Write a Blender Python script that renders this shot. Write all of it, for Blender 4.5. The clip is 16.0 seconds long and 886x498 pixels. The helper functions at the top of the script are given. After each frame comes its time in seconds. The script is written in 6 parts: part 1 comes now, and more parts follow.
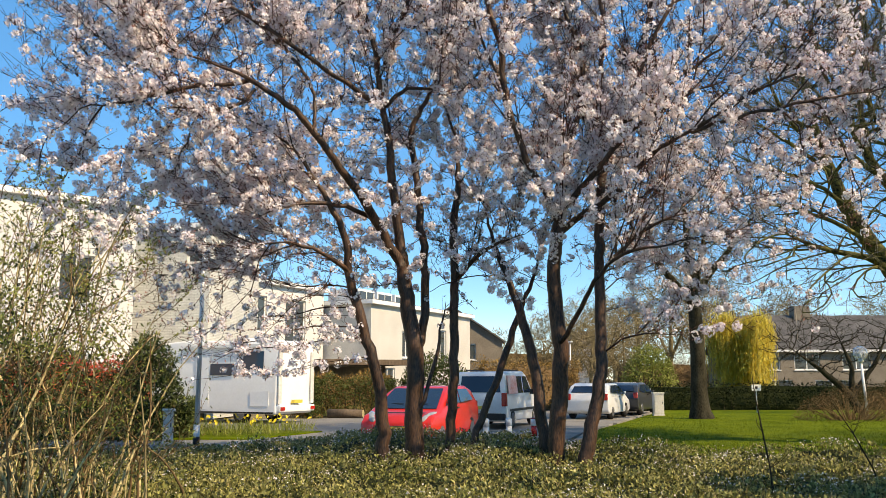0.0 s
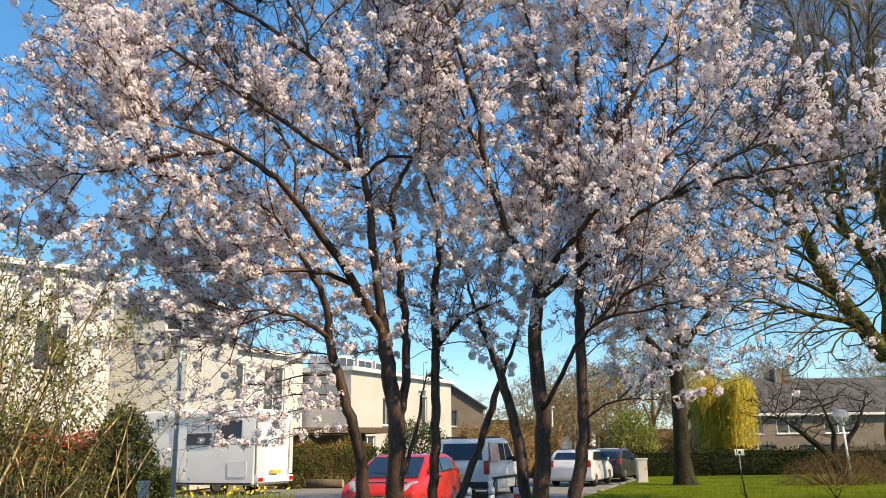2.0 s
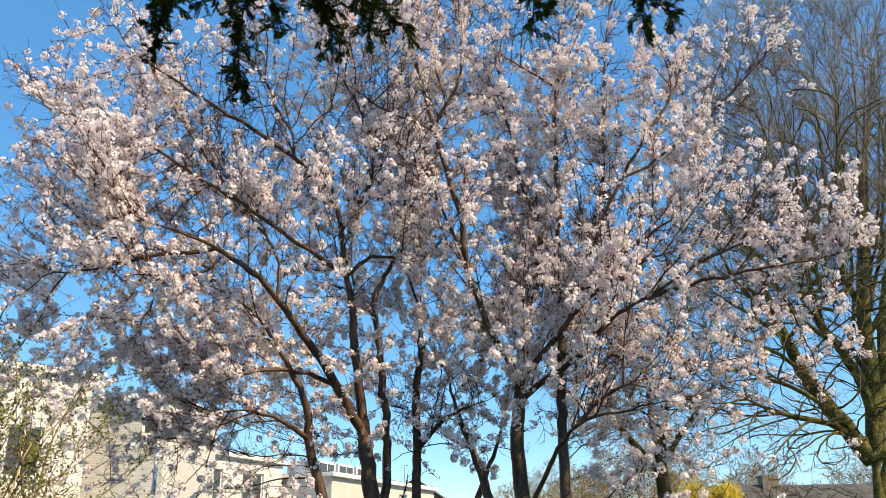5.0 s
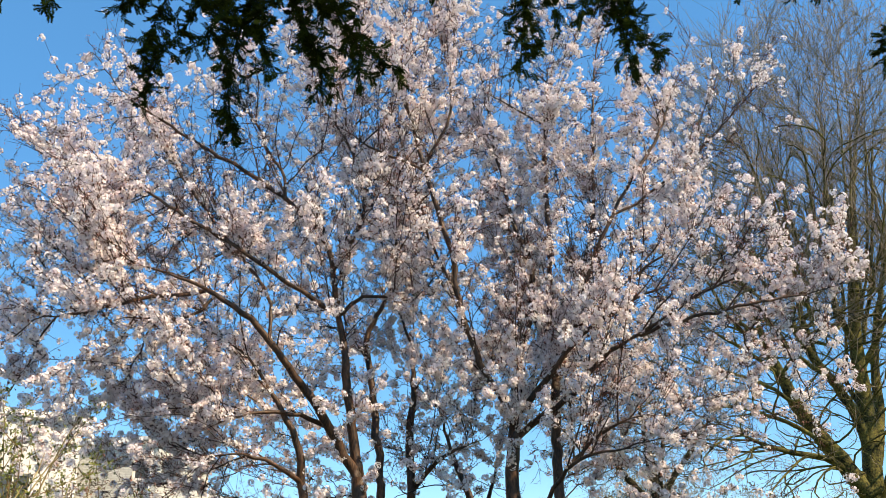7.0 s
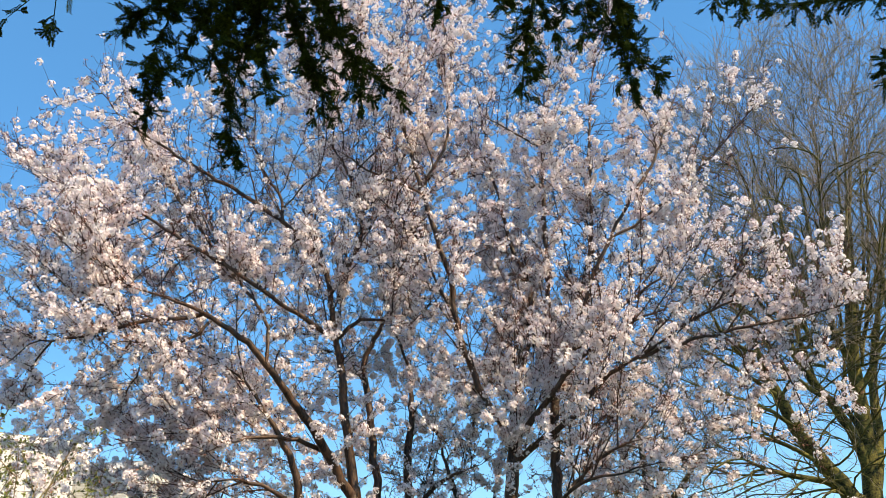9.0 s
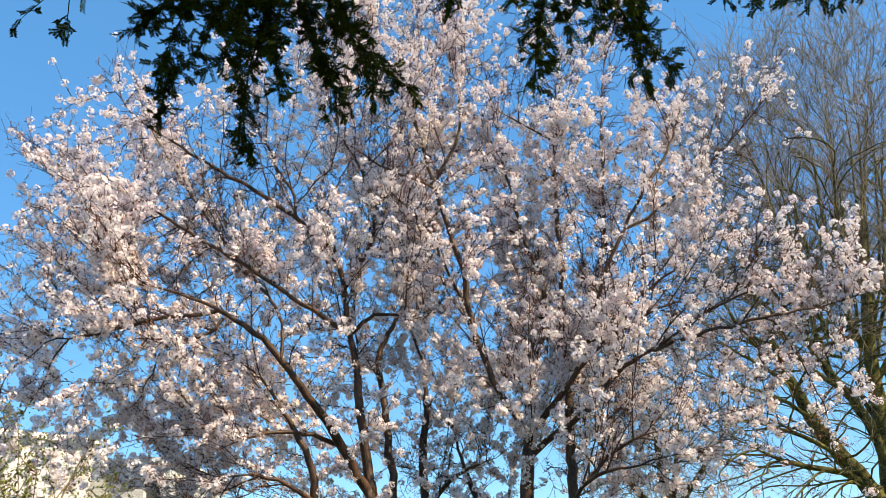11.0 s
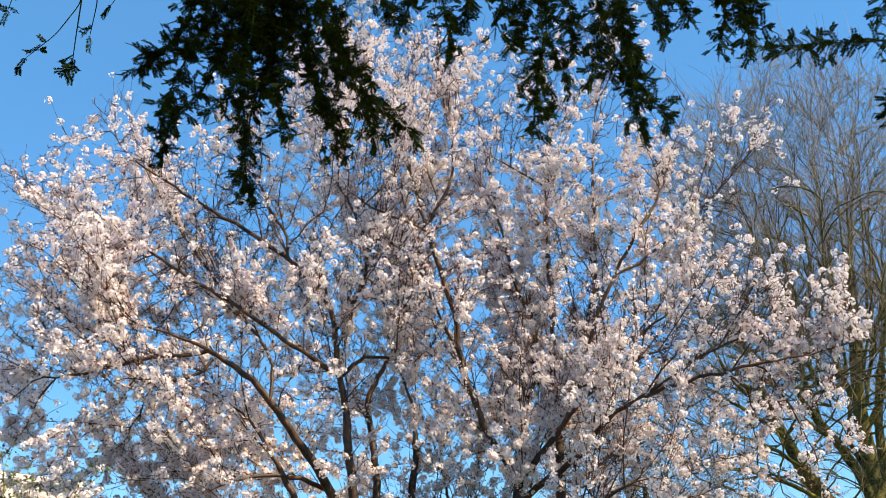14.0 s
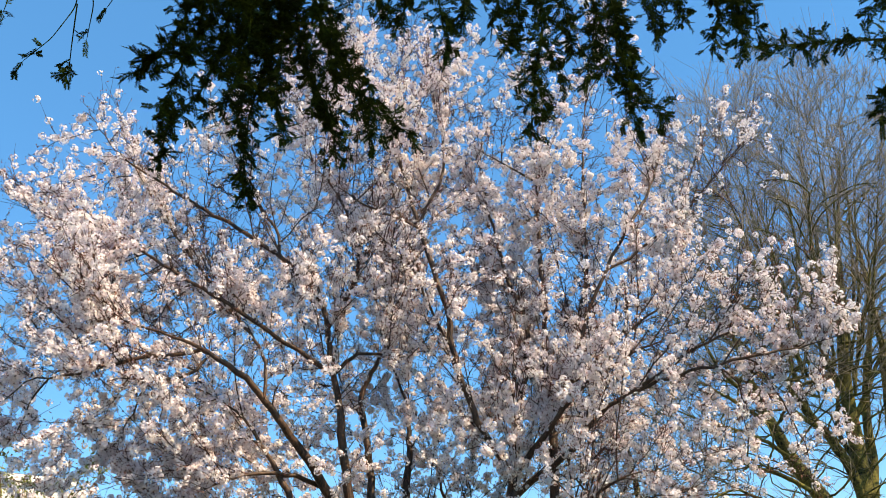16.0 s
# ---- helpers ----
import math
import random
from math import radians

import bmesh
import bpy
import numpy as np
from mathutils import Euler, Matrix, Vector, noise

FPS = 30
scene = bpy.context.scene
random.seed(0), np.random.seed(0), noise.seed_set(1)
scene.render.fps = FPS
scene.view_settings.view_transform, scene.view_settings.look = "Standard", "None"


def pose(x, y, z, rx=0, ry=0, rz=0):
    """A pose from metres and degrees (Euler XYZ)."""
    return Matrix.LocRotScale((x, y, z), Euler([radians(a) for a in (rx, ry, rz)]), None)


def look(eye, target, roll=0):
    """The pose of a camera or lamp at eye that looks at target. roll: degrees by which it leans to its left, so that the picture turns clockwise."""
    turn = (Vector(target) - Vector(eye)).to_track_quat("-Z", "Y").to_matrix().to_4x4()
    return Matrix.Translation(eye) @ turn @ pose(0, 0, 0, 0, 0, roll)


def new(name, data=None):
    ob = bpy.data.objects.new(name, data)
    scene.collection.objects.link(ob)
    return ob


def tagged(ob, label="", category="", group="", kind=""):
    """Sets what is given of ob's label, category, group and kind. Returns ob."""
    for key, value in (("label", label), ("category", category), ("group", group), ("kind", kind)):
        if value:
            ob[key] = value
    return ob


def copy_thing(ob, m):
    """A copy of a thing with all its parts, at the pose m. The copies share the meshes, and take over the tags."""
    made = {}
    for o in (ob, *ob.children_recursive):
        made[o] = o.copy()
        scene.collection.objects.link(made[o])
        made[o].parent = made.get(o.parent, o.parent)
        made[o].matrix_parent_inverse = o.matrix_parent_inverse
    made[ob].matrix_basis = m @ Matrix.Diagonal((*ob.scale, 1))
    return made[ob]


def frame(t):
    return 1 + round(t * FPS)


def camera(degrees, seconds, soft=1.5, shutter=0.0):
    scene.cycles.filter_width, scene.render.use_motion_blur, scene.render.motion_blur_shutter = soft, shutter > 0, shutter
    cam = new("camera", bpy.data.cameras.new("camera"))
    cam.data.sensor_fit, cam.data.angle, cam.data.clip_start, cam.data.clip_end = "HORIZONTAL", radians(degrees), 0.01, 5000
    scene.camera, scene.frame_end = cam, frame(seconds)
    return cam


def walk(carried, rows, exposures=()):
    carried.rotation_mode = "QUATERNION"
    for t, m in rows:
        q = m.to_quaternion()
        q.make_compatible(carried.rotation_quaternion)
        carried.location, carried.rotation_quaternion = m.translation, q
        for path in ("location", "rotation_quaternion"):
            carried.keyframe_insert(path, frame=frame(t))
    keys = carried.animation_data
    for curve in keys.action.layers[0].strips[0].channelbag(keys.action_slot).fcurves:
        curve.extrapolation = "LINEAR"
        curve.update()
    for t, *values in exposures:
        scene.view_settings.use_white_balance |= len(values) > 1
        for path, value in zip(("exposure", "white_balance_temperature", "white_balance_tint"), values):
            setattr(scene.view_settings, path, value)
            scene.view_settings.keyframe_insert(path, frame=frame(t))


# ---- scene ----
cam = camera(54.8, 16.0, soft=0.5)
PATH = [
    (0, (-0.053, -0.626, 1.543), (-0.046, 1.351, 1.846), -0.1),
    (0.5, (-0.047, -0.642, 1.54), (-0.025, 1.33, 1.875), -0.3),
    (1, (-0.053, -0.659, 1.54), (-0.027, 1.303, 1.929), -0.3),
    (1.5, (-0.064, -0.657, 1.547), (-0.022, 1.295, 1.979), -0.6),
    (2, (-0.063, -0.668, 1.557), (-0.009, 1.28, 2.009), -0.7),
    (2.5, (-0.069, -0.69, 1.548), (-0.01, 1.24, 2.07), -0.7),
    (3, (-0.062, -0.721, 1.53), (0.002, 1.199, 2.085), -0.4),
    (3.5, (-0.059, -0.719, 1.542), (0.01, 1.192, 2.128), -0.5),
    (4, (-0.022, -0.728, 1.497), (0.061, 1.168, 2.128), -0.6),
    (4.5, (-0.027, -0.747, 1.477), (0.06, 1.139, 2.137), -0.7),
    (7, (-0.022, -0.747, 1.49), (0.088, 1.098, 2.255), -1.8),
    (7.5, (-0.026, -0.741, 1.502), (0.084, 1.095, 2.287), -1.9),
    (8, (-0.028, -0.731, 1.506), (0.084, 1.1, 2.301), -2.0),
    (8.5, (-0.043, -0.715, 1.505), (0.073, 1.112, 2.31), -2.0),
    (9, (-0.068, -0.717, 1.508), (0.054, 1.106, 2.321), -2.1),
    (9.5, (-0.072, -0.726, 1.51), (0.045, 1.097, 2.326), -2.6),
    (12, (-0.107, -0.722, 1.499), (-0.026, 1.112, 2.293), -2.0),
    (12.5, (-0.136, -0.721, 1.495), (-0.047, 1.107, 2.303), -1.7),
    (13, (-0.172, -0.749, 1.497), (-0.07, 1.067, 2.329), -1.5),
    (13.5, (-0.187, -0.739, 1.499), (-0.076, 1.068, 2.348), -2.3),
    (14, (-0.149, -0.747, 1.485), (-0.027, 1.038, 2.378), -2.0),
    (14.5, (-0.172, -0.737, 1.51), (-0.031, 1.055, 2.389), -2.6),
    (15, (-0.161, -0.735, 1.514), (-0.02, 1.058, 2.39), -2.5),
    (15.5, (-0.208, -0.766, 1.524), (-0.057, 1.027, 2.398), -3.1),
    (16, (-0.23, -0.8, 1.521), (-0.079, 0.991, 2.399), -2.9),
]
walk(cam, [(t, look(e, a, r)) for t, e, a, r in PATH], [(0, 0.40, 9500, 8), (3, 0.46, 9600, 8), (8, 0.59, 9700, 8), (16, 0.69, 9700, 8)])

# world, sun and exposure
SUN_DIR = Vector((0.60, -0.42, 0.68)).normalized()
world = bpy.data.worlds.new("world")
scene.world = world
world.use_nodes = True
wn = world.node_tree
sky = wn.nodes.new("ShaderNodeTexSky")
sky.sky_type = 'NISHITA'
sky.sun_disc = False
sky.sun_elevation = math.asin(SUN_DIR.z)
sky.sun_rotation = math.atan2(SUN_DIR.x, SUN_DIR.y)
sky.air_density, sky.dust_density, sky.ozone_density, sky.altitude = 0.95, 0.0, 4.0, 1500
wn.nodes["Background"].inputs["Strength"].default_value = 0.265
deep = wn.nodes.new("ShaderNodeHueSaturation")
deep.inputs["Saturation"].default_value = 1.28
wn.links.new(sky.outputs[0], deep.inputs["Color"])
# the clear blue that lies evenly over the whole sky
even = wn.nodes.new("ShaderNodeMix")
even.data_type = 'RGBA'
even.inputs["Factor"].default_value = 0.5
even.inputs["B"].default_value = (0.22, 1.00, 2.75, 1)
wn.links.new(deep.outputs[0], even.inputs["A"])
wn.links.new(even.outputs["Result"], wn.nodes["Background"].inputs["Color"])
sun = new("sun", bpy.data.lights.new("sun", 'SUN'))
sun.data.energy, sun.data.angle, sun.data.color = 5.0, radians(0.5), (1.0, 0.89, 0.78)
sun.matrix_world = look(SUN_DIR * 60, (0, 0, 0))


# ---- materials ----
def mat(name, c1, c2, scale=4.0, rough=0.8, bump=0.2, metal=0.0, island=0.0, obj=0.0, fine=9.0, stretch=(1, 1, 1), trans=0.0, spec=0.3):
    """Two colours mixed by coarse and fine noise in metres, with relief; island and obj add a spread of brightness from piece to piece."""
    m = bpy.data.materials.new(name)
    m.use_nodes = True
    n, l = m.node_tree.nodes, m.node_tree.links
    b = n["Principled BSDF"]
    tc, mp = n.new("ShaderNodeTexCoord"), n.new("ShaderNodeMapping")
    mp.inputs["Scale"].default_value = stretch
    l.new(tc.outputs["Object"], mp.inputs["Vector"])
    a, f = n.new("ShaderNodeTexNoise"), n.new("ShaderNodeTexNoise")
    a.inputs["Scale"].default_value, a.inputs["Detail"].default_value = scale, 3
    f.inputs["Scale"].default_value, f.inputs["Detail"].default_value = scale * fine, 4
    for t in (a, f):
        l.new(mp.outputs[0], t.inputs["Vector"])
    add = n.new("ShaderNodeMath")
    add.operation = 'MULTIPLY_ADD'
    add.inputs[1].default_value = 0.55
    l.new(f.outputs["Fac"], add.inputs[0])
    half = n.new("ShaderNodeMath")
    half.operation = 'MULTIPLY'
    half.inputs[1].default_value = 0.45
    l.new(a.outputs["Fac"], half.inputs[0])
    l.new(half.outputs[0], add.inputs[2])
    ramp = n.new("ShaderNodeValToRGB")
    ramp.color_ramp.elements[0].position, ramp.color_ramp.elements[1].position = 0.36, 0.64
    ramp.color_ramp.elements[0].color, ramp.color_ramp.elements[1].color = (*c1, 1), (*c2, 1)
    l.new(add.outputs[0], ramp.inputs["Fac"])
    col = ramp.outputs["Color"]
    for k, src in ((island, "ShaderNodeNewGeometry"), (obj, "ShaderNodeObjectInfo")):
        if k:
            g = n.new(src)
            mr = n.new("ShaderNodeMapRange")
            mr.inputs["To Min"].default_value, mr.inputs["To Max"].default_value = 1 - k, 1 + k
            l.new(g.outputs["Random Per Island" if "Geometry" in src else "Random"], mr.inputs["Value"])
            mx = n.new("ShaderNodeMix")
            mx.data_type, mx.blend_type = 'RGBA', 'MULTIPLY'
            mx.inputs["Factor"].default_value = 1
            l.new(col, mx.inputs["A"])
            l.new(mr.outputs[0], mx.inputs["B"])
            col = mx.outputs["Result"]
    l.new(col, b.inputs["Base Color"])
    b.inputs["Roughness"].default_value, b.inputs["Metallic"].default_value = rough, metal
    b.inputs["Specular IOR Level"].default_value = spec
    if bump:
        bp = n.new("ShaderNodeBump")
        bp.inputs["Strength"].default_value, bp.inputs["Distance"].default_value = bump, 0.02
        l.new(f.outputs["Fac"], bp.inputs["Height"])
        l.new(bp.outputs[0], b.inputs["Normal"])
    if trans:
        tr, ms = n.new("ShaderNodeBsdfTranslucent"), n.new("ShaderNodeMixShader")
        ms.inputs[0].default_value = trans
        l.new(col, tr.inputs["Color"])
        l.new(b.outputs[0], ms.inputs[1])
        l.new(tr.outputs[0], ms.inputs[2])
        l.new(ms.outputs[0], n["Material Output"].inputs["Surface"])
    return m


def glassy(name, tint=(0.9, 0.95, 0.95), rough=0.02, body=0.0):
    m = bpy.data.materials.new(name)
    m.use_nodes = True
    b = m.node_tree.nodes["Principled BSDF"]
    b.inputs["Base Color"].default_value = (*tint, 1)
    b.inputs["Roughness"].default_value = rough
    b.inputs["Transmission Weight"].default_value = 1 - body
    b.inputs["IOR"].default_value = 1.45
    return m


M_BARK = mat("cherry_bark", (0.006, 0.004, 0.003), (0.105, 0.054, 0.031), 3.0, 0.5, 0.5, fine=7, stretch=(2.2, 2.2, 0.55), spec=0.35)
M_TWIG = mat("cherry_twig", (0.010, 0.006, 0.005), (0.06, 0.030, 0.022), 6, 0.8, 0.0, spec=0.1)
M_PETAL = mat("petal", (0.90, 0.81, 0.85), (0.95, 0.93, 0.93), 1.2, 0.6, 0.0, island=0.06, trans=0.40, spec=0.15)
M_BUD = mat("young_leaf_and_calyx", (0.14, 0.05, 0.045), (0.38, 0.19, 0.14), 3, 0.7, 0.0, island=0.5, trans=0.3)
M_LICHEN = mat("lichen_bark", (0.008, 0.008, 0.006), (0.20, 0.185, 0.05), 2.5, 0.85, 0.6)
M_GREYBARK = mat("dark_bark", (0.011, 0.010, 0.007), (0.06, 0.055, 0.038), 2, 0.95, 0.6, stretch=(2, 2, 0.6), spec=0.05)
M_BROWNTWIG = mat("brown_twig", (0.09, 0.058, 0.03), (0.22, 0.145, 0.075), 2, 0.95, 0.0, island=0.35, spec=0.08)
M_STRAW = mat("tan_stem", (0.14, 0.10, 0.045), (0.66, 0.54, 0.28), 3, 0.7, 0.1, island=0.4, stretch=(2, 2, 0.5))
# dark needle green, taken to near-black to hold the shade under the crown
M_YEW = mat("shaded_yew_needle", (0.004, 0.009, 0.002), (0.030, 0.050, 0.007), 5, 0.9, 0.0, island=0.5, trans=0.06, spec=0.03)
M_LEAF = mat("spring_leaf", (0.15, 0.19, 0.035), (0.32, 0.34, 0.09), 3, 0.6, 0.0, island=0.35, trans=0.35)
M_COVER = mat("ground_cover_leaf", (0.06, 0.078, 0.012), (0.34, 0.31, 0.11), 1.2, 0.45, 0.0, island=0.75, trans=0.15, spec=0.3)
M_HEDGE = mat("hedge_leaf", (0.04, 0.065, 0.016), (0.12, 0.14, 0.035), 2, 0.6, 0.0, island=0.4, trans=0.2)
# near-black: dark hedge leaves, and shade painted into gaps behind leaves
M_DARKLEAF_SHADE = mat("dark_leaf_and_gap_shade", (0.008, 0.014, 0.005), (0.026, 0.032, 0.010), 2, 0.8, 0.0, island=0.4, spec=0.08)
M_REDLEAF = mat("red_leaf", (0.40, 0.045, 0.025), (0.62, 0.11, 0.05), 2, 0.55, 0.0, island=0.35, trans=0.25)
M_EVERGREEN = mat("evergreen_leaf", (0.018, 0.032, 0.008), (0.065, 0.085, 0.02), 2, 0.5, 0.0, island=0.5, spec=0.3)
M_GOLDTWIG = mat("golden_twig", (0.15, 0.115, 0.06), (0.32, 0.255, 0.14), 0.4, 0.95, 0.0, island=0.35, spec=0.08)
M_RUSSET = mat("russet_leaf", (0.17, 0.10, 0.03), (0.36, 0.23, 0.08), 2, 0.75, 0.0, island=0.35, trans=0.2)
M_WILLOW = mat("willow_shoot", (0.60, 0.48, 0.07), (0.82, 0.69, 0.17), 0.8, 0.7, 0.0, island=0.25, trans=0.5)
M_YELLOW = mat("daffodil_petal", (0.75, 0.55, 0.04), (0.85, 0.68, 0.08), 4, 0.6, 0.0, island=0.15)
M_SOIL = mat("leaf_litter_soil", (0.018, 0.014, 0.008), (0.07, 0.052, 0.03), 2, 0.95, 0.8)
M_GROUND = mat("rough_ground", (0.10, 0.085, 0.05), (0.20, 0.17, 0.10), 0.4, 0.95, 0.5)
M_ASPHALT = mat("pale_asphalt", (0.14, 0.135, 0.125), (0.24, 0.23, 0.21), 0.8, 0.9, 0.3, fine=40)
M_GRASS = mat("lawn_grass", (0.052, 0.088, 0.004), (0.14, 0.175, 0.012), 0.9, 0.95, 0.9, fine=25, spec=0.04)
M_BLADE = mat("grass_blade", (0.05, 0.08, 0.006), (0.16, 0.19, 0.018), 0.9, 0.8, 0.0, island=0.35, trans=0.3, spec=0.06)
M_WHITE = mat("white_render", (0.56, 0.56, 0.54), (0.66, 0.66, 0.64), 0.7, 0.85, 0.15, fine=30)
M_CREAM = mat("cream_render", (0.46, 0.45, 0.41), (0.58, 0.57, 0.53), 0.7, 0.85, 0.15, fine=30)
M_BRICK = mat("pale_grey_brick", (0.42, 0.39, 0.34), (0.58, 0.55, 0.49), 1.2, 0.9, 0.3, obj=0.12)
M_GREYBRICK = mat("pale_grey_brickwork", (0.40, 0.37, 0.32), (0.55, 0.52, 0.46), 1.2, 0.9, 0.2)
nodes, wires = M_GREYBRICK.node_tree.nodes, M_GREYBRICK.node_tree.links
bond = nodes.new("ShaderNodeTexBrick")
bond.inputs["Scale"].default_value, bond.inputs["Brick Width"].default_value, bond.inputs["Row Height"].default_value, bond.inputs["Mortar Size"].default_value = 1.0, 0.22, 0.065, 0.006
bond.inputs["Color1"].default_value, bond.inputs["Color2"].default_value, bond.inputs["Mortar"].default_value = (0.61, 0.62, 0.58, 1), (0.49, 0.50, 0.465, 1), (0.33, 0.33, 0.31, 1)
place = nodes.new("ShaderNodeTexCoord")
turned = nodes.new("ShaderNodeMapping")
turned.inputs["Rotation"].default_value = (radians(-90), 0, 0)
wires.new(place.outputs["Object"], turned.inputs["Vector"])
wires.new(turned.outputs[0], bond.inputs["Vector"])
wires.new(bond.outputs["Color"], nodes["Principled BSDF"].inputs["Base Color"])
M_BROWNWALL = mat("brown_brick_wall", (0.14, 0.12, 0.095), (0.23, 0.20, 0.16), 1.5, 0.9, 0.3)
M_ROOF = mat("grey_roof_tile", (0.05, 0.05, 0.05), (0.13, 0.125, 0.12), 1.5, 0.75, 0.5, obj=0.2, island=0.2)
M_TRIM = mat("white_painted_trim", (0.72, 0.72, 0.70), (0.82, 0.82, 0.80), 3, 0.5, 0.05)
M_DARKTRIM = mat("dark_painted_timber", (0.03, 0.03, 0.03), (0.07, 0.065, 0.06), 3, 0.6, 0.1)
M_TIMBER = mat("weathered_timber", (0.07, 0.05, 0.035), (0.16, 0.12, 0.085), 3, 0.85, 0.3, stretch=(3, 3, 0.4))
M_CONCRETE = mat("pale_concrete", (0.50, 0.49, 0.46), (0.66, 0.65, 0.62), 2, 0.85, 0.3)
M_KERB = mat("worn_kerb_concrete", (0.15, 0.14, 0.12), (0.27, 0.255, 0.22), 2, 0.9, 0.4, obj=0.15)
M_STEEL = mat("galvanised_steel", (0.52, 0.53, 0.54), (0.64, 0.65, 0.66), 4, 0.45, 0.1, metal=0.2)
M_PANE = glassy("window_glass", (0.10, 0.12, 0.13), 0.03, 0.6)
M_CARGLASS = glassy("car_glass", (0.014, 0.030, 0.06), 0.04, 1.0)
M_REDPAINT = mat("red_car_paint", (0.50, 0.022, 0.016), (0.56, 0.03, 0.024), 2, 0.22, 0.0, spec=0.6)
M_GREYPAINT = mat("silver_grey_paint", (0.66, 0.67, 0.67), (0.72, 0.73, 0.73), 2, 0.32, 0.0, metal=0.1, spec=0.5)
M_WHITEPAINT = mat("white_vehicle_paint", (0.76, 0.78, 0.78), (0.82, 0.84, 0.84), 1.5, 0.35, 0.0, spec=0.5)
M_ALLOY = mat("grey_alloy", (0.12, 0.12, 0.125), (0.22, 0.22, 0.225), 6, 0.4, 0.0, metal=0.5)
M_DARKPAINT = mat("dark_grey_paint", (0.03, 0.032, 0.036), (0.05, 0.052, 0.056), 2, 0.28, 0.0, spec=0.6)
M_BLACK = mat("black_plastic", (0.015, 0.015, 0.015), (0.035, 0.035, 0.035), 8, 0.7, 0.1)
M_RUBBER = mat("tyre_rubber", (0.012, 0.012, 0.012), (0.03, 0.03, 0.03), 8, 0.85, 0.2)
M_LAMPRED = mat("red_lamp_lens", (0.40, 0.015, 0.012), (0.48, 0.03, 0.02), 6, 0.2, 0.0, spec=0.6)
M_LAMPCLEAR = mat("clear_lamp_lens", (0.16, 0.18, 0.20), (0.40, 0.42, 0.44), 14, 0.1, 0.0, spec=0.7)
M_POSTER = mat("coral_poster", (0.70, 0.22, 0.17), (0.82, 0.60, 0.54), 3, 0.6, 0.0)
M_PLATE = mat("yellow_plate", (0.62, 0.46, 0.08), (0.68, 0.52, 0.10), 5, 0.5, 0.0)


# ---- helpers of this scene ----
def link(name, bm, material, parent=None, label="", smooth=False):
    me = bpy.data.meshes.new(name)
    bm.to_mesh(me)
    bm.free()
    me.materials.append(material)
    if smooth:
        me.shade_smooth()
    ob = new(name, me)
    ob.parent = parent
    if label:
        ob["label"] = label
    return ob


def part(name, bm, material, parent, label="", smooth=False):
    return link(name, bm, material, parent, label, smooth)


def raw(name, verts, faces, material, parent=None, label="", smooth=False):
    """One mesh from vertex and face arrays; faces all have the same count of corners."""
    verts, faces = np.asarray(verts, dtype=np.float32), np.asarray(faces, dtype=np.int32)
    me = bpy.data.meshes.new(name)
    k = faces.shape[1]
    me.vertices.add(len(verts))
    me.vertices.foreach_set("co", verts.ravel())
    me.loops.add(faces.size)
    me.loops.foreach_set("vertex_index", faces.ravel())
    me.polygons.add(len(faces))
    me.polygons.foreach_set("loop_start", np.arange(0, faces.size, k, dtype=np.int32))
    me.update(calc_edges=True)
    me.materials.append(material)
    if smooth:
        me.shade_smooth()
    ob = new(name, me)
    ob.parent = parent
    if label:
        ob["label"] = label
    return ob


def empty(name, at, rz=0.0, label="", category="", group="", kind=""):
    ob = new(name)
    ob.matrix_world = pose(*at, 0, 0, rz)
    return tagged(ob, label, category, group, kind)


def box(bm, x0, y0, z0, x1, y1, z1, bevel=0.0):
    r = bmesh.ops.create_cube(bm, size=1, matrix=Matrix.LocRotScale(((x0 + x1) / 2, (y0 + y1) / 2, (z0 + z1) / 2), None, (x1 - x0, y1 - y0, z1 - z0)))
    if bevel:
        es = list({e for v in r["verts"] for e in v.link_edges})
        bmesh.ops.bevel(bm, geom=es, offset=bevel, segments=2, affect='EDGES', profile=0.7)
    return bm


def boxed(*a, bevel=0.0):
    return box(bmesh.new(), *a, bevel=bevel)


def cyl(bm, r0, r1, h, m=Matrix(), seg=16):
    bmesh.ops.create_cone(bm, cap_ends=True, segments=seg, radius1=r0, radius2=r1, depth=h, matrix=m @ Matrix.Translation((0, 0, h / 2)))
    return bm


def ball(bm, r, m=Matrix(), seg=16):
    bmesh.ops.create_uvsphere(bm, u_segments=seg, v_segments=max(6, seg // 2), radius=r, matrix=m)
    return bm


# ---- ground ----
def sheet(name, pts, z, material, label, category):
    bm = bmesh.new()
    bm.faces.new([bm.verts.new((x, y, z)) for x, y in pts])
    bmesh.ops.triangulate(bm, faces=bm.faces)
    return tagged(link(name, bm, material), label, category, kind="structure")


def slab(name, pts, z0, z1, material, label, category):
    bm = bmesh.new()
    f = bm.faces.new([bm.verts.new((x, y, z0)) for x, y in pts])
    g = bmesh.ops.extrude_face_region(bm, geom=[f])
    bmesh.ops.translate(bm, verts=[v for v in g["geom"] if isinstance(v, bmesh.types.BMVert)], vec=(0, 0, z1 - z0))
    bmesh.ops.recalc_face_normals(bm, faces=bm.faces)
    return tagged(link(name, bm, material), label, category, kind="structure")


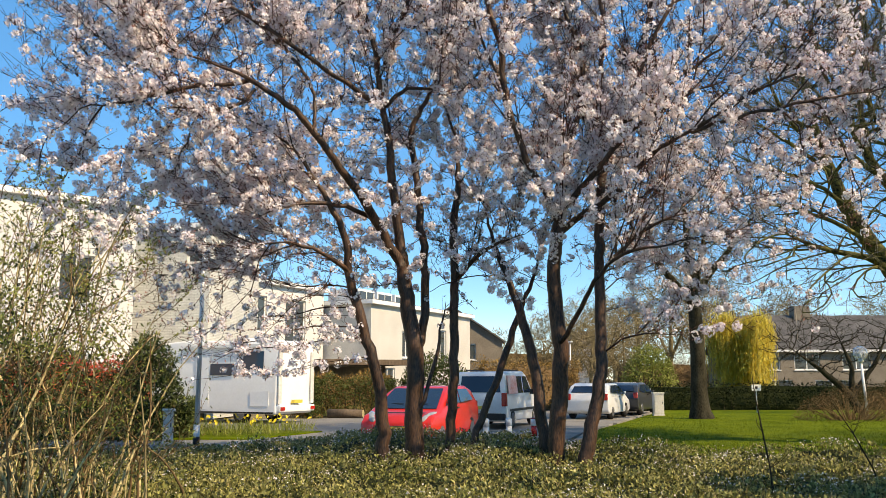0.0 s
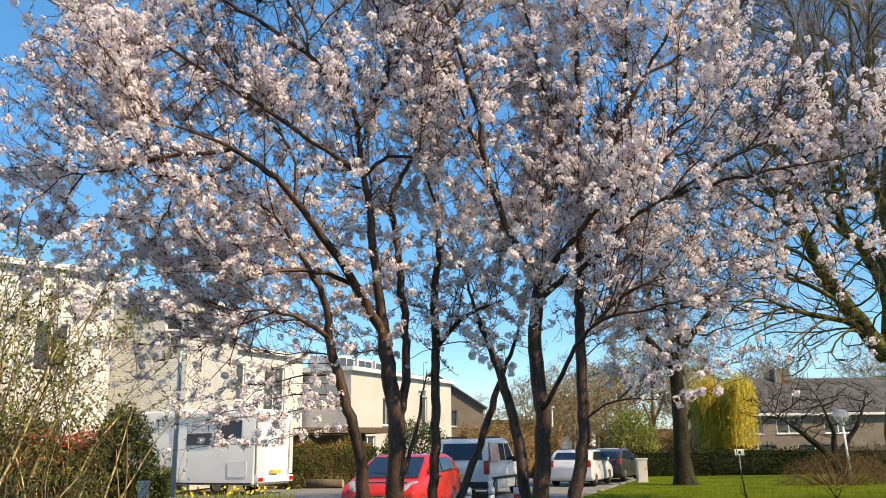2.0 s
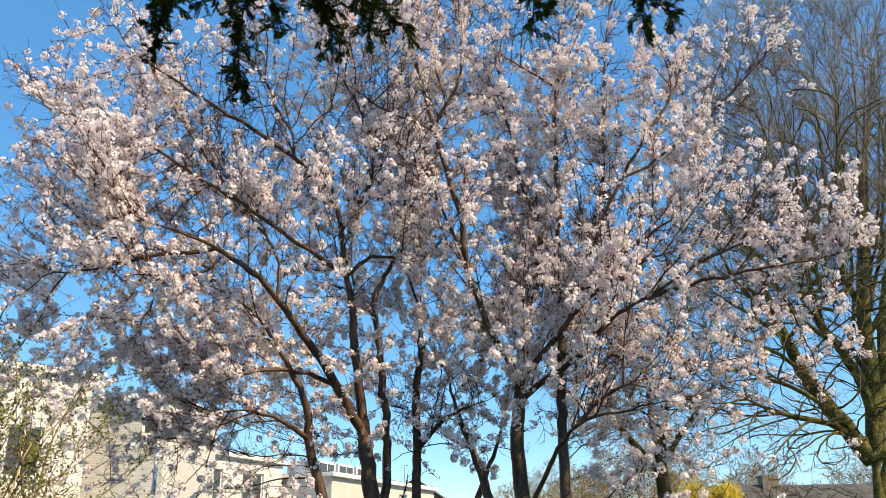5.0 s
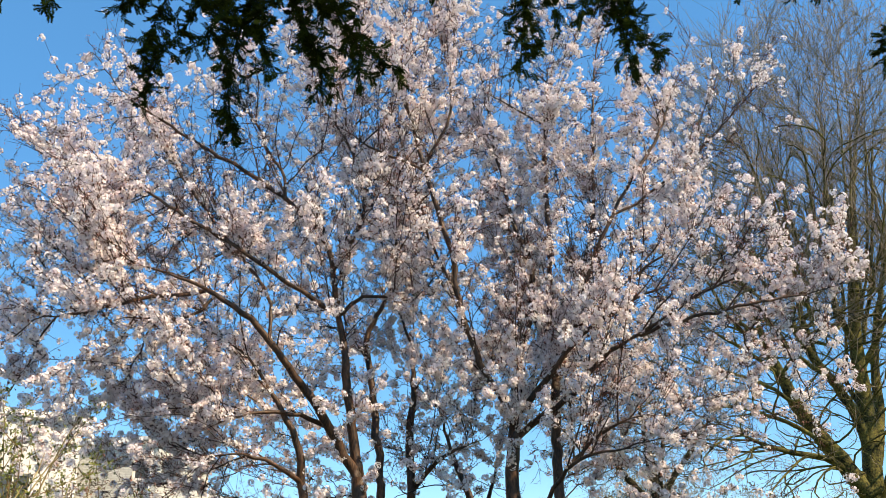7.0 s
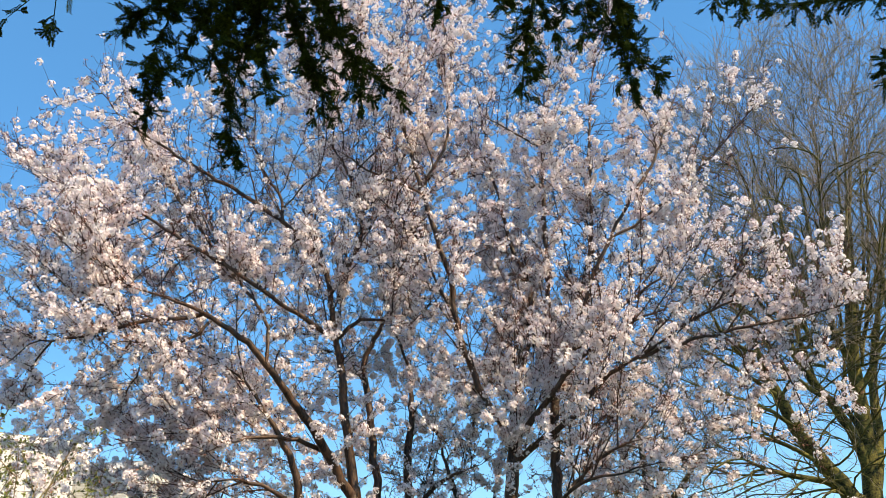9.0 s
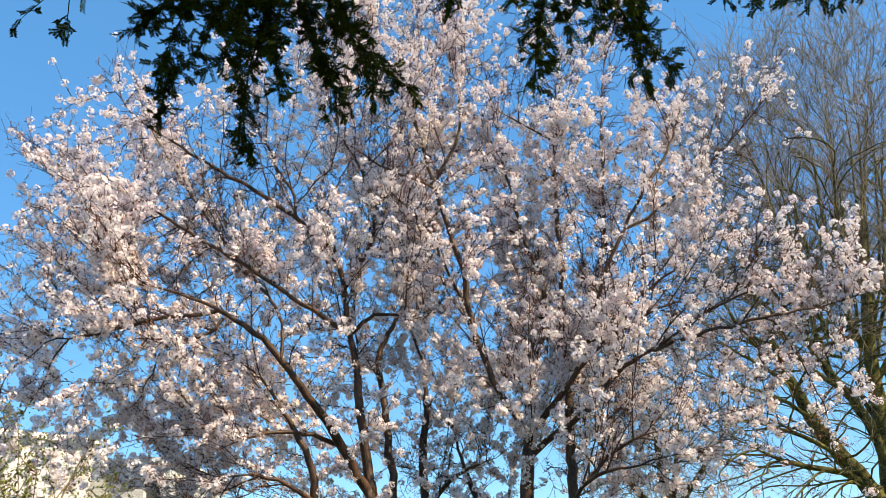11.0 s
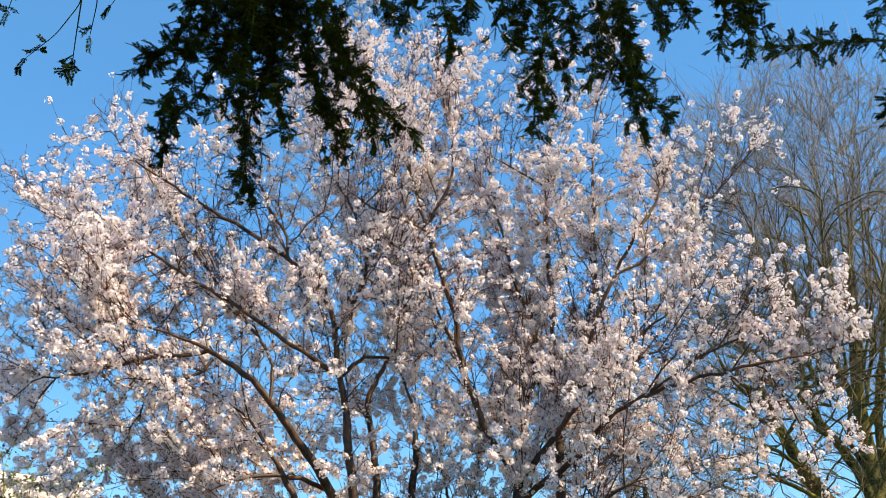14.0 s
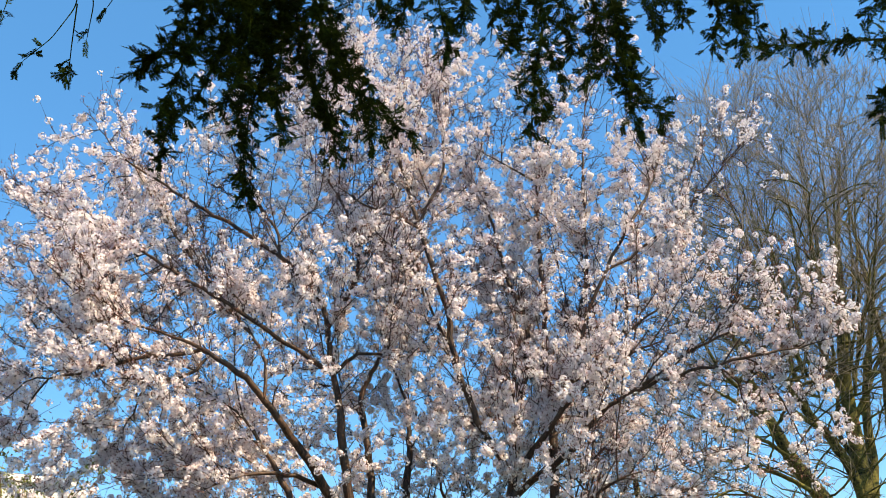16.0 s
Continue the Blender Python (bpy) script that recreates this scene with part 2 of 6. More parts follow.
sheet("ground", [(-1500, -1500), (1500, -1500), (1500, 2500), (-1500, 2500)], -0.06, M_GROUND, "rough brown earth running out to the horizon", "ground")
LAWN = [(2.2, 15.4), (4.9, 26.5), (6.3, 30.0), (9.5, 38.5), (14, 50), (60, 50), (60, 12.5), (9, 13.6)]
slab("lawn", LAWN, -0.1, 0.03, M_GRASS, "mown green lawn striped with tree shadows", "lawn")
ROAD = [(-40, 20.2), (-5, 19.4), (1.8, 17.4), (4.6, 26.6), (6.0, 30.1), (9.2, 38.6), (20, 66), (9, 68), (-1.5, 42), (-5.2, 34.3), (-40, 35.5)]
slab("road", ROAD, -0.1, 0.0, M_ASPHALT, "pale worn asphalt of a residential street", "road")
slab("planting_bed", [(-14, 3), (14, 3), (14, 13.0), (8.9, 13.5), (2.1, 15.3), (1.7, 17.2), (-5, 19.2), (-14, 20.0)], -0.1, 0.02, M_SOIL, "dark soil of the planting bed under the trees", "soil")


# ---- trees: skeletons grown towards points of the crown ----
def grow(limbs, pull, step, reach, kill, lift=0.05, jitter=0.25, rounds=110, seed=1, fan=None, keep=0.0):
    """Nodes, parents and the floor of the radius, from hand-set limbs (each: list of x, y, z, radius) outwards to the pull points.
    fan: a centre from which shoots spread, and how strongly; keep: how straight they run on."""
    rng = np.random.default_rng(seed)
    pos, par, rad, stem = [], [], [], []
    for k, limb in enumerate(limbs):
        pts = np.array(limb, float)
        seg = np.linalg.norm(np.diff(pts[:, :3], axis=0), axis=1)
        s = np.concatenate([[0], np.cumsum(seg)])
        n = max(2, int(s[-1] / step))
        u = np.linspace(0, s[-1], n + 1)
        # smooth curve through the limb's points
        q = np.stack([np.interp(u, s, pts[:, i]) for i in range(4)], 1)
        for _ in range(3):
            q[1:-1, :3] = (q[:-2, :3] + 2 * q[1:-1, :3] + q[2:, :3]) / 4
        q[1:-1, :3] += rng.normal(0, 0.012, (len(q) - 2, 3))
        if not any(math.dist(o[0][:3], limb[-1][:3]) < 0.08 for o in limbs):
            q[:, 3] *= np.interp(u / s[-1], [0, 0.55, 1], [1, 1, 0.3])
        if pos and limb[0][2] > 0.5:
            d = np.linalg.norm(np.array(pos) - q[0, :3], axis=1)
            last = int(np.argmin(d))
        else:
            last = -1
        for x, y, z, r in q:
            pos.append((x, y, z))
            par.append(last)
            rad.append(r)
            stem.append(k)
            last = len(pos) - 1
    P = np.array(pos)
    A = np.array(pull, float)
    near = np.full(len(A), 1e9)
    who = np.zeros(len(A), int)

    def meet(idx0, near, who, A):
        new_p = P[idx0:]
        for i in range(0, len(new_p), 200):
            d = np.linalg.norm(A[:, None] - new_p[None, i:i + 200], axis=2)
            j = d.argmin(1)
            dm = d[np.arange(len(A)), j]
            better = dm < near
            near[better] = dm[better]
            who[better] = idx0 + i + j[better]

    meet(0, near, who, A)
    par, rad, stem = list(par), list(rad), list(stem)
    stale = np.zeros(len(A), int)
    for r in range(rounds):
        live = (near > kill) & (near < reach * (1 + r / 25)) & (stale < 4)
        if not live.any():
            break
        w, a = who[live], A[live]
        way = a - P[w]
        way /= np.linalg.norm(way, axis=1)[:, None]
        acc = np.zeros((len(P), 3))
        np.add.at(acc, w, way)
        src = np.unique(w)
        d = acc[src]
        d /= np.linalg.norm(d, axis=1)[:, None] + 1e-9
        if keep:
            up = np.array(par)[src]
            run = np.where((up >= 0)[:, None], P[src] - P[up], 0)
            d += keep * run / (np.linalg.norm(run, axis=1)[:, None] + 1e-9)
        if fan:
            out = P[src] - np.array(fan[:3])
            d += fan[3] * out / np.linalg.norm(out, axis=1)[:, None]
        d += rng.normal(0, jitter, d.shape)
        d[:, 2] += lift
        d /= np.linalg.norm(d, axis=1)[:, None]
        n0 = len(P)
        P = np.vstack([P, P[src] + d * step])
        par += list(src)
        rad += [0.0] * len(src)
        stem += [-1] * len(src)
        before = near.copy()
        meet(n0, near, who, A)
        stale[live & (near > before - 1e-4)] += 1
    return P, np.array(par), np.array(rad), np.array(stem)


def radii(P, par, floor, tip=0.004, power=2.4, cap=0.08):
    acc = np.zeros(len(P))
    kids = np.bincount(par[par >= 0], minlength=len(P))
    acc[kids == 0] = tip ** power
    for i in range(len(P) - 1, 0, -1):
        if par[i] >= 0:
            acc[par[i]] += max(acc[i], tip ** power)
    R = np.minimum(np.maximum(acc, tip ** power) ** (1 / power), cap)
    R = np.where(floor > 0, floor, R)
    for i in range(len(P)):
        if par[i] >= 0 and floor[i] == 0:
            R[i] = min(R[i], R[par[i]] * 0.95)
    return R


def chains(P, par, R, stem):
    """Runs of nodes from a fork to a tip, thickest child first."""
    kids = [[] for _ in P]
    for i, p in enumerate(par):
        if p >= 0:
            kids[p].append(i)
    out, todo = [], [(i, None) for i in range(len(P)) if par[i] < 0]
    while todo:
        i, base = todo.pop()
        run = [] if base is None else [base]
        own = stem[i]
        while True:
            run.append(i)
            ks = sorted(kids[i], key=lambda k: (not (own >= 0 and stem[k] == own), -R[k]))
            if not ks:
                break
            todo += [(k, i) for k in ks[1:]]
            i = ks[0]
        out.append((own, run))
    return out


def tubes(P, R, runs, sides):
    """Vertex and face arrays of tapered tubes along the runs."""
    V, F, base = [], [], 0
    ang = np.arange(sides) * 2 * math.pi / sides
    for own, run in runs:
        p = P[run]
        r = R[run].copy()
        if len(run) > 1 and own < 0:
            r[0] = min(r[0], r[1] * 1.25)
        r[-1] *= 0.5
        t = np.gradient(p, axis=0) if len(p) > 2 else np.repeat((p[1] - p[0])[None], 2, 0)
        t /= np.linalg.norm(t, axis=1)[:, None] + 1e-9
        ref = np.array((0.31, 0.95, 0.05)) if abs(t[0][1]) < 0.8 else np.array((0.95, 0.1, 0.3))
        u = np.cross(t, ref)
        u /= np.linalg.norm(u, axis=1)[:, None] + 1e-9
        v = np.cross(t, u)
        ring = p[:, None] + r[:, None, None] * (np.cos(ang)[None, :, None] * u[:, None] + np.sin(ang)[None, :, None] * v[:, None])
        V.append(ring.reshape(-1, 3))
        n = len(run)
        i = np.arange(n - 1)[:, None] * sides
        j = np.arange(sides)[None]
        k = (j + 1) % sides
        F.append((np.stack([i + j, i + k, i + sides + k, i + sides + j], 2).reshape(-1, 4)) + base)
        base += n * sides
    return np.vstack(V), np.vstack(F)


def wood(tree, P, par, R, stem, bark, twigmat, thick=0.035, mid=0.010, names=("stem", "branches", "twigs")):
    runs = chains(P, par, R, stem)
    for own, run in runs:
        if own >= 0:
            v, f = tubes(P, R, [(own, run)], 12)
            raw(names[0] if P[run[0]][2] < 0.4 else "limb", v, f, bark, tree, smooth=True)
    a = [r for r in runs if r[0] < 0 and R[r[1][1 if len(r[1]) > 1 else 0]] >= mid]
    b = [r for r in runs if r[0] < 0 and R[r[1][1 if len(r[1]) > 1 else 0]] < mid]
    if a:
        v, f = tubes(P, R, a, 6)
        tagged(raw(names[1], v, f, bark, tree, smooth=True), kind="stuff")
    if b:
        v, f = tubes(P, R, b, 3)
        tagged(raw(names[2], v, f, twigmat, tree), kind="stuff")


def frames_from(N, rng):
    """Unit vectors across each normal."""
    ref = rng.normal(0, 1, N.shape)
    U = np.cross(N, ref)
    U /= np.linalg.norm(U, axis=1)[:, None] + 1e-9
    return U, np.cross(N, U)


def flowers(C, N, S, rng):
    """Five-petalled cups at C that face N, of radius S."""
    n = len(C)
    U, W = frames_from(N, rng)
    V = np.zeros((n, 11, 3))
    V[:, 0] = C
    cup = rng.uniform(0.15, 0.9, n)[:, None]
    for k in range(5):
        a = k * 2 * math.pi / 5
        for j, da in enumerate((-0.54, 0.54)):
            d = math.cos(a + da) * U + math.sin(a + da) * W
            V[:, 1 + k * 2 + j] = C + S[:, None] * (1.08 * d + (0.75 + 0.25 * j) * cup * N)
    F = np.array([[0, 1 + 2 * k, 2 + 2 * k] for k in range(5)])
    F = (F[None] + (np.arange(n) * 11)[:, None, None]).reshape(-1, 3)
    return V.reshape(-1, 3), F


def leaves(C, D, N, L, Wd):
    """Pointed folded leaves from C along D, with face normals near N."""
    n = len(C)
    side = np.cross(D, N)
    side /= np.linalg.norm(side, axis=1)[:, None] + 1e-9
    up = np.cross(side, D)
    L, Wd = L[:, None], Wd[:, None]
    V = np.stack([C, C + D * L * 0.5 + side * Wd * 0.5 + up * Wd * 0.18, C + D * L, C + D * L * 0.5 - side * Wd * 0.5 + up * Wd * 0.18], 1)
    F = np.arange(n * 4).reshape(-1, 4)
    return V.reshape(-1, 3), F


def unit(rng, n, up=0.0):
    d = rng.normal(0, 1, (n, 3))
    d[:, 2] += up
    return d / np.linalg.norm(d, axis=1)[:, None]


def crown_points(rng, n, parts):
    """Points spread through a union of ellipsoids: centre, radii, share."""
    out = []
    for c, r, share in parts:
        d = unit(rng, int(n * share))
        out.append(np.array(c) + d * np.array(r) * (rng.random((len(d), 1)) ** (1 / 2.4)))
    return np.vstack(out)


def spurs(tree, P, par, R, rng, each, span=0.10, width=0.0048, lift=0.35, material=None, along=0.6, low=0.0):
    """Short dark spurs and shoots that clothe the thin wood; gives their nodes for the flowers."""
    thin = np.where((R < 0.026) & (par >= 0) & (P[:, 2] > low))[0]
    i = np.repeat(thin, rng.poisson(each, len(thin)))
    base = P[i] + (P[par[i]] - P[i]) * rng.random((len(i), 1))
    way = P[i] - P[par[i]]
    way /= np.linalg.norm(way, axis=1)[:, None] + 1e-9
    d = way * along + unit(rng, len(i), lift)
    d /= np.linalg.norm(d, axis=1)[:, None]
    ln = rng.gamma(2.2, span, (len(i), 1)).clip(0.06, span * 7)
    mid = base + d * ln * 0.5 + rng.normal(0, 0.02, base.shape)
    end = mid + (d + np.array((0, 0, 0.3)) + rng.normal(0, 0.25, d.shape)) * ln * 0.5
    U, W = frames_from(d, rng)
    V = np.zeros((len(i), 9, 3))
    for k in range(3):
        a = k * 2 * math.pi / 3
        o = math.cos(a) * U + math.sin(a) * W
        V[:, k], V[:, 3 + k], V[:, 6 + k] = base + o * width, mid + o * width * 0.85, end + o * width * 0.55
    F = np.array([[r * 3 + k, r * 3 + (k + 1) % 3, r * 3 + 3 + (k + 1) % 3, r * 3 + 3 + k] for r in range(2) for k in range(3)])
    F = (F[None] + (np.arange(len(i)) * 9)[:, None, None]).reshape(-1, 4)
    tagged(raw("spurs", V.reshape(-1, 3), F, material or M_TWIG, tree), kind="stuff")
    return mid, end


def blossom(tree, P, par, R, rng, per, size=0.0215):
    """Umbels of flowers along the thin wood and its spurs, and coppery young leaves."""
    mid, end = spurs(tree, P, par, R, rng, 1.15, 0.10, 0.0050, 0.3, along=1.1)
    thin = np.where((R < 0.016) & (par >= 0))[0]
    half = (P[thin] + P[par[thin]]) / 2
    S = np.vstack([half, mid, end])
    lush = np.array([noise.noise(Vector(p * 0.5)) + 0.6 * noise.noise(Vector(p * 1.9)) for p in S])
    k = rng.poisson(np.clip(per * (1.0 + 3.0 * lush), 0.03, 4) * np.clip(1.25 - 0.075 * (S[:, 2] - 5), 0.5, 1.2))
    C = np.repeat(S, k, 0)
    C = C + unit(rng, len(C)) * rng.uniform(0.0, 0.045, (len(C), 1))
    m = rng.integers(10, 26, len(C))
    j = np.repeat(np.arange(len(C)), m)
    N = unit(rng, len(j), 0.2)
    ctr = C[j] + N * rng.uniform(0.030, 0.058, (len(j), 1)) * (m[j] / 14.0)[:, None] ** 0.45
    v, f = flowers(ctr, N, size * rng.uniform(0.75, 1.2, len(j)), rng)
    tagged(raw("blossoms", v, f, M_PETAL, tree, "white to pale pink five-petalled blossoms in clusters"), kind="stuff")
    q = rng.integers(0, len(S), int(len(S) * 1.2))
    S = np.vstack([S[q], np.repeat(C, 3, 0) + unit(rng, len(C) * 3) * 0.05])
    q = np.arange(len(S))
    D = unit(rng, len(q), 0.5)
    v, f = leaves(S[q] + D * 0.02, D, unit(rng, len(q)), rng.uniform(0.025, 0.070, len(q)), rng.uniform(0.010, 0.027, len(q)))
    tagged(raw("young_leaves", v, f, M_BUD, tree, "coppery young leaves and flower stalks"), kind="stuff")


def shoots(P, par, R, stem, pull, rng, count, fan):
    """Long straight shoots that spread outwards from the limbs, with side shoots; they end where the crown does."""
    P, par, R, stem = list(P), list(par), list(R), list(stem)
    bases = [i for i in range(len(P)) if par[i] >= 0 and 0.008 < R[i] < 0.06 and P[i][2] > 3.0]
    weight = np.array([1.0 if P[i][2] < 7.5 else 0.75 for i in bases])
    hub = np.array(fan)

    def run(i, d, ln, r0, r1):
        n = max(2, int(ln / 0.15))
        made = []
        for k in range(n):
            d = d + rng.normal(0, 0.045, 3) + np.array((0, 0, 0.018))
            d = d / np.linalg.norm(d)
            p = P[i] + d * ln / n
            if np.linalg.norm(pull - p, axis=1).min() > 0.55:
                break
            P.append(p)
            par.append(i)
            R.append(r0 + (r1 - r0) * (k + 1) / n)
            stem.append(-1)
            i = len(P) - 1
            made.append((i, d))
        return made

    for b in rng.choice(bases, count, p=weight / weight.sum()):
        way = P[b] - P[par[b]]
        way = way / (np.linalg.norm(way) + 1e-9)
        out = P[b] - hub
        out = out / np.linalg.norm(out)
        d = way * 0.45 + out * 0.75 + np.array((0, 0, 0.25)) + rng.normal(0, 0.28, 3)
        made = run(b, d / np.linalg.norm(d), rng.uniform(0.8, 2.6), min(0.014, R[b] * 0.7), 0.005)
        for i, d in made[2::2]:
            if rng.random() < 0.75:
                e = d * 0.8 + out * 0.2 + rng.normal(0, 0.42, 3)
                run(i, e / np.linalg.norm(e), rng.uniform(0.25, 0.95), 0.006, 0.004)
    return np.array(P), np.array(par), np.array(R), np.array(stem)


def cherry(at, limbs, pull, seed, label, per, count):
    tree = empty("cherry_tree", at, 0, label, "tree", "blossoming trees")
    off = np.array(at)
    limbs = [[(x - at[0], y - at[1], z - at[2], r) for x, y, z, r in limb] for limb in limbs]
    fill = (pull - off)[np.random.default_rng(seed + 1).random(len(pull)) < 0.46]
    P, par, floor, stem = grow(limbs, fill, 0.17, 1.6, 0.26, lift=0.08, jitter=0.16, seed=seed, fan=(0.6, -0.3, 2.2, 0.35), keep=0.55)
    R = radii(P, par, floor, tip=0.0062, power=2.45, cap=0.055)
    P, par, R, stem = shoots(P, par, R, stem, pull - off, np.random.default_rng(seed + 3), count, (0.6, -0.3, 2.0))
    wood(tree, P, par, R, stem, M_BARK, M_TWIG)
    blossom(tree, P, par, R, np.random.default_rng(seed + 7), per)
    return tree


rng = np.random.default_rng(11)
CROWN = crown_points(rng, 10500, [((-3.8, 13.75, 6.2), (4.2, 2.8, 3.3), 0.25), ((0.1, 13.75, 9), (5, 2.9, 4.6), 0.33), ((3, 13.15, 6.3), (3.4, 2.4, 3.4), 0.19),
                                  ((-4.9, 13.55, 3.9), (2.8, 1.9, 1.6), 0.06), ((4.3, 13.15, 4.2), (2.2, 1.5, 1.8), 0.05),
                                  ((-5.2, 13.75, 8.9), (2.6, 1.9, 2.6), 0.06), ((5.2, 12.75, 3.5), (2, 1.3, 1.5), 0.035), ((-3.9, 13.15, 2.7), (2, 1.2, 1.1), 0.03), ((6.2, 11.6, 6.4), (1.4, 0.9, 0.8), 0.02), ((5.5, 12.6, 5.0), (1.7, 1.4, 2.0), 0.03), ((0.4, 13.95, 3.8), (3, 1.5, 1.1), 0.035), ((-3, 13.75, 3.4), (2.4, 1.5, 1.3), 0.04), ((3.2, 13.55, 3.6), (2.4, 1.4, 1.4), 0.03), ((4.4, 12.95, 9), (2.2, 1.7, 3), 0.06)])
CROWN = np.vstack([CROWN, crown_points(np.random.default_rng(12), 190, [((-2.9, 12.7, 2.15), (1.4, 0.9, 0.75), 1.0)]), crown_points(np.random.default_rng(13), 560, [((6.0, 12.5, 8.6), (1.8, 1.1, 2.8), 0.65), ((5.6, 12.6, 6.4), (1.5, 1.0, 1.6), 0.35)])])
CROWN = CROWN[(CROWN[:, 2] > 1.35) & ~((np.abs(CROWN[:, 0] - 0.4) < 2.2) & (CROWN[:, 2] < 2.7))]
CROWN = np.vstack([CROWN, crown_points(np.random.default_rng(14), 900, [((-0.6, 13.4, 12.4), (2.3, 1.5, 2.2), 0.6), ((2.8, 13.5, 12.0), (1.6, 1.2, 2.2), 0.4)]), crown_points(np.random.default_rng(15), 380, [((4.0, 12.9, 11.6), (1.5, 1.1, 2.4), 1.0)])])
thin = (CROWN[:, 0] > 4.7) & (CROWN[:, 2] > 5.0) & (rng.random(len(CROWN)) > 0.33)
thin |= (CROWN[:, 0] < -4.0) & (CROWN[:, 2] > 9.9 + 1.45 * (CROWN[:, 0] + 7)) & (rng.random(len(CROWN)) > 0.15)
thin |= (CROWN[:, 1] < 12.7) & (np.abs(CROWN[:, 0]) < 4.6) & (CROWN[:, 2] < 9.5) & (rng.random(len(CROWN)) > 0.3)
CROWN = CROWN[~thin]
LEFT = CROWN[CROWN[:, 0] < 0.9 + rng.normal(0, 0.8, len(CROWN))]
RIGHT = CROWN[CROWN[:, 0] >= 0.9 + rng.normal(0, 0.8, len(CROWN))]


# main stems and limbs: x, y, z, radius along each
STEMS_LEFT = []
STEMS_LEFT.append([(-0.97, 13.6, 0, 0.1344), (-0.97, 13.6, 0.38, 0.1169), (-1, 13.57, 1.01, 0.1048), (-1.07, 13.54, 1.55, 0.0929), (-1.21, 13.51, 2.1, 0.089), (-1.38, 13.49, 2.65, 0.0853), (-1.51, 13.46, 3.02, 0.0776), (-1.58, 13.43, 3.35, 0.0699), (-1.53, 13.4, 3.49, 0.066), (-1.63, 13.29, 3.98, 0.062), (-1.91, 13.17, 4.47, 0.0543), (-2.15, 13.06, 4.87, 0.0466), (-2.29, 12.94, 5.14, 0.0387), (-2.63, 12.83, 5.45, 0.0311), (-3, 12.71, 5.64, 0.0253), (-3.44, 12.6, 5.8, 0.0195)])
STEMS_LEFT.append([(-1.58, 13.4, 3.34, 0.0465), (-1.71, 13.24, 3.46, 0.04), (-1.93, 13.08, 3.58, 0.0335), (-2.27, 12.92, 3.69, 0.0273), (-2.6, 12.76, 3.74, 0.0211), (-2.92, 12.6, 3.65, 0.0149)])
STEMS_LEFT.append([(-0.47, 13.8, 0, 0.1907), (-0.47, 13.8, 0.27, 0.1658), (-0.49, 13.8, 0.82, 0.1523), (-0.47, 13.8, 1.37, 0.1469), (-0.46, 13.8, 1.92, 0.1436), (-0.56, 13.8, 2.48, 0.1367), (-0.64, 13.8, 3.05, 0.1253), (-0.67, 13.8, 3.44, 0.1191)])
STEMS_LEFT.append([(-0.67, 13.8, 3.44, 0.0953), (-0.77, 13.71, 3.52, 0.0883), (-0.91, 13.62, 3.8, 0.0816), (-1.05, 13.54, 4.08, 0.0786), (-1.19, 13.45, 4.25, 0.0784), (-1.21, 13.36, 4.34, 0.0771), (-1.44, 13.25, 4.72, 0.0706), (-1.65, 13.09, 4.96, 0.0639), (-1.83, 12.93, 5.15, 0.0594), (-2.1, 12.77, 5.54, 0.0562), (-2.37, 12.61, 5.84, 0.052), (-2.71, 12.45, 6.04, 0.0456), (-3.07, 12.38, 6.25, 0.0395), (-3.35, 12.34, 6.42, 0.0347), (-3.75, 12.31, 6.52, 0.0301), (-4.11, 12.27, 6.67, 0.0262), (-4.6, 12.23, 6.76, 0.0232), (-5, 12.2, 6.6, 0.02)])
STEMS_LEFT.append([(-3.12, 12.6, 6.33, 0.0353), (-3.54, 12.5, 6.2, 0.0326), (-4.04, 12.4, 6.17, 0.0301), (-4.44, 12.3, 6, 0.0274), (-4.81, 12.2, 5.8, 0.0247), (-5.53, 12.1, 5.73, 0.021), (-5.87, 12, 6.01, 0.0159)])
STEMS_LEFT.append([(-3, 12.7, 6.26, 0.0275), (-3.26, 12.57, 5.85, 0.0252), (-3.75, 12.45, 5.76, 0.0233), (-4.12, 12.32, 5.83, 0.0194), (-4.45, 12.2, 5.69, 0.0155)])
STEMS_LEFT.append([(-1.2, 13.6, 4.26, 0.0436), (-1.51, 13.4, 4.39, 0.0379), (-1.77, 13.2, 4.42, 0.0336), (-2.03, 13, 4.41, 0.0307), (-2.36, 12.8, 4.34, 0.0253), (-2.59, 12.6, 4.23, 0.0212), (-2.85, 12.4, 4.06, 0.0185)])
STEMS_LEFT.append([(-0.67, 13.8, 3.44, 0.0953), (-0.74, 13.79, 3.83, 0.0885), (-0.79, 13.78, 4.22, 0.0817), (-0.83, 13.77, 4.61, 0.0777), (-0.88, 13.76, 5.01, 0.0745), (-0.92, 13.74, 5.41, 0.0713), (-0.91, 13.72, 5.6, 0.0638), (-0.97, 13.71, 5.9, 0.0586), (-1.05, 13.7, 6.21, 0.0535)])
STEMS_LEFT.append([(-1.05, 13.7, 6.21, 0.0494), (-1.21, 13.58, 6.3, 0.0474), (-1.39, 13.47, 6.41, 0.0455), (-1.57, 13.35, 6.48, 0.0426), (-1.79, 13.23, 6.6, 0.0391), (-2.12, 13.12, 6.85, 0.0361), (-2.6, 13, 7.14, 0.0346), (-3.19, 12.93, 7.52, 0.0334), (-3.62, 12.87, 7.75, 0.0305), (-4.28, 12.8, 8.22, 0.0276), (-4.82, 12.73, 8.52, 0.0244), (-5.36, 12.67, 8.82, 0.0211), (-5.9, 12.6, 9.03, 0.0177)])
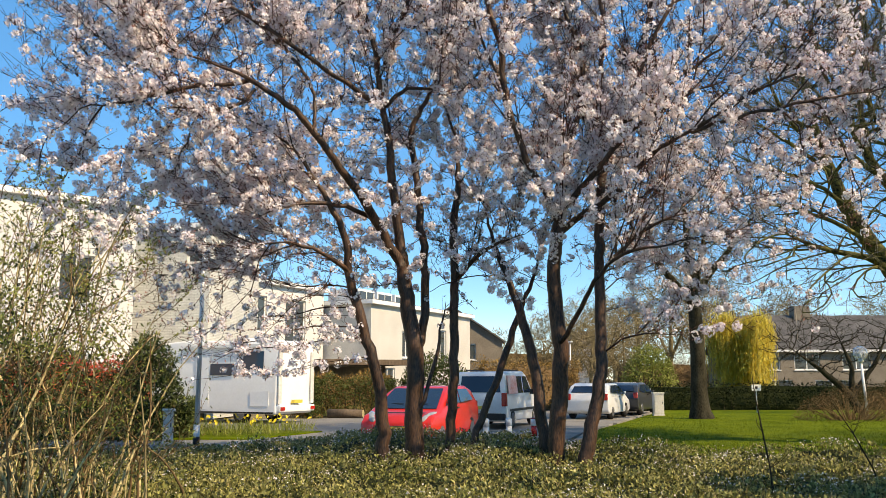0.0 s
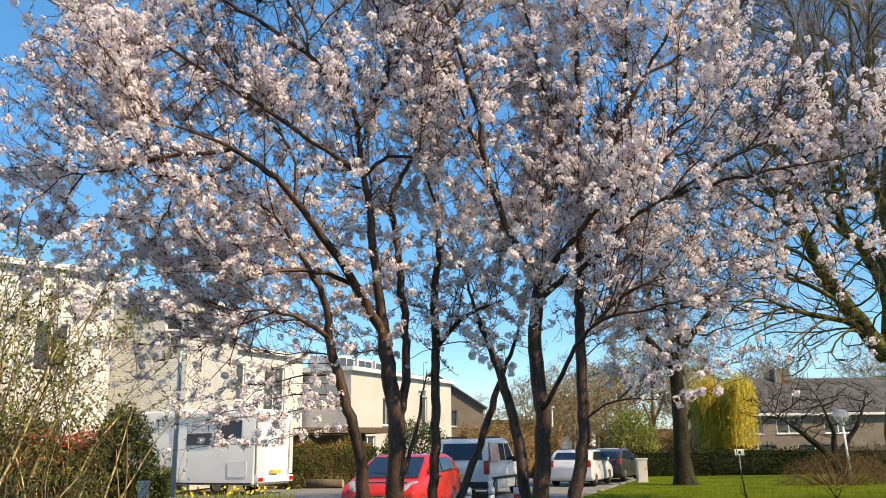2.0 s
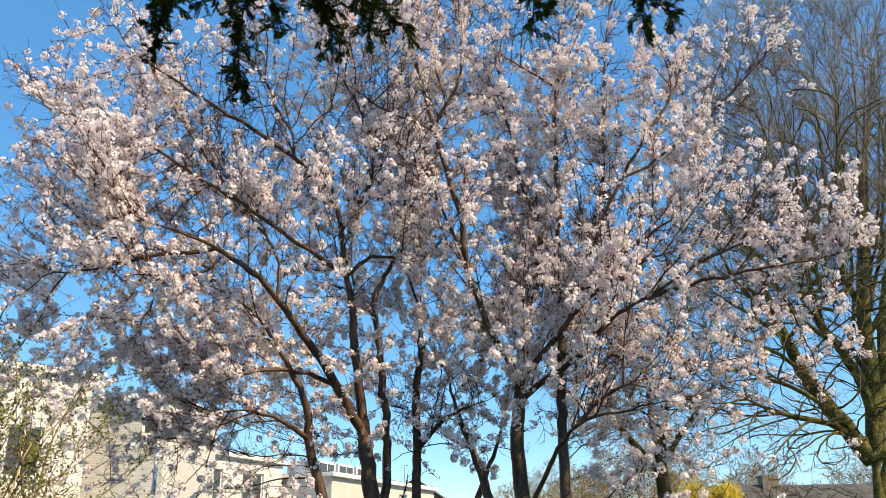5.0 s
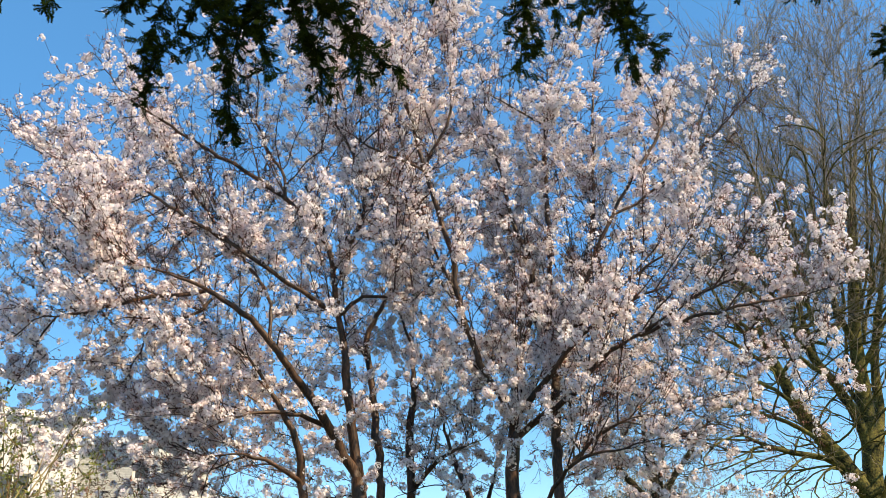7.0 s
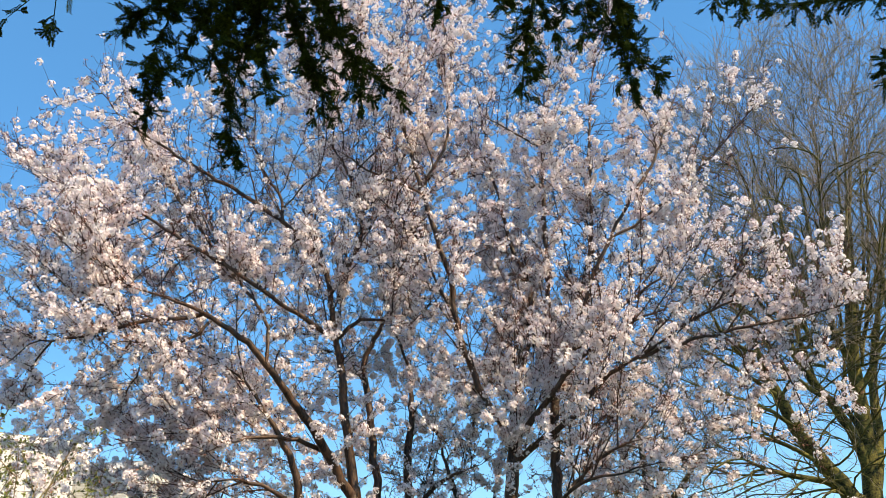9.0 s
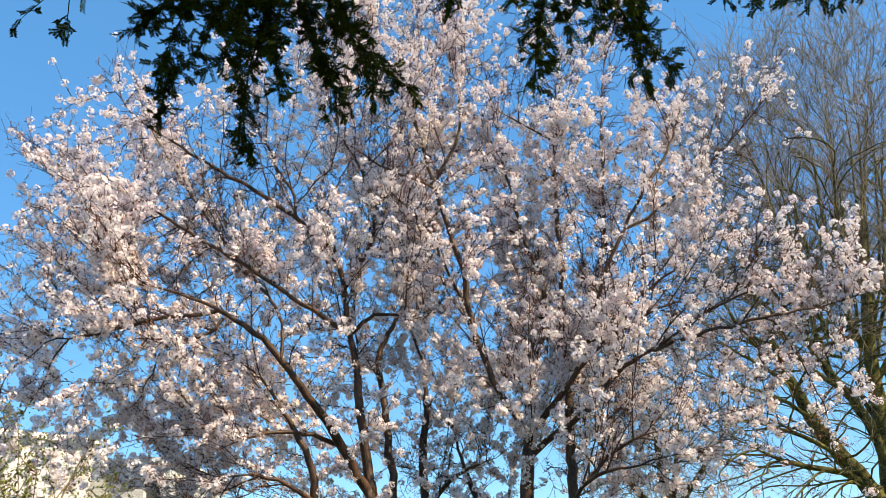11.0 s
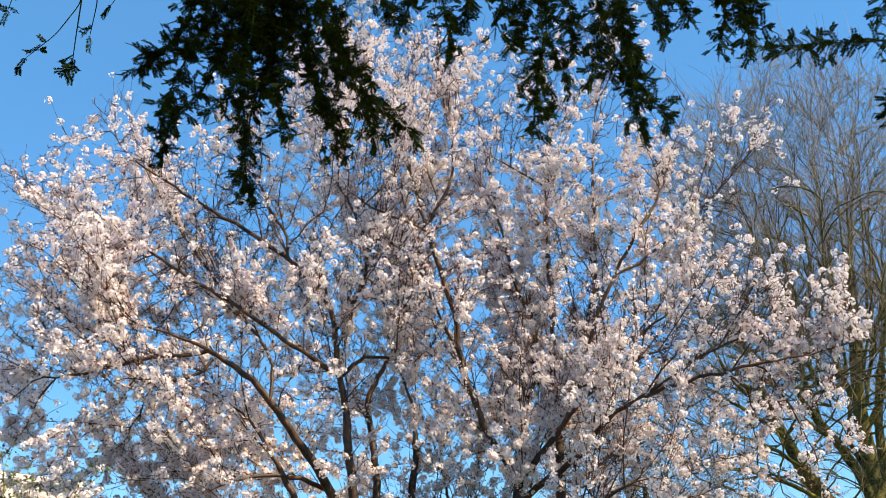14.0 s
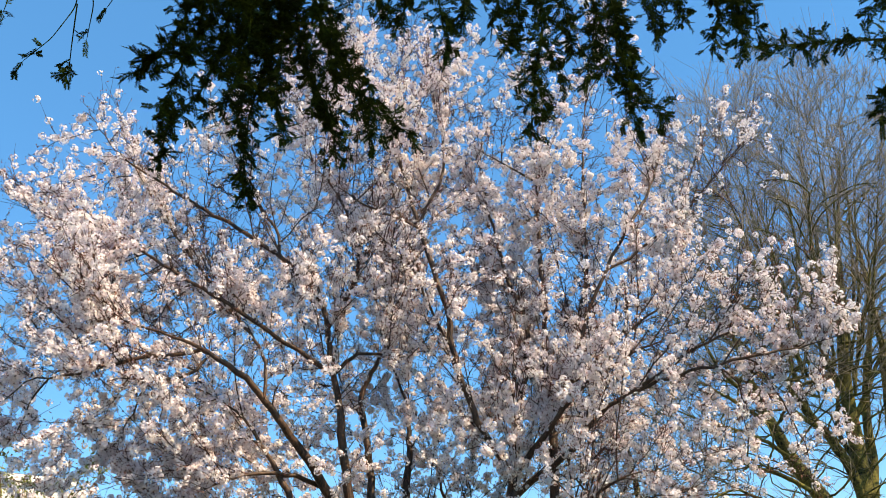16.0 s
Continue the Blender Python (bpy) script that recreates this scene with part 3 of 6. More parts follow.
STEMS_LEFT.append([(-1.05, 13.7, 6.21, 0.0535), (-1.1, 13.64, 6.53, 0.0518), (-1.13, 13.59, 6.82, 0.0501), (-1.15, 13.54, 7.23, 0.047), (-1.39, 13.48, 7.76, 0.0437), (-1.72, 13.43, 8.08, 0.0413), (-2.02, 13.35, 8.36, 0.0396), (-2.64, 13.24, 8.79, 0.0373), (-3.55, 13.13, 9.32, 0.034), (-4.19, 13.02, 9.73, 0.0305), (-4.97, 12.91, 10.24, 0.0271), (-5.55, 12.8, 11.06, 0.0236)])
STEMS_LEFT.append([(-1.05, 13.7, 6.21, 0.0411), (-0.9, 13.78, 6.36, 0.0387), (-0.74, 13.87, 6.6, 0.0349), (-0.52, 13.95, 6.75, 0.0295), (-0.1, 14.03, 6.59, 0.0239), (0.21, 14.12, 6.67, 0.0198), (0.63, 14.2, 6.8, 0.0172)])
STEMS_LEFT.append([(-1.13, 13.5, 7, 0.0331), (-0.94, 13.6, 7.47, 0.0318), (-0.6, 13.7, 7.96, 0.0306), (-0.61, 13.8, 8.71, 0.0295), (-0.81, 13.9, 9.55, 0.0284), (-1.16, 14, 10.29, 0.0266), (-1.54, 14.1, 10.77, 0.0231), (-1.8, 14.2, 11.64, 0.0196)])
STEMS_LEFT.append([(-2.01, 13.3, 8.34, 0.0298), (-1.96, 13.38, 8.63, 0.0287), (-2.15, 13.47, 9.02, 0.0278), (-2.36, 13.55, 9.33, 0.0267), (-2.67, 13.63, 10.07, 0.0244), (-2.98, 13.72, 10.66, 0.0219), (-3.34, 13.8, 11.64, 0.0195)])
STEMS_LEFT.append([(-2.12, 12.9, 5.58, 0.0311), (-2.09, 13.01, 6.02, 0.0301), (-2.2, 13.12, 6.51, 0.0292), (-2.53, 13.24, 6.92, 0.0282), (-2.97, 13.35, 7.5, 0.0274), (-3.56, 13.46, 8.34, 0.0267), (-4.17, 13.57, 9.21, 0.0249), (-4.79, 13.69, 10.38, 0.0226), (-4.95, 13.8, 11.1, 0.0196)])
STEMS_LEFT.append([(-0.45, 14, 2.02, 0.0798), (-0.31, 14.06, 2.5, 0.0772), (-0.3, 14.12, 3.09, 0.0746), (-0.32, 14.19, 3.49, 0.072), (-0.38, 14.25, 4.1, 0.0696), (-0.41, 14.31, 4.52, 0.067), (-0.46, 14.37, 4.95, 0.0632), (-0.51, 14.43, 5.4, 0.059), (-0.62, 14.49, 5.94, 0.0545), (-0.47, 14.55, 6.39, 0.0484), (-0.1, 14.62, 6.96, 0.0424), (0.02, 14.68, 7.67, 0.0373), (-0.08, 14.74, 8.67, 0.033), (-0.31, 14.8, 9.59, 0.0284)])
STEMS_LEFT.append([(-0.4, 13.7, 1.08, 0.0352), (-0.24, 13.82, 1.35, 0.0335), (-0.13, 13.95, 1.88, 0.0318), (-0.06, 14.07, 2.35, 0.0261), (0.05, 14.2, 2.9, 0.0203)])
STEMS_LEFT.append([(0.1, 14.2, 0, 0.1026), (0.1, 14.2, 0.32, 0.0892), (0.14, 14.2, 0.99, 0.0855), (0.19, 14.2, 1.93, 0.082), (0.19, 14.2, 2.7, 0.0788), (0.2, 14.2, 3.29, 0.0756), (0.2, 14.2, 3.89, 0.0725), (0.15, 14.2, 4.39, 0.0694), (0.3, 14.29, 4.89, 0.0595), (0.26, 14.37, 5.37, 0.053), (0.29, 14.46, 5.81, 0.0464), (0.16, 14.54, 6.26, 0.0396), (0.01, 14.63, 6.57, 0.0338), (-0.1, 14.71, 7.22, 0.0306), (0.02, 14.8, 7.96, 0.0273)])
STEMS_LEFT.append([(0.23, 14.2, 3.27, 0.0448), (0.39, 14.08, 3.47, 0.0421), (0.59, 13.96, 3.73, 0.0378), (0.87, 13.84, 3.83, 0.0304), (1.16, 13.72, 3.91, 0.0247), (1.39, 13.6, 3.98, 0.0198)])
STEMS_LEFT.append([(0.47, 14.4, 0, 0.0803), (0.47, 14.4, 0.46, 0.0698), (0.72, 14.47, 0.97, 0.0677), (0.93, 14.54, 1.54, 0.0657), (1.15, 14.61, 2.13, 0.0637), (1.31, 14.69, 2.58, 0.0594), (1.59, 14.76, 3.25, 0.0527), (1.78, 14.83, 3.77, 0.0441), (1.89, 14.9, 4.31, 0.0346)])
STEMS_RIGHT = []
STEMS_RIGHT.append([(1.67, 13.6, 0, 0.1172), (1.67, 13.6, 0.36, 0.1019), (1.61, 13.68, 1, 0.0982), (1.58, 13.76, 1.45, 0.0947), (1.49, 13.84, 2.01, 0.0873), (1.39, 13.92, 2.48, 0.0798), (1.3, 14, 2.78, 0.0743), (1.17, 14.08, 3.17, 0.0688), (0.99, 14.16, 3.58, 0.0612), (0.85, 14.24, 4.09, 0.0535), (0.76, 14.32, 4.52, 0.0437), (0.72, 14.4, 4.95, 0.0336)])
STEMS_RIGHT.append([(1.79, 13.3, 0, 0.1592), (1.79, 13.3, 0.27, 0.1384), (1.83, 13.28, 1.01, 0.1339), (1.88, 13.25, 1.72, 0.1299), (1.89, 13.22, 2.16, 0.1259), (1.82, 13.2, 2.62, 0.1221), (1.77, 13.18, 3.07, 0.1145), (1.8, 13.15, 3.53, 0.1072), (1.86, 13.12, 3.9, 0.1056), (1.89, 13.1, 4.08, 0.1037)])
STEMS_RIGHT.append([(1.89, 13.1, 4.08, 0.0692), (1.79, 13.09, 4.37, 0.0643), (1.68, 13.07, 4.63, 0.0595), (1.45, 13.06, 4.96, 0.0569), (1.34, 13.04, 5.19, 0.0554), (1.26, 13.03, 5.48, 0.0539), (1.15, 13.01, 5.77, 0.0525), (1.06, 13, 5.99, 0.0509), (1.01, 12.99, 6.36, 0.0496), (0.98, 12.97, 6.98, 0.0486), (0.9, 12.96, 7.29, 0.0472), (0.76, 12.94, 7.72, 0.0459), (0.64, 12.93, 8.16, 0.0441), (0.53, 12.91, 8.66, 0.0411), (0.42, 12.9, 9.06, 0.038), (0.33, 12.93, 9.55, 0.0349), (0.2, 12.96, 10.05, 0.0318), (0.05, 12.99, 10.44, 0.0285), (0.05, 13.01, 11.1, 0.0253), (0.17, 13.04, 11.65, 0.0225), (0.29, 13.07, 12.21, 0.0209), (0.4, 13.1, 13.08, 0.0195)])
STEMS_RIGHT.append([(0.53, 12.9, 8.65, 0.025), (0.23, 12.84, 8.79, 0.0233), (-0.07, 12.78, 8.9, 0.0217), (-0.42, 12.72, 9.02, 0.02), (-0.72, 12.66, 9.22, 0.0184), (-1.08, 12.6, 9.45, 0.0168)])
STEMS_RIGHT.append([(0.53, 12.9, 8.77, 0.0251), (0.7, 12.98, 9.22, 0.0256), (0.99, 13.07, 9.75, 0.0261), (1.06, 13.15, 10.23, 0.0245), (1.04, 13.23, 10.99, 0.0229), (1.02, 13.32, 11.86, 0.0213), (1.03, 13.4, 12.62, 0.0195)])
STEMS_RIGHT.append([(1.01, 13, 6.37, 0.0237), (0.78, 12.9, 6.75, 0.0222), (0.59, 12.8, 7.23, 0.0207), (0.41, 12.7, 7.72, 0.0192), (0.02, 12.6, 8.11, 0.0177), (-0.27, 12.5, 8.39, 0.0161)])
STEMS_RIGHT.append([(1.91, 13.1, 4.13, 0.0538), (1.96, 13.17, 4.65, 0.0528), (2.04, 13.24, 5.04, 0.0516), (2.12, 13.32, 5.45, 0.049), (2.3, 13.39, 5.97, 0.0461), (2.41, 13.46, 6.41, 0.043), (2.41, 13.54, 7.19, 0.0402), (2.16, 13.61, 7.89, 0.037), (2.05, 13.68, 8.63, 0.0339), (1.9, 13.76, 9.65, 0.0309), (1.8, 13.83, 10.72, 0.0277), (1.69, 13.9, 11.86, 0.0244)])
STEMS_RIGHT.append([(1.91, 13.1, 4.22, 0.0616), (2.12, 12.94, 4.52, 0.0549), (2.4, 12.79, 4.78, 0.0488), (2.58, 12.63, 4.98, 0.0444), (2.76, 12.48, 5.29, 0.0392), (3.17, 12.33, 5.6, 0.033), (3.55, 12.2, 5.76, 0.0279), (3.98, 12.07, 5.99, 0.0238), (4.53, 11.93, 6.22, 0.0197), (5.06, 11.8, 6.31, 0.0155)])
STEMS_RIGHT.append([(2.82, 12.9, 5.37, 0.0391), (3.01, 12.82, 5.76, 0.0373), (3.13, 12.73, 6.24, 0.0356), (3.2, 12.65, 6.51, 0.0337), (3.39, 12.57, 6.99, 0.032), (3.69, 12.48, 7.54, 0.0304), (3.97, 12.4, 8.07, 0.0288), (4.31, 12.43, 8.53, 0.0294), (4.57, 12.47, 8.89, 0.03), (4.81, 12.5, 9.38, 0.0262), (5.05, 12.53, 9.94, 0.0224), (5.32, 12.57, 10.59, 0.0207), (5.63, 12.6, 11.35, 0.019)])
STEMS_RIGHT.append([(3.72, 12.6, 7.59, 0.0246), (4.26, 12.55, 7.89, 0.0228), (4.92, 12.5, 8.36, 0.0212), (5.5, 12.45, 8.9, 0.0196), (6.12, 12.4, 9.57, 0.018), (6.68, 12.35, 10.15, 0.0162), (7.07, 12.3, 10.62, 0.0141)])
STEMS_RIGHT.append([(1.91, 13.1, 3.92, 0.0575), (2.19, 12.95, 4.13, 0.0541), (2.4, 12.8, 4.25, 0.0506), (2.57, 12.65, 4.38, 0.0481), (2.74, 12.5, 4.45, 0.0462), (2.89, 12.35, 4.62, 0.0441), (3.12, 12.2, 4.91, 0.0409), (3.35, 12.07, 5.11, 0.0377), (3.67, 11.93, 5.21, 0.0346), (3.92, 11.8, 5.37, 0.0315), (4.26, 11.67, 5.55, 0.0279), (4.53, 11.53, 5.7, 0.0232), (4.74, 11.4, 5.79, 0.0186)])
STEMS_RIGHT.append([(3.77, 11.9, 5.25, 0.0297), (4.2, 11.81, 5.42, 0.0278), (4.72, 11.73, 5.49, 0.0258), (5.25, 11.64, 5.62, 0.0239), (5.67, 11.56, 5.65, 0.0219), (6.09, 11.47, 5.71, 0.0199), (6.7, 11.39, 5.8, 0.0163), (7.14, 11.3, 5.95, 0.0119)])
STEMS_RIGHT.append([(4.51, 11.5, 5.69, 0.0223), (4.94, 11.4, 5.92, 0.02), (5.37, 11.3, 6.02, 0.0164), (5.86, 11.2, 6.02, 0.0114)])
STEMS_RIGHT.append([(2.18, 13, 0, 0.1347), (2.18, 13, 0.32, 0.1171), (2.29, 13.03, 0.68, 0.111), (2.41, 13.07, 1.1, 0.105), (2.5, 13.1, 1.54, 0.0989), (2.53, 13.13, 1.98, 0.0938), (2.53, 13.17, 2.61, 0.0899), (2.54, 13.2, 3.16, 0.0849), (2.57, 13.23, 3.73, 0.0791), (2.6, 13.27, 4.3, 0.0768), (2.65, 13.3, 4.89, 0.0755)])
STEMS_RIGHT.append([(2.65, 13.3, 4.89, 0.0556), (2.75, 13.34, 5.05, 0.0516), (2.9, 13.37, 5.5, 0.0478), (3.03, 13.41, 6.07, 0.044), (3.22, 13.45, 6.71, 0.041), (3.48, 13.48, 7.37, 0.0396), (3.66, 13.52, 8.07, 0.0369), (3.73, 13.55, 8.91, 0.0329), (3.81, 13.59, 9.8, 0.0305), (3.93, 13.63, 10.86, 0.029), (4.1, 13.66, 11.84, 0.0251), (4.28, 13.7, 12.88, 0.0204)])
STEMS_RIGHT.append([(2.64, 13.3, 4.7, 0.0515), (2.61, 13.31, 5.14, 0.0495), (2.63, 13.32, 5.84, 0.0469), (2.66, 13.33, 6.67, 0.0428), (2.77, 13.34, 7.32, 0.0385), (2.73, 13.35, 8, 0.0341), (2.8, 13.36, 8.94, 0.0324), (2.83, 13.37, 9.9, 0.0298), (2.99, 13.38, 10.54, 0.0249), (3.13, 13.39, 11.24, 0.0217), (3.17, 13.4, 12.21, 0.0195)])
STEMS_RIGHT.append([(2.83, 13.4, 9.92, 0.0226), (2.53, 13.27, 10.05, 0.0195), (2.09, 13.13, 10.22, 0.0164), (1.66, 13, 10.45, 0.0134)])
STEMS_RIGHT.append([(1.88, 13.1, 2.14, 0.0416), (2.05, 12.94, 2.35, 0.0394), (2.17, 12.78, 2.74, 0.0372), (2.29, 12.62, 2.95, 0.035), (2.4, 12.46, 3.12, 0.0329), (2.5, 12.3, 3.32, 0.0308), (2.65, 12.16, 3.43, 0.0288), (2.88, 12.02, 3.49, 0.0251), (3.27, 11.88, 3.51, 0.0214), (3.74, 11.74, 3.59, 0.0179), (4.12, 11.6, 3.67, 0.0143)])
STEMS_RIGHT.append([(2.68, 12.5, 3.46, 0.0259), (2.88, 12.38, 3.68, 0.0239), (3.21, 12.25, 3.88, 0.0221), (3.47, 12.12, 3.99, 0.0183), (3.85, 12, 4.05, 0.0147)])
STEMS_RIGHT.append([(2.51, 13.2, 1.89, 0.0192), (2.71, 12.95, 2.13, 0.017), (2.98, 12.7, 2.27, 0.0149), (3.35, 12.45, 2.25, 0.0129), (3.71, 12.2, 2.19, 0.0109)])
STEMS_RIGHT.append([(2.68, 13.3, 5.29, 0.032), (2.86, 13.18, 5.65, 0.0307), (3.21, 13.07, 5.85, 0.0294), (3.62, 12.95, 6.31, 0.0283), (4.18, 12.83, 6.67, 0.0259), (4.79, 12.72, 7.04, 0.0235), (5.3, 12.6, 7.63, 0.0211)])
cherry((-0.3, 14.0, 0.0), STEMS_LEFT, LEFT, 3, "multi-stemmed cherry in full pale pink blossom beside the street", 0.33, 270)
cherry((2.0, 13.3, 0.0), STEMS_RIGHT, RIGHT, 5, "multi-stemmed cherry in full white blossom beside the lawn", 0.34, 190)


# ---- houses ----
def wall(L, H, holes, th=0.25):
    """A wall from (0,0,0) along x, outside face at y=0 looking to -y, with openings (x0, z0, x1, z1) that go through it."""
    bm = bmesh.new()
    us = sorted({0.0, L, *[h[0] for h in holes], *[h[2] for h in holes]})
    vs = sorted({0.0, H, *[h[1] for h in holes], *[h[3] for h in holes]})

    def full(i, j):
        if i < 0 or j < 0 or i >= len(us) - 1 or j >= len(vs) - 1:
            return False
        cu, cv = (us[i] + us[i + 1]) / 2, (vs[j] + vs[j + 1]) / 2
        return not any(h[0] < cu < h[2] and h[1] < cv < h[3] for h in holes)

    def quad(*p):
        bm.faces.new([bm.verts.new(q) for q in p])

    for i in range(len(us) - 1):
        for j in range(len(vs) - 1):
            if not full(i, j):
                continue
            a, b, c, d = us[i], us[i + 1], vs[j], vs[j + 1]
            quad((a, 0, c), (b, 0, c), (b, 0, d), (a, 0, d))
            quad((b, th, c), (a, th, c), (a, th, d), (b, th, d))
            if not full(i - 1, j):
                quad((a, th, c), (a, 0, c), (a, 0, d), (a, th, d))
            if not full(i + 1, j):
                quad((b, 0, c), (b, th, c), (b, th, d), (b, 0, d))
            if not full(i, j - 1):
                quad((a, th, c), (b, th, c), (b, 0, c), (a, 0, c))
            if not full(i, j + 1):
                quad((a, 0, d), (b, 0, d), (b, th, d), (a, th, d))
    bmesh.ops.remove_doubles(bm, verts=bm.verts, dist=0.001)
    return bm


def window(house, m, hole, bars=1, frame_mat=None, blind=False):
    """A window set in a hole of a wall that stands at m: frame, mullions, sill, panes."""
    x0, z0, x1, z1 = hole
    w = new("window", None)
    w.parent = house
    w.matrix_local = m @ Matrix.Translation((x0, 0.09, z0))
    W, Hh, t = x1 - x0, z1 - z0, 0.07
    bm = bmesh.new()
    box(bm, 0, 0, 0, t, 0.07, Hh)
    box(bm, W - t, 0, 0, W, 0.07, Hh)
    box(bm, t, 0.002, 0, W - t, 0.068, t)
    box(bm, t, 0.002, Hh - t, W - t, 0.068, Hh)
    for k in range(1, bars + 1):
        c = W * k / (bars + 1)
        box(bm, c - 0.03, 0.004, t, c + 0.03, 0.066, Hh - t)
    part("window_frame", bm, frame_mat or M_TRIM, w)
    part("sill", boxed(-0.05, -0.16, -0.05, W + 0.05, 0.08, -0.003), frame_mat or M_TRIM, w)
    for k in range(bars + 1):
        a = t + (W - t) * k / (bars + 1) if k else t
        b = W * (k + 1) / (bars + 1) - 0.03 if k < bars else W - t
        part("pane", boxed(a, 0.03, t, b, 0.038, Hh - t), M_PANE, w)
    if blind:
        part("blind", boxed(0.05, 0.16, Hh * 0.3, W - 0.05, 0.17, Hh), M_TRIM, w, "pale half-drawn blind")
    return w


def house(name, at, rz, L, D, H, front, side, front_holes, side_holes, label, roof="flat", overhang=0.25, ridge=2.2, category="house"):
    """A house whose front runs from its origin along x (outside at -y); the side wall at x=0 looks to -x. Depth D along y."""
    h = empty(name, at, rz, label, category)
    part("wall", wall(L, H, front_holes), front, h)
    ms = pose(0, D, 0, 0, 0, -90)
    w2 = part("wall", wall(D - 0.253, H, side_holes), side, h)
    w2.matrix_local = ms
    b = part("wall", wall(D - 0.253, H, []), front, h)
    b.matrix_local = pose(L, 0.253, 0, 0, 0, 90)
    b2 = part("wall", wall(L - 0.51, H, []), front, h)
    b2.matrix_local = pose(L - 0.253, D, 0, 0, 0, 180)
    part("floor_slab", boxed(0.26, 0.26, H * 0.47, L - 0.26, D - 0.26, H * 0.47 + 0.2), M_TRIM, h)
    for q in front_holes:
        window(h, Matrix(), q, 1 if q[2] - q[0] > 0.9 else 0, M_TRIM if q[1] > 0.1 else M_DARKTRIM)
    for q in side_holes:
        window(h, ms, q, 0, M_DARKTRIM)
    o = overhang
    if roof == "flat":
        part("roof", boxed(-o, -o, H + 0.002, L + o, D + o, H + 0.22, bevel=0.02), M_TRIM, h, "white fascia of a flat roof")
        part("roof_covering", boxed(-o + 0.1, -o + 0.1, H + 0.223, L + o - 0.1, D + o - 0.1, H + 0.26), M_ROOF, h)
    else:
        # gable ends close the roof space; ridge along x or y
        if roof == "ridge_x":
            for x0, x1 in ((0, 0.25), (L - 0.25, L)):
                bm = bmesh.new()
                a = [bm.verts.new(p) for p in ((x0, 0, H), (x0, D, H), (x0, D / 2, H + ridge - 0.05))]
                c = [bm.verts.new(p) for p in ((x1, 0, H), (x1, D, H), (x1, D / 2, H + ridge - 0.05))]
                bm.faces.new(a)
                bm.faces.new(c[::-1])
                for i in range(3):
                    bm.faces.new((a[i], a[(i + 1) % 3], c[(i + 1) % 3], c[i]))
                bmesh.ops.recalc_face_normals(bm, faces=bm.faces)
                part("gable", bm, side, h)
        else:
            for y0, y1 in ((0, 0.25), (D - 0.25, D)):
                bm = bmesh.new()
                a = [bm.verts.new(p) for p in ((0, y0, H), (L, y0, H), (L / 2, y0, H + ridge - 0.05))]
                c = [bm.verts.new(p) for p in ((0, y1, H), (L, y1, H), (L / 2, y1, H + ridge - 0.05))]
                bm.faces.new(a)
                bm.faces.new(c[::-1])
                for i in range(3):
                    bm.faces.new((a[i], a[(i + 1) % 3], c[(i + 1) % 3], c[i]))
                bmesh.ops.recalc_face_normals(bm, faces=bm.faces)
                part("gable", bm, side, h)
        span, run = (D, L) if roof == "ridge_x" else (L, D)
        slope = math.hypot(span / 2, ridge)
        tilt = math.degrees(math.atan2(ridge, span / 2))
        n = max(6, int((slope + o) / 0.33))
        for s in (0, 1):
            bm = bmesh.new()
            box(bm, -o, -o, 0, run + o, slope, 0.06)
            for k in range(n):
                y = -o + (slope + o) * k / n
                for i in range(int((run + 2 * o) / 0.9)):
                    x = -o + i * 0.9
                    box(bm, x + 0.004, y, 0.062, x + 0.896, y + (slope + o) / n + 0.05, 0.095 + 0.01 * ((i * 7 + k * 3) % 3))
            r = part("roof", bm, M_ROOF, h, "grey tiled roof slope")
            if roof == "ridge_x":
                r.matrix_local = pose(0, 0, H + 0.01, tilt, 0, 0) if s == 0 else pose(L, D, H + 0.01, tilt, 0, 180)
                part("gutter", boxed(-o, -o - 0.10, H - 0.16, L + o, -o - 0.003, H + 0.0), M_TRIM, h, "white gutter board") if s == 0 else None
            else:
                r.matrix_local = pose(0, D, H + 0.01, tilt, 0, -90) if s == 0 else pose(L, 0, H + 0.01, tilt, 0, 90)
    return h


# white block of flats nearest the camera, its front turned to the street
house("apartment_house", (-20.5, 23.2, 0), 41, 12.0, 8, 7.9, M_WHITE, M_WHITE, [(9.3, 4.3, 10.5, 6.0), (9.3, 1.2, 10.5, 2.6), (3.0, 4.3, 4.8, 6.0)], [],
      "white rendered flat-roofed block of flats behind a red hedge")
# grey brick end wall with vents and a flat roof
grey = house("end_house", (-14.3, 34.6, 0), -7, 4.9, 6, 7.7, M_GREYBRICK, M_WHITE, [(3.9, 6.3, 4.6, 7.2)], [],
             "pale grey brick end house with a flat white-edged roof")
for vx, vz in ((1.35, 6.3), (1.6, 3.6)):
    part("vent", cyl(bmesh.new(), 0.13, 0.13, 0.05, pose(vx, 0.01, vz, 90, 0, 0), 16), M_DARKTRIM, grey, "round dark wall vent")
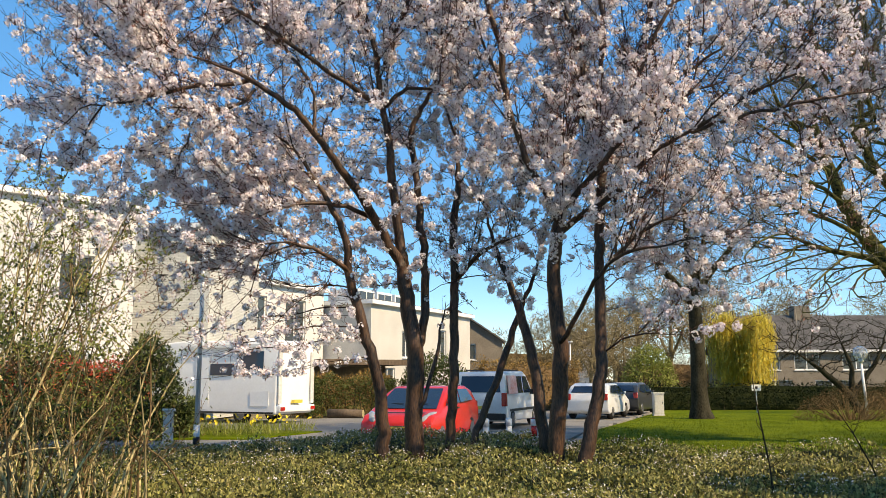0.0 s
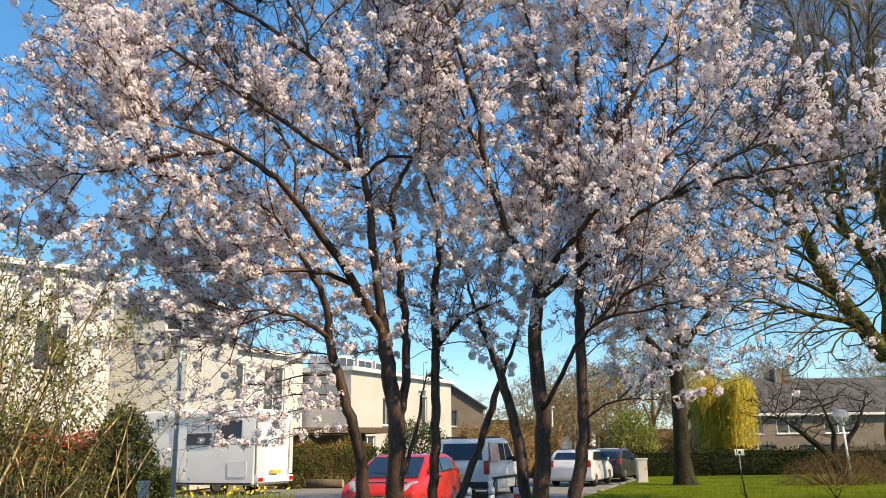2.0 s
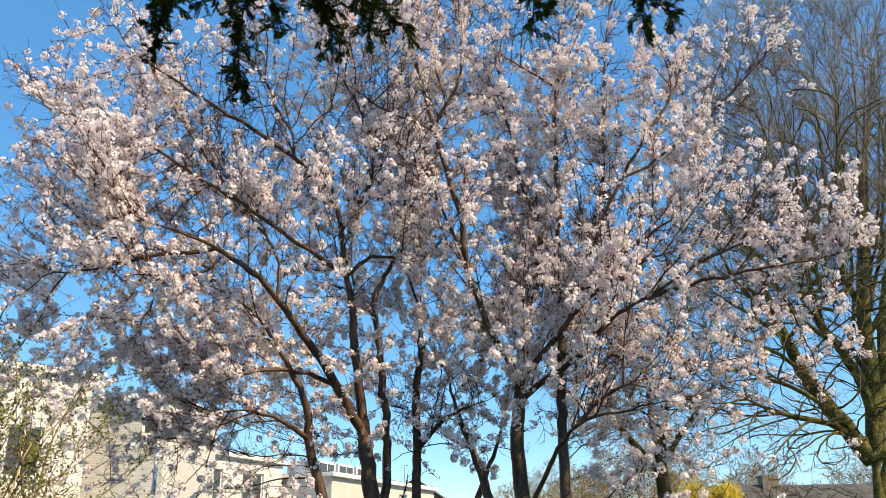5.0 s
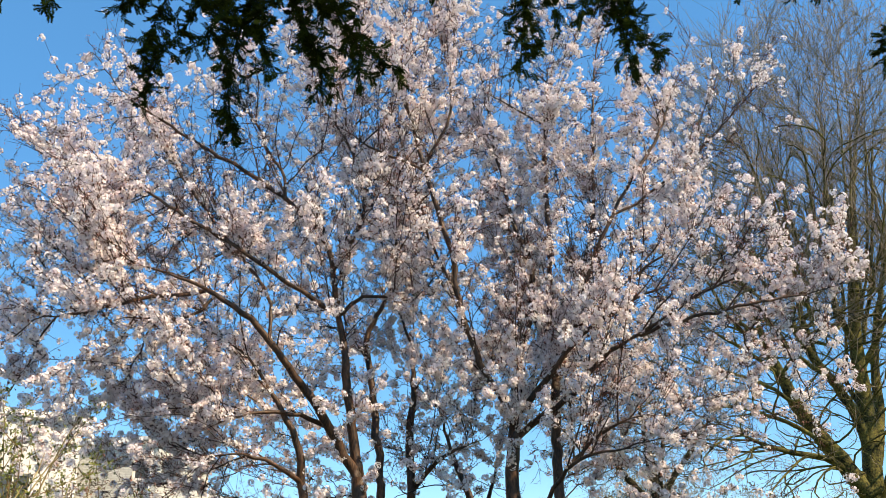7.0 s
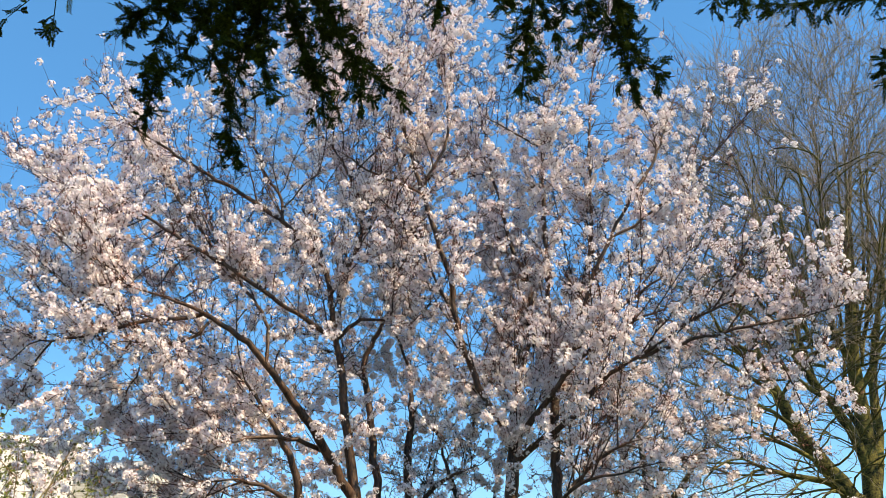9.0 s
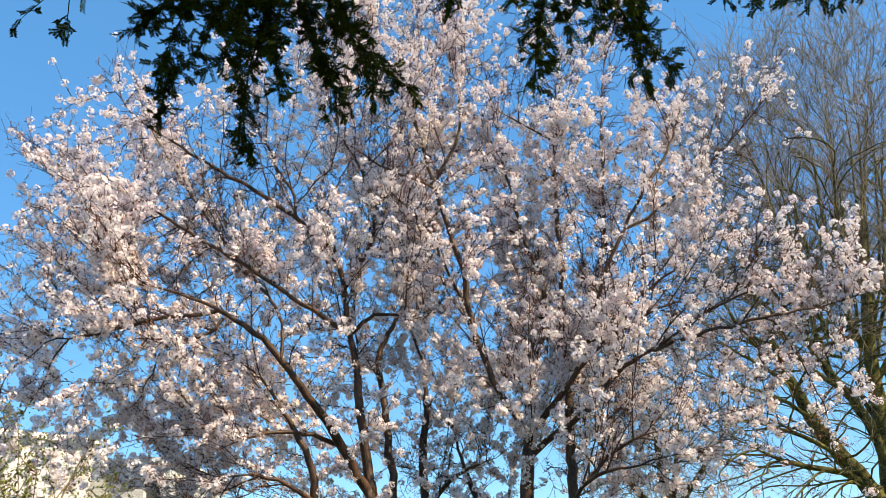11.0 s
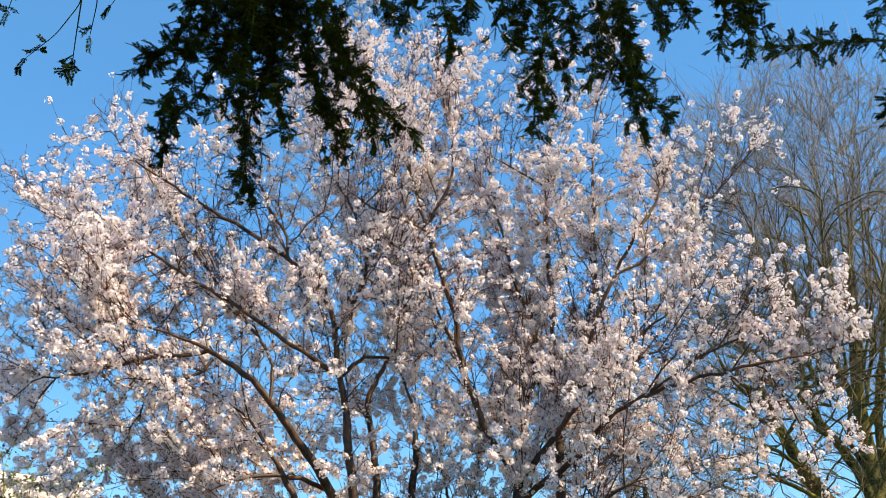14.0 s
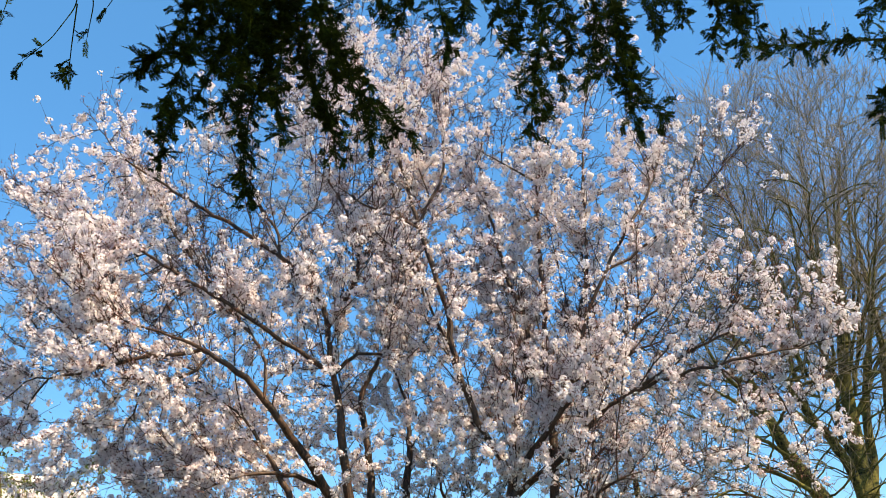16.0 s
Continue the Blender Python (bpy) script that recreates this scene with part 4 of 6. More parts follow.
# white houses that step back along the street
house("terraced_house", (-9.5, 40.5, 0), 62, 6.5, 8, 6.3, M_WHITE, M_BRICK, [(0.8, 3.9, 1.7, 5.7), (3.2, 3.3, 4.9, 5.7)], [],
      "white rendered terraced house with dark tall windows")
house("terraced_house", (-3.75, 45.2, 0), 63, 12.5, 7, 5.6, M_CREAM, M_CONCRETE, [(3.4, 2.8, 4.5, 4.3), (8.2, 2.2, 9.0, 4.6), (1.2, 0.3, 2.6, 2.2)], [],
      "cream white terraced house with a glazed roof dormer")
dorm = bpy.data.objects["terraced_house.001"]
for dx in (0.6, 2.6, 4.6):
    d = part("dormer", boxed(dx, 1.2, 5.62, dx + 1.7, 3.2, 6.55, bevel=0.02), M_TRIM, dorm, "glazed roof dormer")
    for k in range(2):
        part("pane", boxed(dx + 0.12 + 0.76 * k, 1.185, 5.85, dx + 0.80 + 0.76 * k, 1.198, 6.42), M_PANE, d)
house("gabled_house", (-2.8, 58.0, 0), 3, 7, 9, 4.2, M_BROWNWALL, M_BROWNWALL, [(4.5, 2.9, 5.2, 4.0)], [],
      "brown brick gabled house far down the street", roof="ridge_y", ridge=2.3)
house("gabled_house", (11.2, 75.0, 0), 0, 3, 6, 4.2, M_WHITE, M_WHITE, [(0.4, 2.2, 1.4, 3.4), (1.8, 2.2, 2.6, 3.4)], [],
      "small white house far beyond the parked cars", roof="ridge_x", ridge=1.6)
house("row_house", (21.3, 60.0, 0), 0, 22, 8, 3.6, M_BROWNWALL, M_BROWNWALL, [(1.4, 2.2, 2.6, 3.45), (3.6, 2.2, 5.4, 3.45), (7.0, 2.2, 9.0, 3.45), (1.0, 0.3, 3.4, 1.5), (5.0, 0.3, 7.5, 1.5)], [],
      "long row house with a dark tiled roof behind bare trees", roof="ridge_x", ridge=2.6)
part("chimney", boxed(5.2, 3.4, 5.7, 6.4, 4.4, 7.0, bevel=0.03), M_BROWNWALL, bpy.data.objects["row_house"], "brick chimney")


# ---- vehicles ----
def wheel(vehicle, x, y, r=0.31, w=0.2):
    wh = new("wheel", None)
    wh.parent = vehicle
    wh.matrix_local = pose(x, y, r, 90, 0, 0)
    bm = bmesh.new()
    bmesh.ops.create_cone(bm, cap_ends=True, segments=20, radius1=r, radius2=r, depth=w)
    bmesh.ops.bevel(bm, geom=[e for e in bm.edges], offset=0.03, segments=2, affect='EDGES')
    part("tyre", bm, M_RUBBER, wh, smooth=True)
    bm = bmesh.new()
    for s in (-1, 1):
        cyl(bm, r * 0.62, r * 0.55, 0.02, Matrix.Translation((0, 0, s * w / 2 - (0 if s > 0 else 0.02))), 16)
        for k in range(5):
            box(bm, -0.03, 0.03, s * w / 2 - 0.005, 0.03, r * 0.55, s * w / 2 + 0.028)
            bmesh.ops.rotate(bm, verts=bm.verts[-8:], cent=(0, 0, 0), matrix=Matrix.Rotation(k * 2 * math.pi / 5, 3, 'Z'))
    part("rim", bm, M_ALLOY, wh)


def hull(profile, width, waist, inset, bevel=0.05):
    """A body from its side profile (x, z), extruded across y; points above the waist lean inwards."""
    bm = bmesh.new()
    rows = []
    for s in (-1, 1):
        rows.append([bm.verts.new((x, s * (width / 2 - (inset * (z - waist) if z > waist else 0.10 * max(0, 0.35 - z))), z)) for x, z in profile])
    n = len(profile)
    bm.faces.new(rows[0])
    bm.faces.new(rows[1][::-1])
    for i in range(n):
        bm.faces.new((rows[0][i], rows[1][i], rows[1][(i + 1) % n], rows[0][(i + 1) % n]))
    bmesh.ops.recalc_face_normals(bm, faces=bm.faces)
    bmesh.ops.bevel(bm, geom=list(bm.edges), offset=bevel, segments=3, affect='EDGES', profile=0.6)
    return bm


def plate3(pts, out, t=0.012):
    """A thin panel through pts, pushed out along a direction."""
    bm = bmesh.new()
    o = Vector(out).normalized()
    f = bm.faces.new([bm.verts.new(Vector(p) + o * 0.004) for p in pts])
    g = bmesh.ops.extrude_face_region(bm, geom=[f])
    bmesh.ops.translate(bm, verts=[v for v in g["geom"] if isinstance(v, bmesh.types.BMVert)], vec=o * t)
    bmesh.ops.recalc_face_normals(bm, faces=bm.faces)
    return bm


def side_panel(vehicle, name, pts, width, waist, inset, material, label=""):
    """The same panel on both flanks; pts are (x, z)."""
    for s in (-1, 1):
        q = [(x, s * (width / 2 - (inset * (z - waist) if z > waist else 0)), z) for x, z in pts]
        part(name, plate3(q, (0, s, inset * 0.8)), material, vehicle, label)


def across(vehicle, name, a, b, half_a, half_b, material, label="", lift=0.0):
    """A panel across the body between two profile points."""
    d = Vector((b[0] - a[0], 0, b[1] - a[1]))
    nrm = Vector((d.z, 0, -d.x)) if d.z * 1 > 0 and a[0] > b[0] or d.x < 0 else Vector((-d.z, 0, d.x))
    if nrm.z < 0:
        nrm = -nrm
    q = [(a[0], -half_a, a[1]), (a[0], half_a, a[1]), (b[0], half_b, b[1]), (b[0], -half_b, b[1])]
    return part(name, plate3(q, nrm, 0.012 + lift), material, vehicle, label)


def hatchback(at, rz):
    """A compact car, nose towards +x."""
    c = empty("car", at, rz, "red compact hatchback parked at the kerb, nose forward", "car", "parked vehicles")
    W = 1.74
    prof = [(-1.95, 0.32), (-1.98, 0.75), (-1.88, 0.98), (-1.55, 1.30), (-1.1, 1.40), (0.1, 1.39), (0.55, 1.25), (1.34, 0.85), (1.80, 0.74), (1.98, 0.58), (2.0, 0.3), (1.8, 0.22), (-1.8, 0.22)]
    part("body", hull(prof, W, 0.92, 0.30, 0.07), M_REDPAINT, c, smooth=True)
    across(c, "windscreen", (1.30, 0.875), (0.40, 1.328), 0.75, 0.63, M_CARGLASS)
    across(c, "rear_window", (-1.84, 1.04), (-1.60, 1.28), 0.66, 0.58, M_CARGLASS)
    side_panel(c, "side_window", [(0.95, 0.95), (0.30, 1.29), (-0.22, 1.32), (-0.22, 0.99)], W, 0.92, 0.30, M_CARGLASS)
    side_panel(c, "side_window", [(-0.30, 0.99), (-0.30, 1.32), (-1.10, 1.31), (-1.45, 1.04)], W, 0.92, 0.30, M_CARGLASS)
    part("grille", boxed(1.985, -0.5, 0.36, 2.015, 0.5, 0.52, bevel=0.01), M_BLACK, c)
    across(c, "bonnet_line", (1.70, 0.785), (1.66, 0.795), 0.62, 0.62, M_BLACK)
    part("lower_grille", boxed(2.0, -0.55, 0.25, 2.05, 0.55, 0.335, bevel=0.01), M_BLACK, c)
    for k in (-1, 1):
        bm = bmesh.new()
        box(bm, -1.1, k * 0.60 - 0.015, 1.40, 0.05, k * 0.60 + 0.015, 1.425, bevel=0.006)
        part("roof_strip", bm, M_BLACK, c)
        bm = bmesh.new()
        box(bm, -0.30, -0.008, 0, 0.30, 0.008, 0.012)
        bmesh.ops.transform(bm, matrix=pose(1.10, k * 0.30 - 0.1, 0.985, 0, 0, 80), verts=bm.verts)
        part("wiper", bm, M_BLACK, c)
    part("bumper", boxed(1.9, -0.82, 0.24, 2.04, 0.82, 0.34, bevel=0.03), M_BLACK, c)
    for s in (-1, 1):
        bm = bmesh.new()
        ball(bm, 1, Matrix.LocRotScale((1.70, s * 0.68, 0.70), Euler((0, 0.34, -s * 0.45)), (0.31, 0.12, 0.08)), 16)
        part("headlight", bm, M_LAMPCLEAR, c, "clear headlight", smooth=True)
        bm = bmesh.new()
        box(bm, 0.72, s * 0.90 - 0.06, 0.96, 0.84, s * 0.90 + 0.10 * (s > 0) + 0.02, 1.08, bevel=0.03)
        part("mirror", bm, M_REDPAINT, c, smooth=True)
        part("tail_light", boxed(-1.99, s * 0.74 - 0.09, 0.74, -1.90, s * 0.74 + 0.09, 1.0, bevel=0.03), M_LAMPRED, c)
        part("door_handle", boxed(-0.16, s * 0.872 - 0.015, 0.86, 0.02, s * 0.872 + 0.015, 0.89), M_BLACK, c)
        for x in (1.25, -1.28):
            wheel(c, x, s * 0.76)
    part("number_plate", boxed(2.016, -0.26, 0.40, 2.03, 0.26, 0.50), M_PLATE, c, "yellow plate")
    return c


def van(at, rz):
    """A small windowed van, nose towards +x."""
    c = empty("van", at, rz, "silver grey windowed van parked behind the red car", "van", "parked vehicles")
    W = 1.75
    prof = [(-2.05, 0.35), (-2.08, 0.95), (-1.98, 1.72), (-1.85, 1.80), (0.2, 1.83), (0.55, 1.72), (1.15, 1.12), (1.85, 0.98), (2.05, 0.7), (2.08, 0.3), (1.9, 0.24), (-1.9, 0.24)]
    part("body", hull(prof, W, 1.0, 0.13, 0.05), M_GREYPAINT, c, smooth=True)
    across(c, "windscreen", (1.10, 1.17), (0.60, 1.66), 0.74, 0.66, M_CARGLASS)
    across(c, "rear_window", (-2.055, 1.15), (-1.985, 1.66), 0.68, 0.62, M_CARGLASS)
    side_panel(c, "side_window", [(0.95, 1.12), (0.45, 1.66), (0.0, 1.66), (0.0, 1.12)], W, 1.0, 0.13, M_CARGLASS)
    side_panel(c, "side_window", [(-0.12, 1.12), (-0.12, 1.66), (-0.95, 1.66), (-0.95, 1.12)], W, 1.0, 0.13, M_CARGLASS)
    side_panel(c, "side_window", [(-1.05, 1.12), (-1.05, 1.66), (-1.80, 1.66), (-1.86, 1.12)], W, 1.0, 0.13, M_CARGLASS)
    side_panel(c, "rubbing_strip", [(1.4, 0.55), (1.4, 0.63), (-1.7, 0.63), (-1.7, 0.55)], W, 1.0, 0.13, M_BLACK)
    part("poster", plate3([(-1.86, -0.865, 1.10), (-0.80, -0.865, 1.10), (-0.80, -0.79, 1.68), (-1.80, -0.79, 1.68)], (0, -1, 0.1), 0.03), M_POSTER, c, "coral red covering over the side window")
    part("bumper", boxed(-2.16, -0.84, 0.3, -1.98, 0.84, 0.5, bevel=0.04), M_BLACK, c)
    for s in (-1, 1):
        part("tail_light", boxed(-2.1, s * 0.80 - 0.075, 0.72, -1.95, s * 0.80 + 0.085, 1.14, bevel=0.02), M_LAMPRED, c)
        part("headlight", boxed(1.92, s * 0.66 - 0.16, 0.66, 2.06, s * 0.66 + 0.16, 0.88, bevel=0.04), M_LAMPCLEAR, c)
        part("mirror", boxed(0.75, s * 0.97 - 0.1, 1.06, 0.87, s * 0.97 + 0.1, 1.24, bevel=0.03), M_BLACK, c)
        part("roof_rail", boxed(-1.6, s * 0.62 - 0.02, 1.83, 0.1, s * 0.62 + 0.02, 1.88, bevel=0.01), M_BLACK, c)
        for x in (1.3, -1.35):
            wheel(c, x, s * 0.77)
    part("number_plate", boxed(-2.125, -0.26, 0.62, -2.105, 0.26, 0.73), M_PLATE, c, "yellow plate")
    return c


def motorhome(at, rz):
    """A coachbuilt motorhome, nose towards +x."""
    c = empty("motorhome", at, rz, "white coachbuilt motorhome with dark side windows parked by the houses", "motorhome", "parked vehicles")
    W = 2.3
    prof = [(-3.2, 0.34), (-3.25, 2.75), (-3.05, 2.98), (1.2, 3.02), (2.1, 2.95), (2.45, 2.55), (2.2, 2.1), (2.45, 1.35), (3.15, 1.15), (3.35, 0.75), (3.35, 0.35), (1.6, 0.34), (1.4, 0.34)]
    part("body", hull(prof, W, 2.2, 0.06, 0.09), M_WHITEPAINT, c, smooth=True)
    across(c, "windscreen", (2.44, 1.40), (2.24, 2.06), 1.0, 0.98, M_CARGLASS)
    for pts in ([(-2.63, 1.92), (-2.63, 2.58), (-1.55, 2.58), (-1.55, 1.92)], [(-1.34, 1.73), (-1.34, 2.15), (-0.24, 2.15), (-0.24, 1.73)]):
        side_panel(c, "side_window", pts, W, 2.2, 0.06, M_CARGLASS)
    side_panel(c, "cab_window", [(1.62, 1.45), (1.62, 2.0), (2.15, 2.0), (2.38, 1.45)], W, 2.2, 0.06, M_CARGLASS)
    side_panel(c, "skirt", [(-3.1, 0.36), (-3.1, 0.42), (1.3, 0.42), (1.3, 0.36)], W, 2.2, 0.06, M_BLACK)
    side_panel(c, "locker_hatch", [(-2.9, 0.62), (-2.9, 1.15), (-2.1, 1.15), (-2.1, 0.62)], W, 2.2, 0.06, M_WHITEPAINT)
    side_panel(c, "habitation_door", [(-0.2, 0.5), (-0.2, 2.45), (0.42, 2.45), (0.42, 0.5)], W, 2.2, 0.06, M_WHITEPAINT)
    for s in (-1, 1):
        part("awning_case", boxed(-2.6, s * 1.16 - 0.06, 2.72, 1.0, s * 1.16 + 0.06, 2.86, bevel=0.02), M_TRIM, c)
        part("rear_trim", boxed(-3.30, s * 1.02 - 0.1, 0.7, -3.24, s * 1.02 + 0.1, 2.6, bevel=0.02), M_CONCRETE, c)
    part("rear_bumper", boxed(-3.36, -1.1, 0.42, -3.16, 1.1, 0.66, bevel=0.05), M_WHITEPAINT, c)
    part("number_plate", boxed(-3.385, -0.26, 0.72, -3.25, 0.26, 0.84), M_PLATE, c, "yellow plate")
    part("roof_vent", boxed(-1.2, -0.25, 3.02, -0.7, 0.25, 3.13, bevel=0.03), M_WHITEPAINT, c)
    for s in (-1, 1):
        part("tail_light", boxed(-3.39, s * 0.95 - 0.12, 0.48, -3.34, s * 0.95 + 0.12, 0.60), M_LAMPRED, c)
        for x in (2.35, -1.6):
            wheel(c, x, s * 0.95, 0.34, 0.24)
    return c


hatchback((-0.45, 21.0, 0), -108)
van((1.95, 28.8, 0), 69)
motorhome((-8.3, 32.55, 0), 155)
def repaint(car, paint, label):
    tagged(car, label)
    for o in car.children_recursive:
        if o.type == 'MESH' and o.data.materials[0] == M_REDPAINT:
            o.data.materials[0] = paint


repaint(hatchback((6.5, 35.2, 0), 66), M_GREYPAINT, "silver hatchback parked farther along the street")
repaint(hatchback((8.6, 39.0, 0), 64), M_DARKPAINT, "dark grey hatchback parked beside the lawn")
repaint(hatchback((9.6, 43.6, 0), 66), M_WHITEPAINT, "white hatchback parked at the far end of the street")


# ---- bare trees ----
M_LIMETWIG = mat("fine_grey_twig", (0.12, 0.10, 0.085), (0.34, 0.29, 0.23), 1.5, 0.85, 0.0, island=0.4)

def bare(name, at, limbs, pull, seed, label, bark, twig, step=0.3, reach=2.2, kill=0.4, lift=0.2, tip=0.006, cap=0.07, mid=0.014, jitter=0.2, fan=None, keep=0.0):
    tree = empty(name, at, 0, label, "tree")
    off = np.array(at)
    limbs = [[(x - at[0], y - at[1], z - at[2], r) for x, y, z, r in limb] for limb in limbs]
    P, par, floor, stem = grow(limbs, pull - off, step, reach, kill, lift=lift, jitter=jitter, seed=seed, fan=fan, keep=keep)
    R = radii(P, par, floor, tip=tip, power=2.4, cap=cap)
    wood(tree, P, par, R, stem, bark, twig, mid=mid)
    return tree, P, par, R


BIG = []
BIG.append([(11.0, 19.3, 0, 0.36), (10.95, 19.25, 1.0, 0.29), (10.9, 19.2, 2.2, 0.25), (10.92, 19.2, 3.3, 0.23)])
BIG.append([(11.01, 19.2, 3.67, 0.2269), (11.18, 19.21, 4.75, 0.2077), (11.24, 19.22, 5.56, 0.1938), (11.3, 19.23, 6.39, 0.183), (11.33, 19.24, 7.1, 0.1625), (11.47, 19.25, 7.83, 0.1501), (11.66, 19.26, 8.74, 0.1395), (11.84, 19.27, 9.84, 0.1249), (12.12, 19.28, 10.99, 0.1052), (12.52, 19.29, 12.37, 0.0842), (13.04, 19.3, 14.19, 0.0626)])
BIG.append([(11.12, 19.2, 4.36, 0.1293), (10.97, 19.12, 5.21, 0.1244), (10.6, 19.05, 6.05, 0.1173), (10.1, 18.98, 6.62, 0.1071), (9.7, 18.9, 7.43, 0.0937), (9.47, 18.82, 7.87, 0.0795), (9.12, 18.75, 8.44, 0.0654), (8.89, 18.68, 9.01, 0.0514), (8.8, 18.6, 9.9, 0.0377)])
BIG.append([(10.81, 19.2, 3.55, 0.2108), (10.24, 19.12, 4.48, 0.1944), (9.88, 19.04, 4.86, 0.1827), (9.53, 18.95, 5.27, 0.1768), (9.39, 18.87, 5.56, 0.1595), (9.2, 18.79, 6.04, 0.1392), (8.97, 18.71, 6.44, 0.1155), (8.77, 18.63, 6.97, 0.0956), (8.63, 18.55, 7.51, 0.0778), (8.46, 18.46, 8.08, 0.0641), (8.3, 18.38, 8.76, 0.0504), (8.25, 18.3, 9.62, 0.0368)])
BIG.append([(11.32, 19.4, 4.26, 0.1385), (11.8, 19.56, 5.62, 0.1229), (11.94, 19.72, 6.64, 0.1058), (12.45, 19.88, 8.02, 0.0891), (13.13, 20.04, 9.66, 0.0719), (13.75, 20.2, 11.42, 0.0534)])
BIG.append([(11.31, 19.2, 7.09, 0.0858), (11, 19.12, 7.65, 0.0816), (10.92, 19.05, 8.22, 0.0779), (10.96, 18.98, 8.95, 0.0707), (10.88, 18.9, 9.7, 0.0632), (10.76, 18.82, 10.14, 0.0554), (10.37, 18.75, 10.43, 0.0472), (9.92, 18.68, 10.59, 0.039), (9.63, 18.6, 10.93, 0.0312)])
BIG.append([(11.65, 19.3, 8.76, 0.0723), (11.63, 19.4, 9.42, 0.0682), (11.56, 19.5, 10.11, 0.0624), (11.62, 19.6, 11.15, 0.0536), (11.85, 19.7, 12.41, 0.0447), (12.06, 19.8, 13.93, 0.0355)])
BIG.append([(10.12, 18.9, 6.53, 0.0749), (10.09, 18.98, 7.19, 0.0705), (10.01, 19.07, 7.95, 0.0662), (10.04, 19.15, 8.72, 0.0619), (10.1, 19.23, 9.69, 0.0525), (10.28, 19.32, 11.02, 0.0431), (10.64, 19.4, 12.26, 0.0333)])
BIG.append([(10.95, 19.2, 3.86, 0.0907), (10.14, 19, 4.27, 0.0788), (9.41, 18.8, 4.39, 0.0675), (8.67, 18.6, 4.46, 0.0566), (7.98, 18.4, 4.69, 0.0462), (7.43, 18.2, 4.92, 0.0363), (6.94, 18, 5.1, 0.0268)])
BIG.append([(9.97, 18.9, 4.63, 0.0588), (9.34, 18.68, 4.96, 0.0534), (8.63, 18.46, 5.19, 0.0466), (8.04, 18.24, 5.34, 0.0374), (7.31, 18.02, 5.39, 0.0285), (6.67, 17.8, 5.48, 0.0199)])
BIG.append([(9, 18.6, 6.25, 0.0578), (8.6, 18.44, 6.5, 0.0528), (8.16, 18.28, 6.68, 0.0465), (7.75, 18.12, 6.95, 0.0377), (7.2, 17.96, 7.18, 0.0289), (6.7, 17.8, 7.3, 0.0204)])
BIG.append([(9.3, 18.7, 5.53, 0.0507), (8.93, 18.57, 5.8, 0.0466), (8.38, 18.45, 6.03, 0.0425), (7.83, 18.32, 6.2, 0.0349), (7.21, 18.2, 6.34, 0.0275)])
BIG.append([(10.49, 19, 6.14, 0.0679), (9.87, 18.84, 6.48, 0.0624), (9.22, 18.68, 7.05, 0.0558), (8.52, 18.52, 7.33, 0.0462), (7.81, 18.36, 7.6, 0.037), (7.27, 18.2, 7.98, 0.0281)])
BIG.append([(8.71, 18.5, 6.93, 0.0576), (8.28, 18.4, 7.05, 0.0528), (7.9, 18.3, 7.44, 0.0468), (7.57, 18.2, 7.98, 0.0382), (7.35, 18.1, 8.66, 0.0298), (7.21, 18, 9.36, 0.0214)])
BIG.append([(11.25, 19.3, 5.44, 0.0617), (11.03, 19.48, 5.89, 0.0581), (11.11, 19.65, 6.64, 0.055), (11.55, 19.82, 7.42, 0.0482), (11.56, 20, 8.39, 0.0409)])
BIG.append([(11.29, 19.2, 6.38, 0.0774), (11.73, 19.07, 7.04, 0.0678), (12.09, 18.93, 7.72, 0.0553), (12.62, 18.8, 8.56, 0.0402)])
BIG.append([(9.65, 18.8, 7.4, 0.0597), (9.8, 19, 8.22, 0.0552), (10.49, 19.2, 9.35, 0.0473), (10.93, 19.4, 10.39, 0.0366), (11.28, 19.6, 11.84, 0.0252)])
BIG.append([(10.9, 19.2, 2.6, 0.16), (12.1, 19.4, 5.0, 0.13), (13.0, 19.8, 8.6, 0.09), (13.3, 20.0, 12.5, 0.045), (13.4, 20.0, 15.5, 0.02)])
BIG.append([(10.9, 19.2, 2.4, 0.14), (12.9, 19.0, 4.2, 0.11), (14.6, 19.0, 7.4, 0.07), (15.4, 19.0, 10.5, 0.03)])
rng = np.random.default_rng(21)
for k in range(30):
    t = rng.uniform(0, 2 * math.pi)
    out = rng.uniform(1.0, 5.0)
    h = rng.uniform(11.5, 16.4) - out * 0.75
    z = rng.uniform(7.0, 10.0)
    lean = 0.45 * (z - 3.0) * out / 5.0
    foot = (11.2 + lean * math.cos(t), 19.3 + 0.8 * lean * math.sin(t), z)
    top = (11.6 + math.cos(t) * out, 19.3 + 0.8 * math.sin(t) * out, h)
    BIG.append([(*foot, 0.040), *[tuple(a + (b - a) * u for a, b in zip(foot, top)) + (r,) for u, r in ((0.4, 0.032), (0.7, 0.022), (1.0, 0.012))]])
pull = crown_points(rng, 7000, [((11.6, 19.2, 11.6), (4.6, 3.6, 5.6), 0.58), ((9.8, 18.8, 7.2), (4.2, 3.0, 3.4), 0.15), ((8.4, 18.4, 4.2), (2.4, 1.6, 1.3), 0.04)])
lime, LP, Lpar, LR = bare("lime_tree", (11.0, 19.3, 0), BIG, pull, 31, "tall bare tree with steep lichen-green branches on the lawn", M_LICHEN, M_LICHEN, step=0.3, reach=2.2, kill=0.32, lift=0.36, tip=0.010, cap=0.026, jitter=0.07, fan=(0, 0, 2.5, 0.35), keep=0.9)
